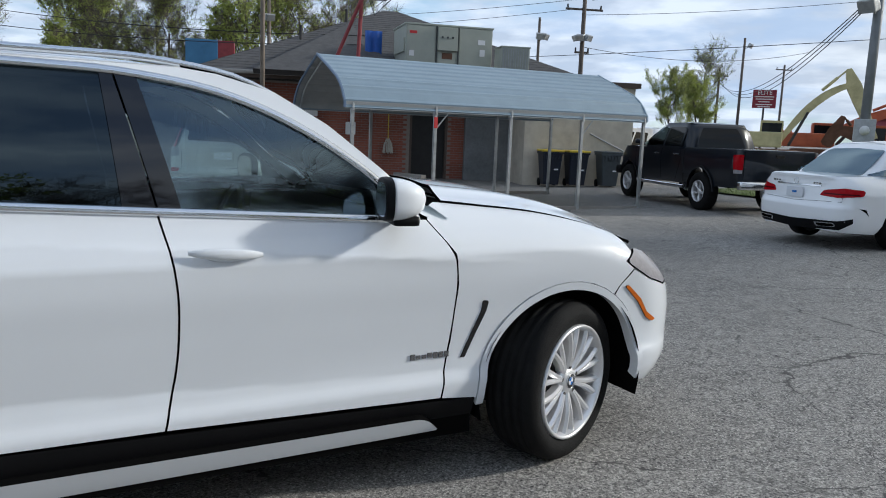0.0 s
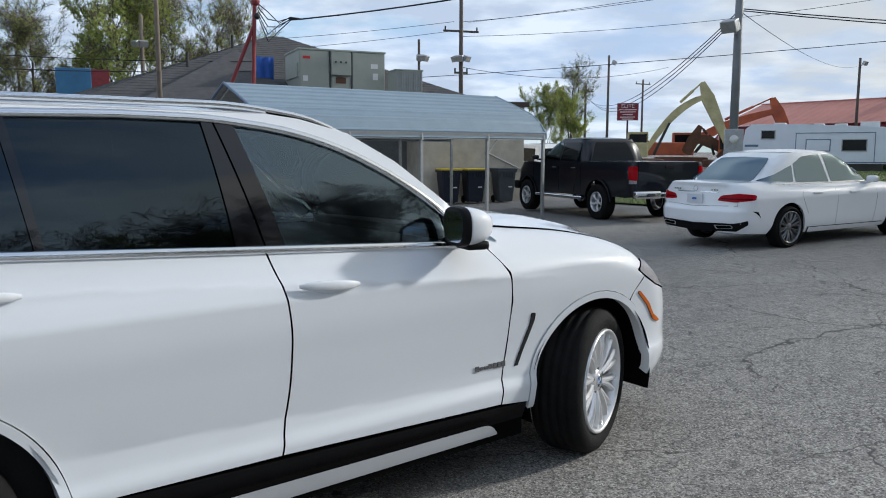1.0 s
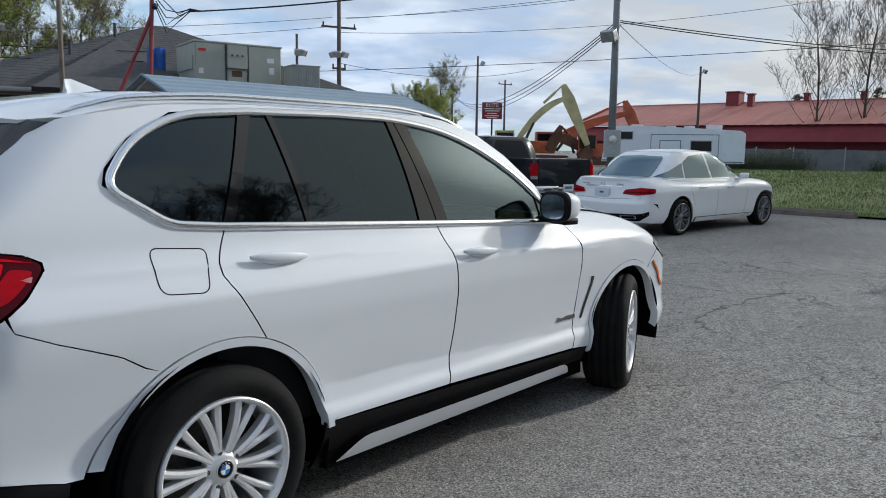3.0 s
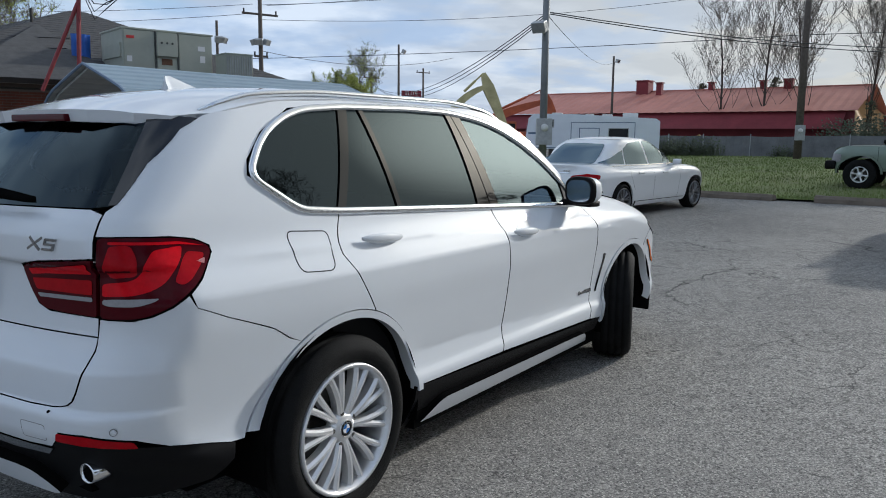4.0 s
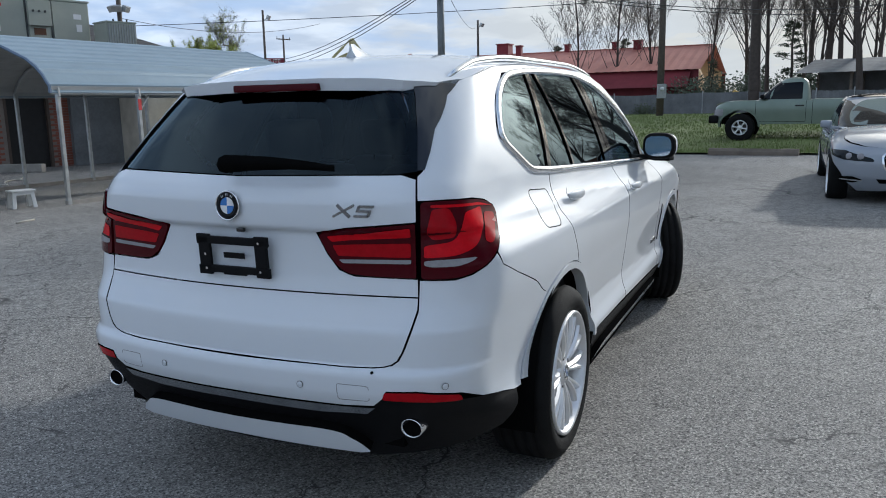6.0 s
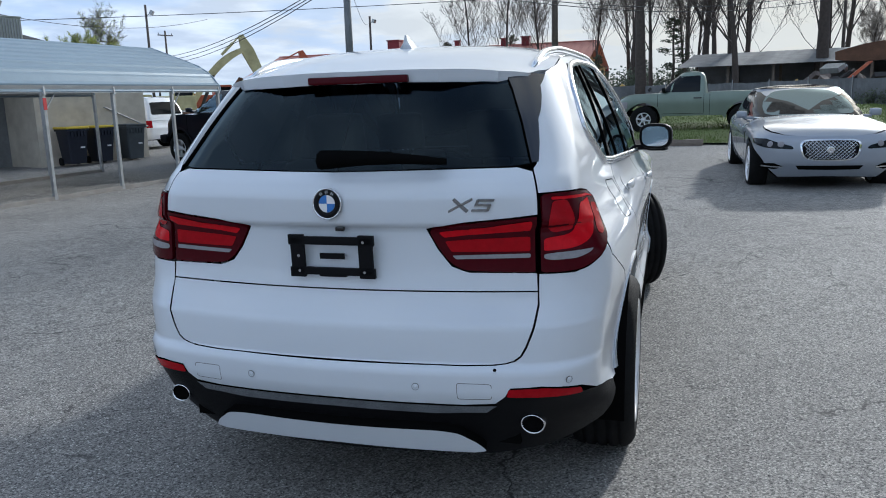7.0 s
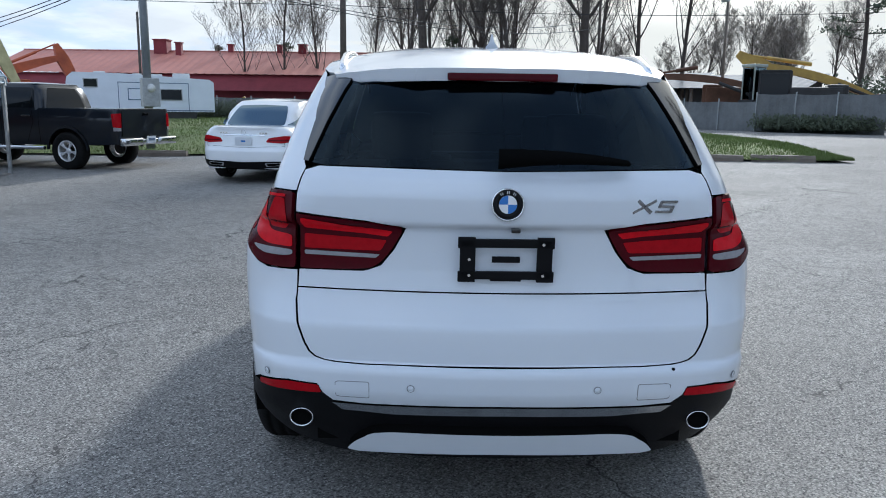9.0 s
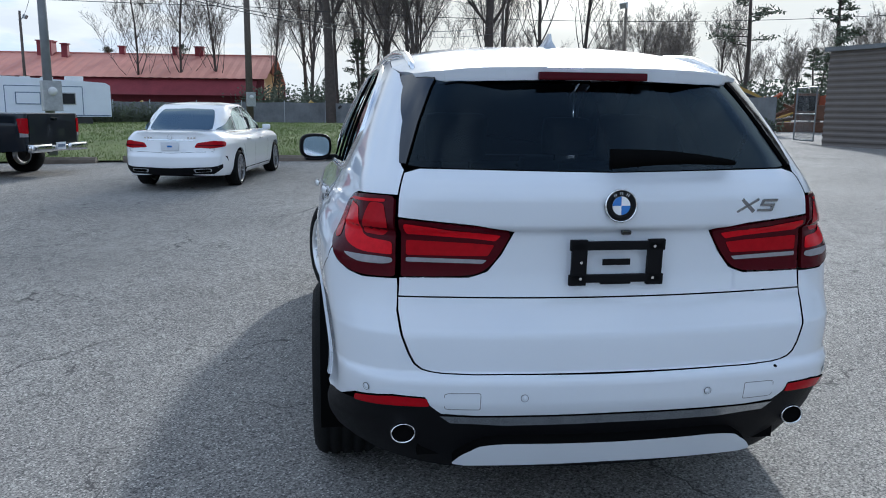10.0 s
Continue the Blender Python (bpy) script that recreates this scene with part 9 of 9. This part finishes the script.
def tree(m, label, seed, height, spread=0.8, levels=4, radius=0.22, split=3, leaf=None, leaves=0, leaf_size=0.1, group="trees", up=0.25, category="tree", twigs=4, twig_w=0.013, first=3, fine="twig"):
    rnd = random.Random(seed)
    t = thing("tree", m, label, category, group)
    segs = grow(rnd, (0, 0, -0.1), height, spread, levels, radius, split, up=up, first=first)
    for nm, test, sd, mt in (("trunk", lambda l: l <= 1, 8, M["bark"]), ("crown", lambda l: l > 1, 3, M[fine])):
        V, Fc = [], []
        for a, b, r0, r1, l in segs:
            if not test(l):
                continue
            k = sd if l < 2 else 3
            d = (b - a).normalized()
            s = d.orthogonal().normalized()
            o = d.cross(s)
            n0 = len(V)
            r0, r1 = max(r0, 0.013), max(r1, 0.010)
            for p, r in ((a, r0), (b, r1)):
                for q in range(k):
                    an = 2 * math.pi * q / k
                    V.append(p + (s * math.cos(an) + o * math.sin(an)) * r)
            for q in range(k):
                Fc.append((n0 + q, n0 + (q + 1) % k, n0 + k + (q + 1) % k, n0 + k + q))
        mesh_ob(nm, V, Fc, mt, t, "", nm == "trunk")
    if twigs:
        V, Fc = [], []
        for a, b, r0, r1, l in segs:
            if l < levels - 1:
                continue
            d0 = (b - a).normalized()
            for i in range(twigs):
                p = a.lerp(b, rnd.random())
                d = (d0 * 0.9 + Vector((rnd.gauss(0, 0.6), rnd.gauss(0, 0.6), rnd.gauss(0.15, 0.5)))).normalized()
                L = height * rnd.uniform(0.02, 0.07)
                w = d.orthogonal().normalized() * twig_w
                e = p + d * L
                o = len(V)
                V += [p - w, p + w, e]
                Fc.append((o, o + 1, o + 2))
                for j in range(2):
                    p2 = p.lerp(e, rnd.uniform(0.3, 0.8))
                    d2 = (d + Vector((rnd.gauss(0, 0.7), rnd.gauss(0, 0.7), rnd.gauss(0.1, 0.6)))).normalized()
                    w2 = d2.orthogonal().normalized() * twig_w * 0.8
                    o = len(V)
                    V += [p2 - w2, p2 + w2, p2 + d2 * L * rnd.uniform(0.4, 0.7)]
                    Fc.append((o, o + 1, o + 2))
        tagged(mesh_ob("spray", V, Fc, M[fine], t, "fine bare sprays"), kind="stuff")
    if leaf:
        tips = [s for s in segs if s[4] >= levels - 1]
        V, Fc = [], []
        for i in range(leaves):
            a, b, *_ = rnd.choice(tips)
            p = a.lerp(b, rnd.random()) + Vector((rnd.gauss(0, 1), rnd.gauss(0, 1), rnd.gauss(0, 1))) * leaf_size * 1.2
            u = Vector((rnd.gauss(0, 1), rnd.gauss(0, 1), rnd.gauss(0, 1))).normalized()
            v = u.orthogonal().normalized()
            sz = leaf_size * rnd.uniform(0.5, 1.3)
            o = len(V)
            V += [p - u * sz, p + v * sz * 0.45, p + u * sz, p - v * sz * 0.45]
            Fc.append((o, o + 1, o + 2, o + 3))
        tagged(mesh_ob("foliage", V, Fc, leaf, t), kind="stuff")
    return t


def pine(m, label, seed, height, radius=0.2, first=0.45, wide=2.4, dens=26):
    rnd = random.Random(seed)
    t = thing("pine_tree", m, label, "tree", "pines")
    V, Fc = tube([(0.12 * math.sin(i * 1.3), 0.10 * math.cos(i), height * i / 8) for i in range(9)], [radius * (1 - 0.085 * i) for i in range(9)], 8)
    mesh_ob("trunk", V, Fc, M["bark"], t, "", True)
    Vb, Fb, Vn, Fn = [], [], [], []
    for i in range(dens):
        f = first + (1 - first) * (i + rnd.random()) / dens
        z = height * f
        a = rnd.random() * 6.28
        L = wide * (1.15 - 0.85 * (f - first) / (1 - first)) * rnd.uniform(0.5, 1.1)
        e = Vector((math.cos(a) * L, math.sin(a) * L, z + L * rnd.uniform(-0.05, 0.35)))
        Vb, Fb = join((Vb, Fb), tube([(0, 0, z), (e.x * 0.5, e.y * 0.5, z + (e.z - z) * 0.35), e], [0.05, 0.035, 0.015], 4))
        for q in range(80):
            s = rnd.uniform(0.35, 1.05)
            c = Vector((e.x * s, e.y * s, z + (e.z - z) * s)) + Vector((rnd.gauss(0, 0.24), rnd.gauss(0, 0.24), rnd.gauss(0.08, 0.12)))
            u = Vector((rnd.gauss(0, 1), rnd.gauss(0, 1), rnd.gauss(0.3, 0.6))).normalized()
            v = u.orthogonal()
            o = len(Vn)
            sz = rnd.uniform(0.15, 0.32)
            Vn += [c - u * sz * 0.3, c + v * sz * 0.22, c + u * sz, c - v * sz * 0.22]
            Fn.append((o, o + 1, o + 2, o + 3))
    mesh_ob("crown", Vb, Fb, M["bark"], t)
    tagged(mesh_ob("needles", Vn, Fn, M["leafdark"], t), kind="stuff")
    return t


def at_ground(x, y, rz=0, s=1.0):
    return pose(x, y, gz(x, y), 0, 0, rz) @ Matrix.Diagonal((s, s, s, 1))


BARE = "tall bare tree with dark grey limbs behind the yard"
b1 = tree(at_ground(38.3, 32.6), "large bare tree with a thick forked trunk", 21, 17.0, 0.8, 4, 0.42, 3, up=0.3, twigs=1, twig_w=0.008)
b2 = tree(at_ground(45.5, 24.2, 40), "large bare tree with a thick dark trunk", 22, 18.0, 0.85, 4, 0.45, 3, up=0.3, twigs=1, twig_w=0.008)
b3 = tree(at_ground(46.5, 31.0, 80), BARE, 23, 15.0, 0.75, 4, 0.22, 2, M["bud"], 120, 0.05, up=0.6, twigs=1, twig_w=0.007, first=2)
b4 = tree(at_ground(41.3, 27.5, 15), "slender bare tree with a broken top", 24, 10.0, 0.6, 3, 0.26, 2, up=0.3)
for i, (x, y, rz, s, src) in enumerate(((58, 25, 30, 1.15, b3), (53, 20, 250, 0.95, b3), (62, 42, 75, 1.3, b3), (66, 48, 220, 1.35, b3), (74, 46, 10, 1.35, b3), (58, 49, 330, 1.1, b3), (63, 31, 280, 1.2, b3), (49, 35, 190, 0.85, b1), (70, 58, 100, 1.3, b3), (44, 36, 60, 0.9, b3), (48, 26, 260, 1.0, b3))):
    z = gz(x, y)
    copy_thing(src, pose(x, y, z, 0, 0, rz) @ Matrix.Diagonal((s, s, s, 1))).scale = (s, s, s)
# spreading trees behind the red warehouse, haze put into their pale twig colour
b6 = tree(at_ground(54.5, 63.0, 15, 1.2), "bare tree with a wide crown of fine twigs, paled for haze", 27, 12.5, 0.8, 4, 0.15, 2, M["bud"], 120, 0.05, up=0.6, twigs=1, twig_w=0.009, first=1, fine="fartwig")
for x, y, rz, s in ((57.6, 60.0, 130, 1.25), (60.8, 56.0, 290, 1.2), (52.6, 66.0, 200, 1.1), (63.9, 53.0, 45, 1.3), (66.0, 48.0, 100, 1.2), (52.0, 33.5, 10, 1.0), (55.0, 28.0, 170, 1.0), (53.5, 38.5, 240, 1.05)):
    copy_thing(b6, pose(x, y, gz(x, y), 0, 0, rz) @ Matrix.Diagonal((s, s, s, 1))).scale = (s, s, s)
# far woods beyond the yard, in the same haze-paled twig colour
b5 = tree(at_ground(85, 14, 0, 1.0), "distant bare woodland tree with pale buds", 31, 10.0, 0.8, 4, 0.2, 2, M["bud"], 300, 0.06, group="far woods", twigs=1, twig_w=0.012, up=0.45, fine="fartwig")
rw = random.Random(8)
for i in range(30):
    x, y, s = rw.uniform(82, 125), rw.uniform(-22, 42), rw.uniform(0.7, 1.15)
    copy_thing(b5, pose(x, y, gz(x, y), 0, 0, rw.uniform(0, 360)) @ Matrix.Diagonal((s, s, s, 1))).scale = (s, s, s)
p1 = pine(at_ground(64.0, 9.2), "tall thin pine with open branches", 41, 14.5, 0.24, 0.42, 3.2, 20)
p2 = pine(at_ground(62, 2.6), "dense dark pine at the yard's edge", 42, 11.0, 0.24, 0.25, 2.6, 24)
for x, y, s in ((88, 20, 0.7), (90, 5, 0.7), (57, 52, 0.42), (60.5, 49, 0.36), (43.0, 33.5, 0.55), (70, 78, 0.8), (64, 84, 0.75)):
    c = copy_thing(p2 if (x * 7) % 3 < 1.6 else p1, pose(x, y, gz(x, y), 0, 0, x * 37 % 360) @ Matrix.Diagonal((s, s, s, 1)))
    c.scale = (s, s, s)
# spring trees beyond the brick building
g1 = tree(at_ground(-15.5, 44, 0, 0.8), "leafing spring tree with fresh green leaves", 51, 12.5, 0.8, 4, 0.24, 2, M["leaf"], 15000, 0.14, group="spring trees", up=0.4, twigs=2, first=1)
g2 = tree(at_ground(-11.2, 45, 0, 0.76), "half bare spring tree with thin buds", 52, 11.5, 0.85, 4, 0.2, 2, M["leaf"], 6500, 0.09, group="spring trees", up=0.35, twigs=3, twig_w=0.010, first=1)
for x, y, rz, s, src in ((-21, 43, 60, 0.7, g2), (-24.5, 45, 160, 0.7, g2), (-18.5, 41, 220, 0.62, g2), (-28, 48, 20, 0.75, g1), (-33, 44, 100, 0.8, g2), (10.9, 60, 10, 0.42, g1), (13.2, 62, 100, 0.40, g1), (15.6, 74, 30, 0.72, g2), (-14, 50, 210, 0.82, g2)):
    copy_thing(src, pose(x, y, gz(x, y), 0, 0, rz) @ Matrix.Diagonal((s, s, s, 1))).scale = (s, s, s)
# the far side of the road behind the viewer
for x, y, rz, s, src in ((30.0, -11.0, 20, 0.5, g1), (22.0, -15.5, 140, 0.5, g1), (26.0, -14.0, 75, 0.8, b1), (12.0, -19.0, 260, 0.5, g1), (17.0, -17.5, 60, 0.8, b2), (24.0, -6.5, 35, 0.85, b1), (27.5, -8.0, 200, 0.9, b2), (21.0, -9.5, 120, 0.8, b1)):
    copy_thing(src, pose(x, y, gz(x, y), 0, 0, rz) @ Matrix.Diagonal((s, s, s, 1))).scale = (s, s, s)
for x, y, s in ((31.5, -10.5, 0.6), (28.5, -13.5, 0.65), (24.5, -16.0, 0.6), (20.0, -18.0, 0.6), (15.0, -20.0, 0.65), (34.5, -9.8, 0.7), (10.0, -21.0, 0.6), (5.0, -21.5, 0.6)):
    copy_thing(p2, pose(x, y, gz(x, y), 0, 0, x * 31 % 360) @ Matrix.Diagonal((s, s, s, 1))).scale = (s, s, s)
for i in range(11):
    x, y, s = -26 + i * 6.2 + rw.uniform(-2, 2), -22 + rw.uniform(-4, 3), rw.uniform(0.9, 1.25)
    copy_thing((g1, g2, b2)[i % 3], pose(x, y, gz(x, y), 0, 0, rw.uniform(0, 360)) @ Matrix.Diagonal((s, s, s, 1))).scale = (s, s, s)


def shrubs(name, pts, h, seed, label, leaf=0.07, wide=0.35):
    rnd = random.Random(seed)
    t = thing(name, pose(0, 0, 0), label, "shrub")
    V, Fc = [], []
    for x, y in pts:
        for k in range(150):
            a = rnd.random() * 6.28
            p = Vector((x + rnd.gauss(0, wide), y + rnd.gauss(0, wide), gz(x, y)))
            e = p + Vector((math.cos(a) * 0.3, math.sin(a) * 0.3, h * rnd.uniform(0.4, 1.0)))
            o = len(V)
            w = 0.012
            V += [p - Vector((w, 0, 0)), p + Vector((w, 0, 0)), e]
            Fc.append((o, o + 1, o + 2))
            for q in range(3):
                c = p.lerp(e, rnd.uniform(0.4, 1.0))
                u = Vector((rnd.gauss(0, 1), rnd.gauss(0, 1), rnd.gauss(0, 1))).normalized() * leaf
                v = u.orthogonal() * 0.5
                o = len(V)
                V += [c - u, c + v, c + u, c - v]
                Fc.append((o, o + 1, o + 2, o + 3))
    tagged(mesh_ob("growth", V, Fc, M["leafdark"], t), kind="stuff")


shrubs("shrub", [(24.8 + 0.55 * i, 43.2 - 0.55 * i) for i in range(9)], 1.5, 61, "dry dark shrubs along the fence")
shrubs("shrub", [(33.6, 37.4), (37.0, 17.5), (36.6, 16.2)] + [(34.3 - 0.05 * i, 9.6 - 0.45 * i) for i in range(11)], 0.9, 62, "low weeds at the foot of the fence")

shrubs("hedge", [(57 + 3 * math.sin(i * 1.7), 2.0 + 1.35 * i) for i in range(40)], 3.4, 63, "tangled dark scrub beyond the machine yard", 0.16, 1.0)
# thick pines across the road behind the viewer
for i in range(12):
    a = radians(-11 - 3.4 * i)
    x, y, s = -1 + (33 + 3 * math.sin(i * 2.3)) * math.cos(a), 3 + (33 + 3 * math.sin(i * 2.3)) * math.sin(a), 0.55 + 0.12 * math.sin(i * 1.9)
    copy_thing(p2, pose(x, y, gz(x, y), 0, 0, i * 67) @ Matrix.Diagonal((s, s, s, 1))).scale = (s, s, s)


def litter():
    rnd = random.Random(71)
    V, Fc = [], []
    for i in range(420):
        x, y = rnd.uniform(-8, 22), rnd.uniform(-3, 16)
        z = gz(x, y)
        s = rnd.uniform(0.006, 0.018)
        o = len(V)
        V += [(x - s, y - s * 0.8, z), (x + s, y - s, z), (x + s * 0.8, y + s, z), (x - s, y + s * 0.7, z), (x, y, z + s * 0.8)]
        Fc += [(o, o + 1, o + 4), (o + 1, o + 2, o + 4), (o + 2, o + 3, o + 4), (o + 3, o, o + 4)]
    tagged(mesh_ob("gravel", V, Fc, M["kerbstone"]), "loose pale pebbles on the asphalt", "gravel", kind="stuff")


litter()
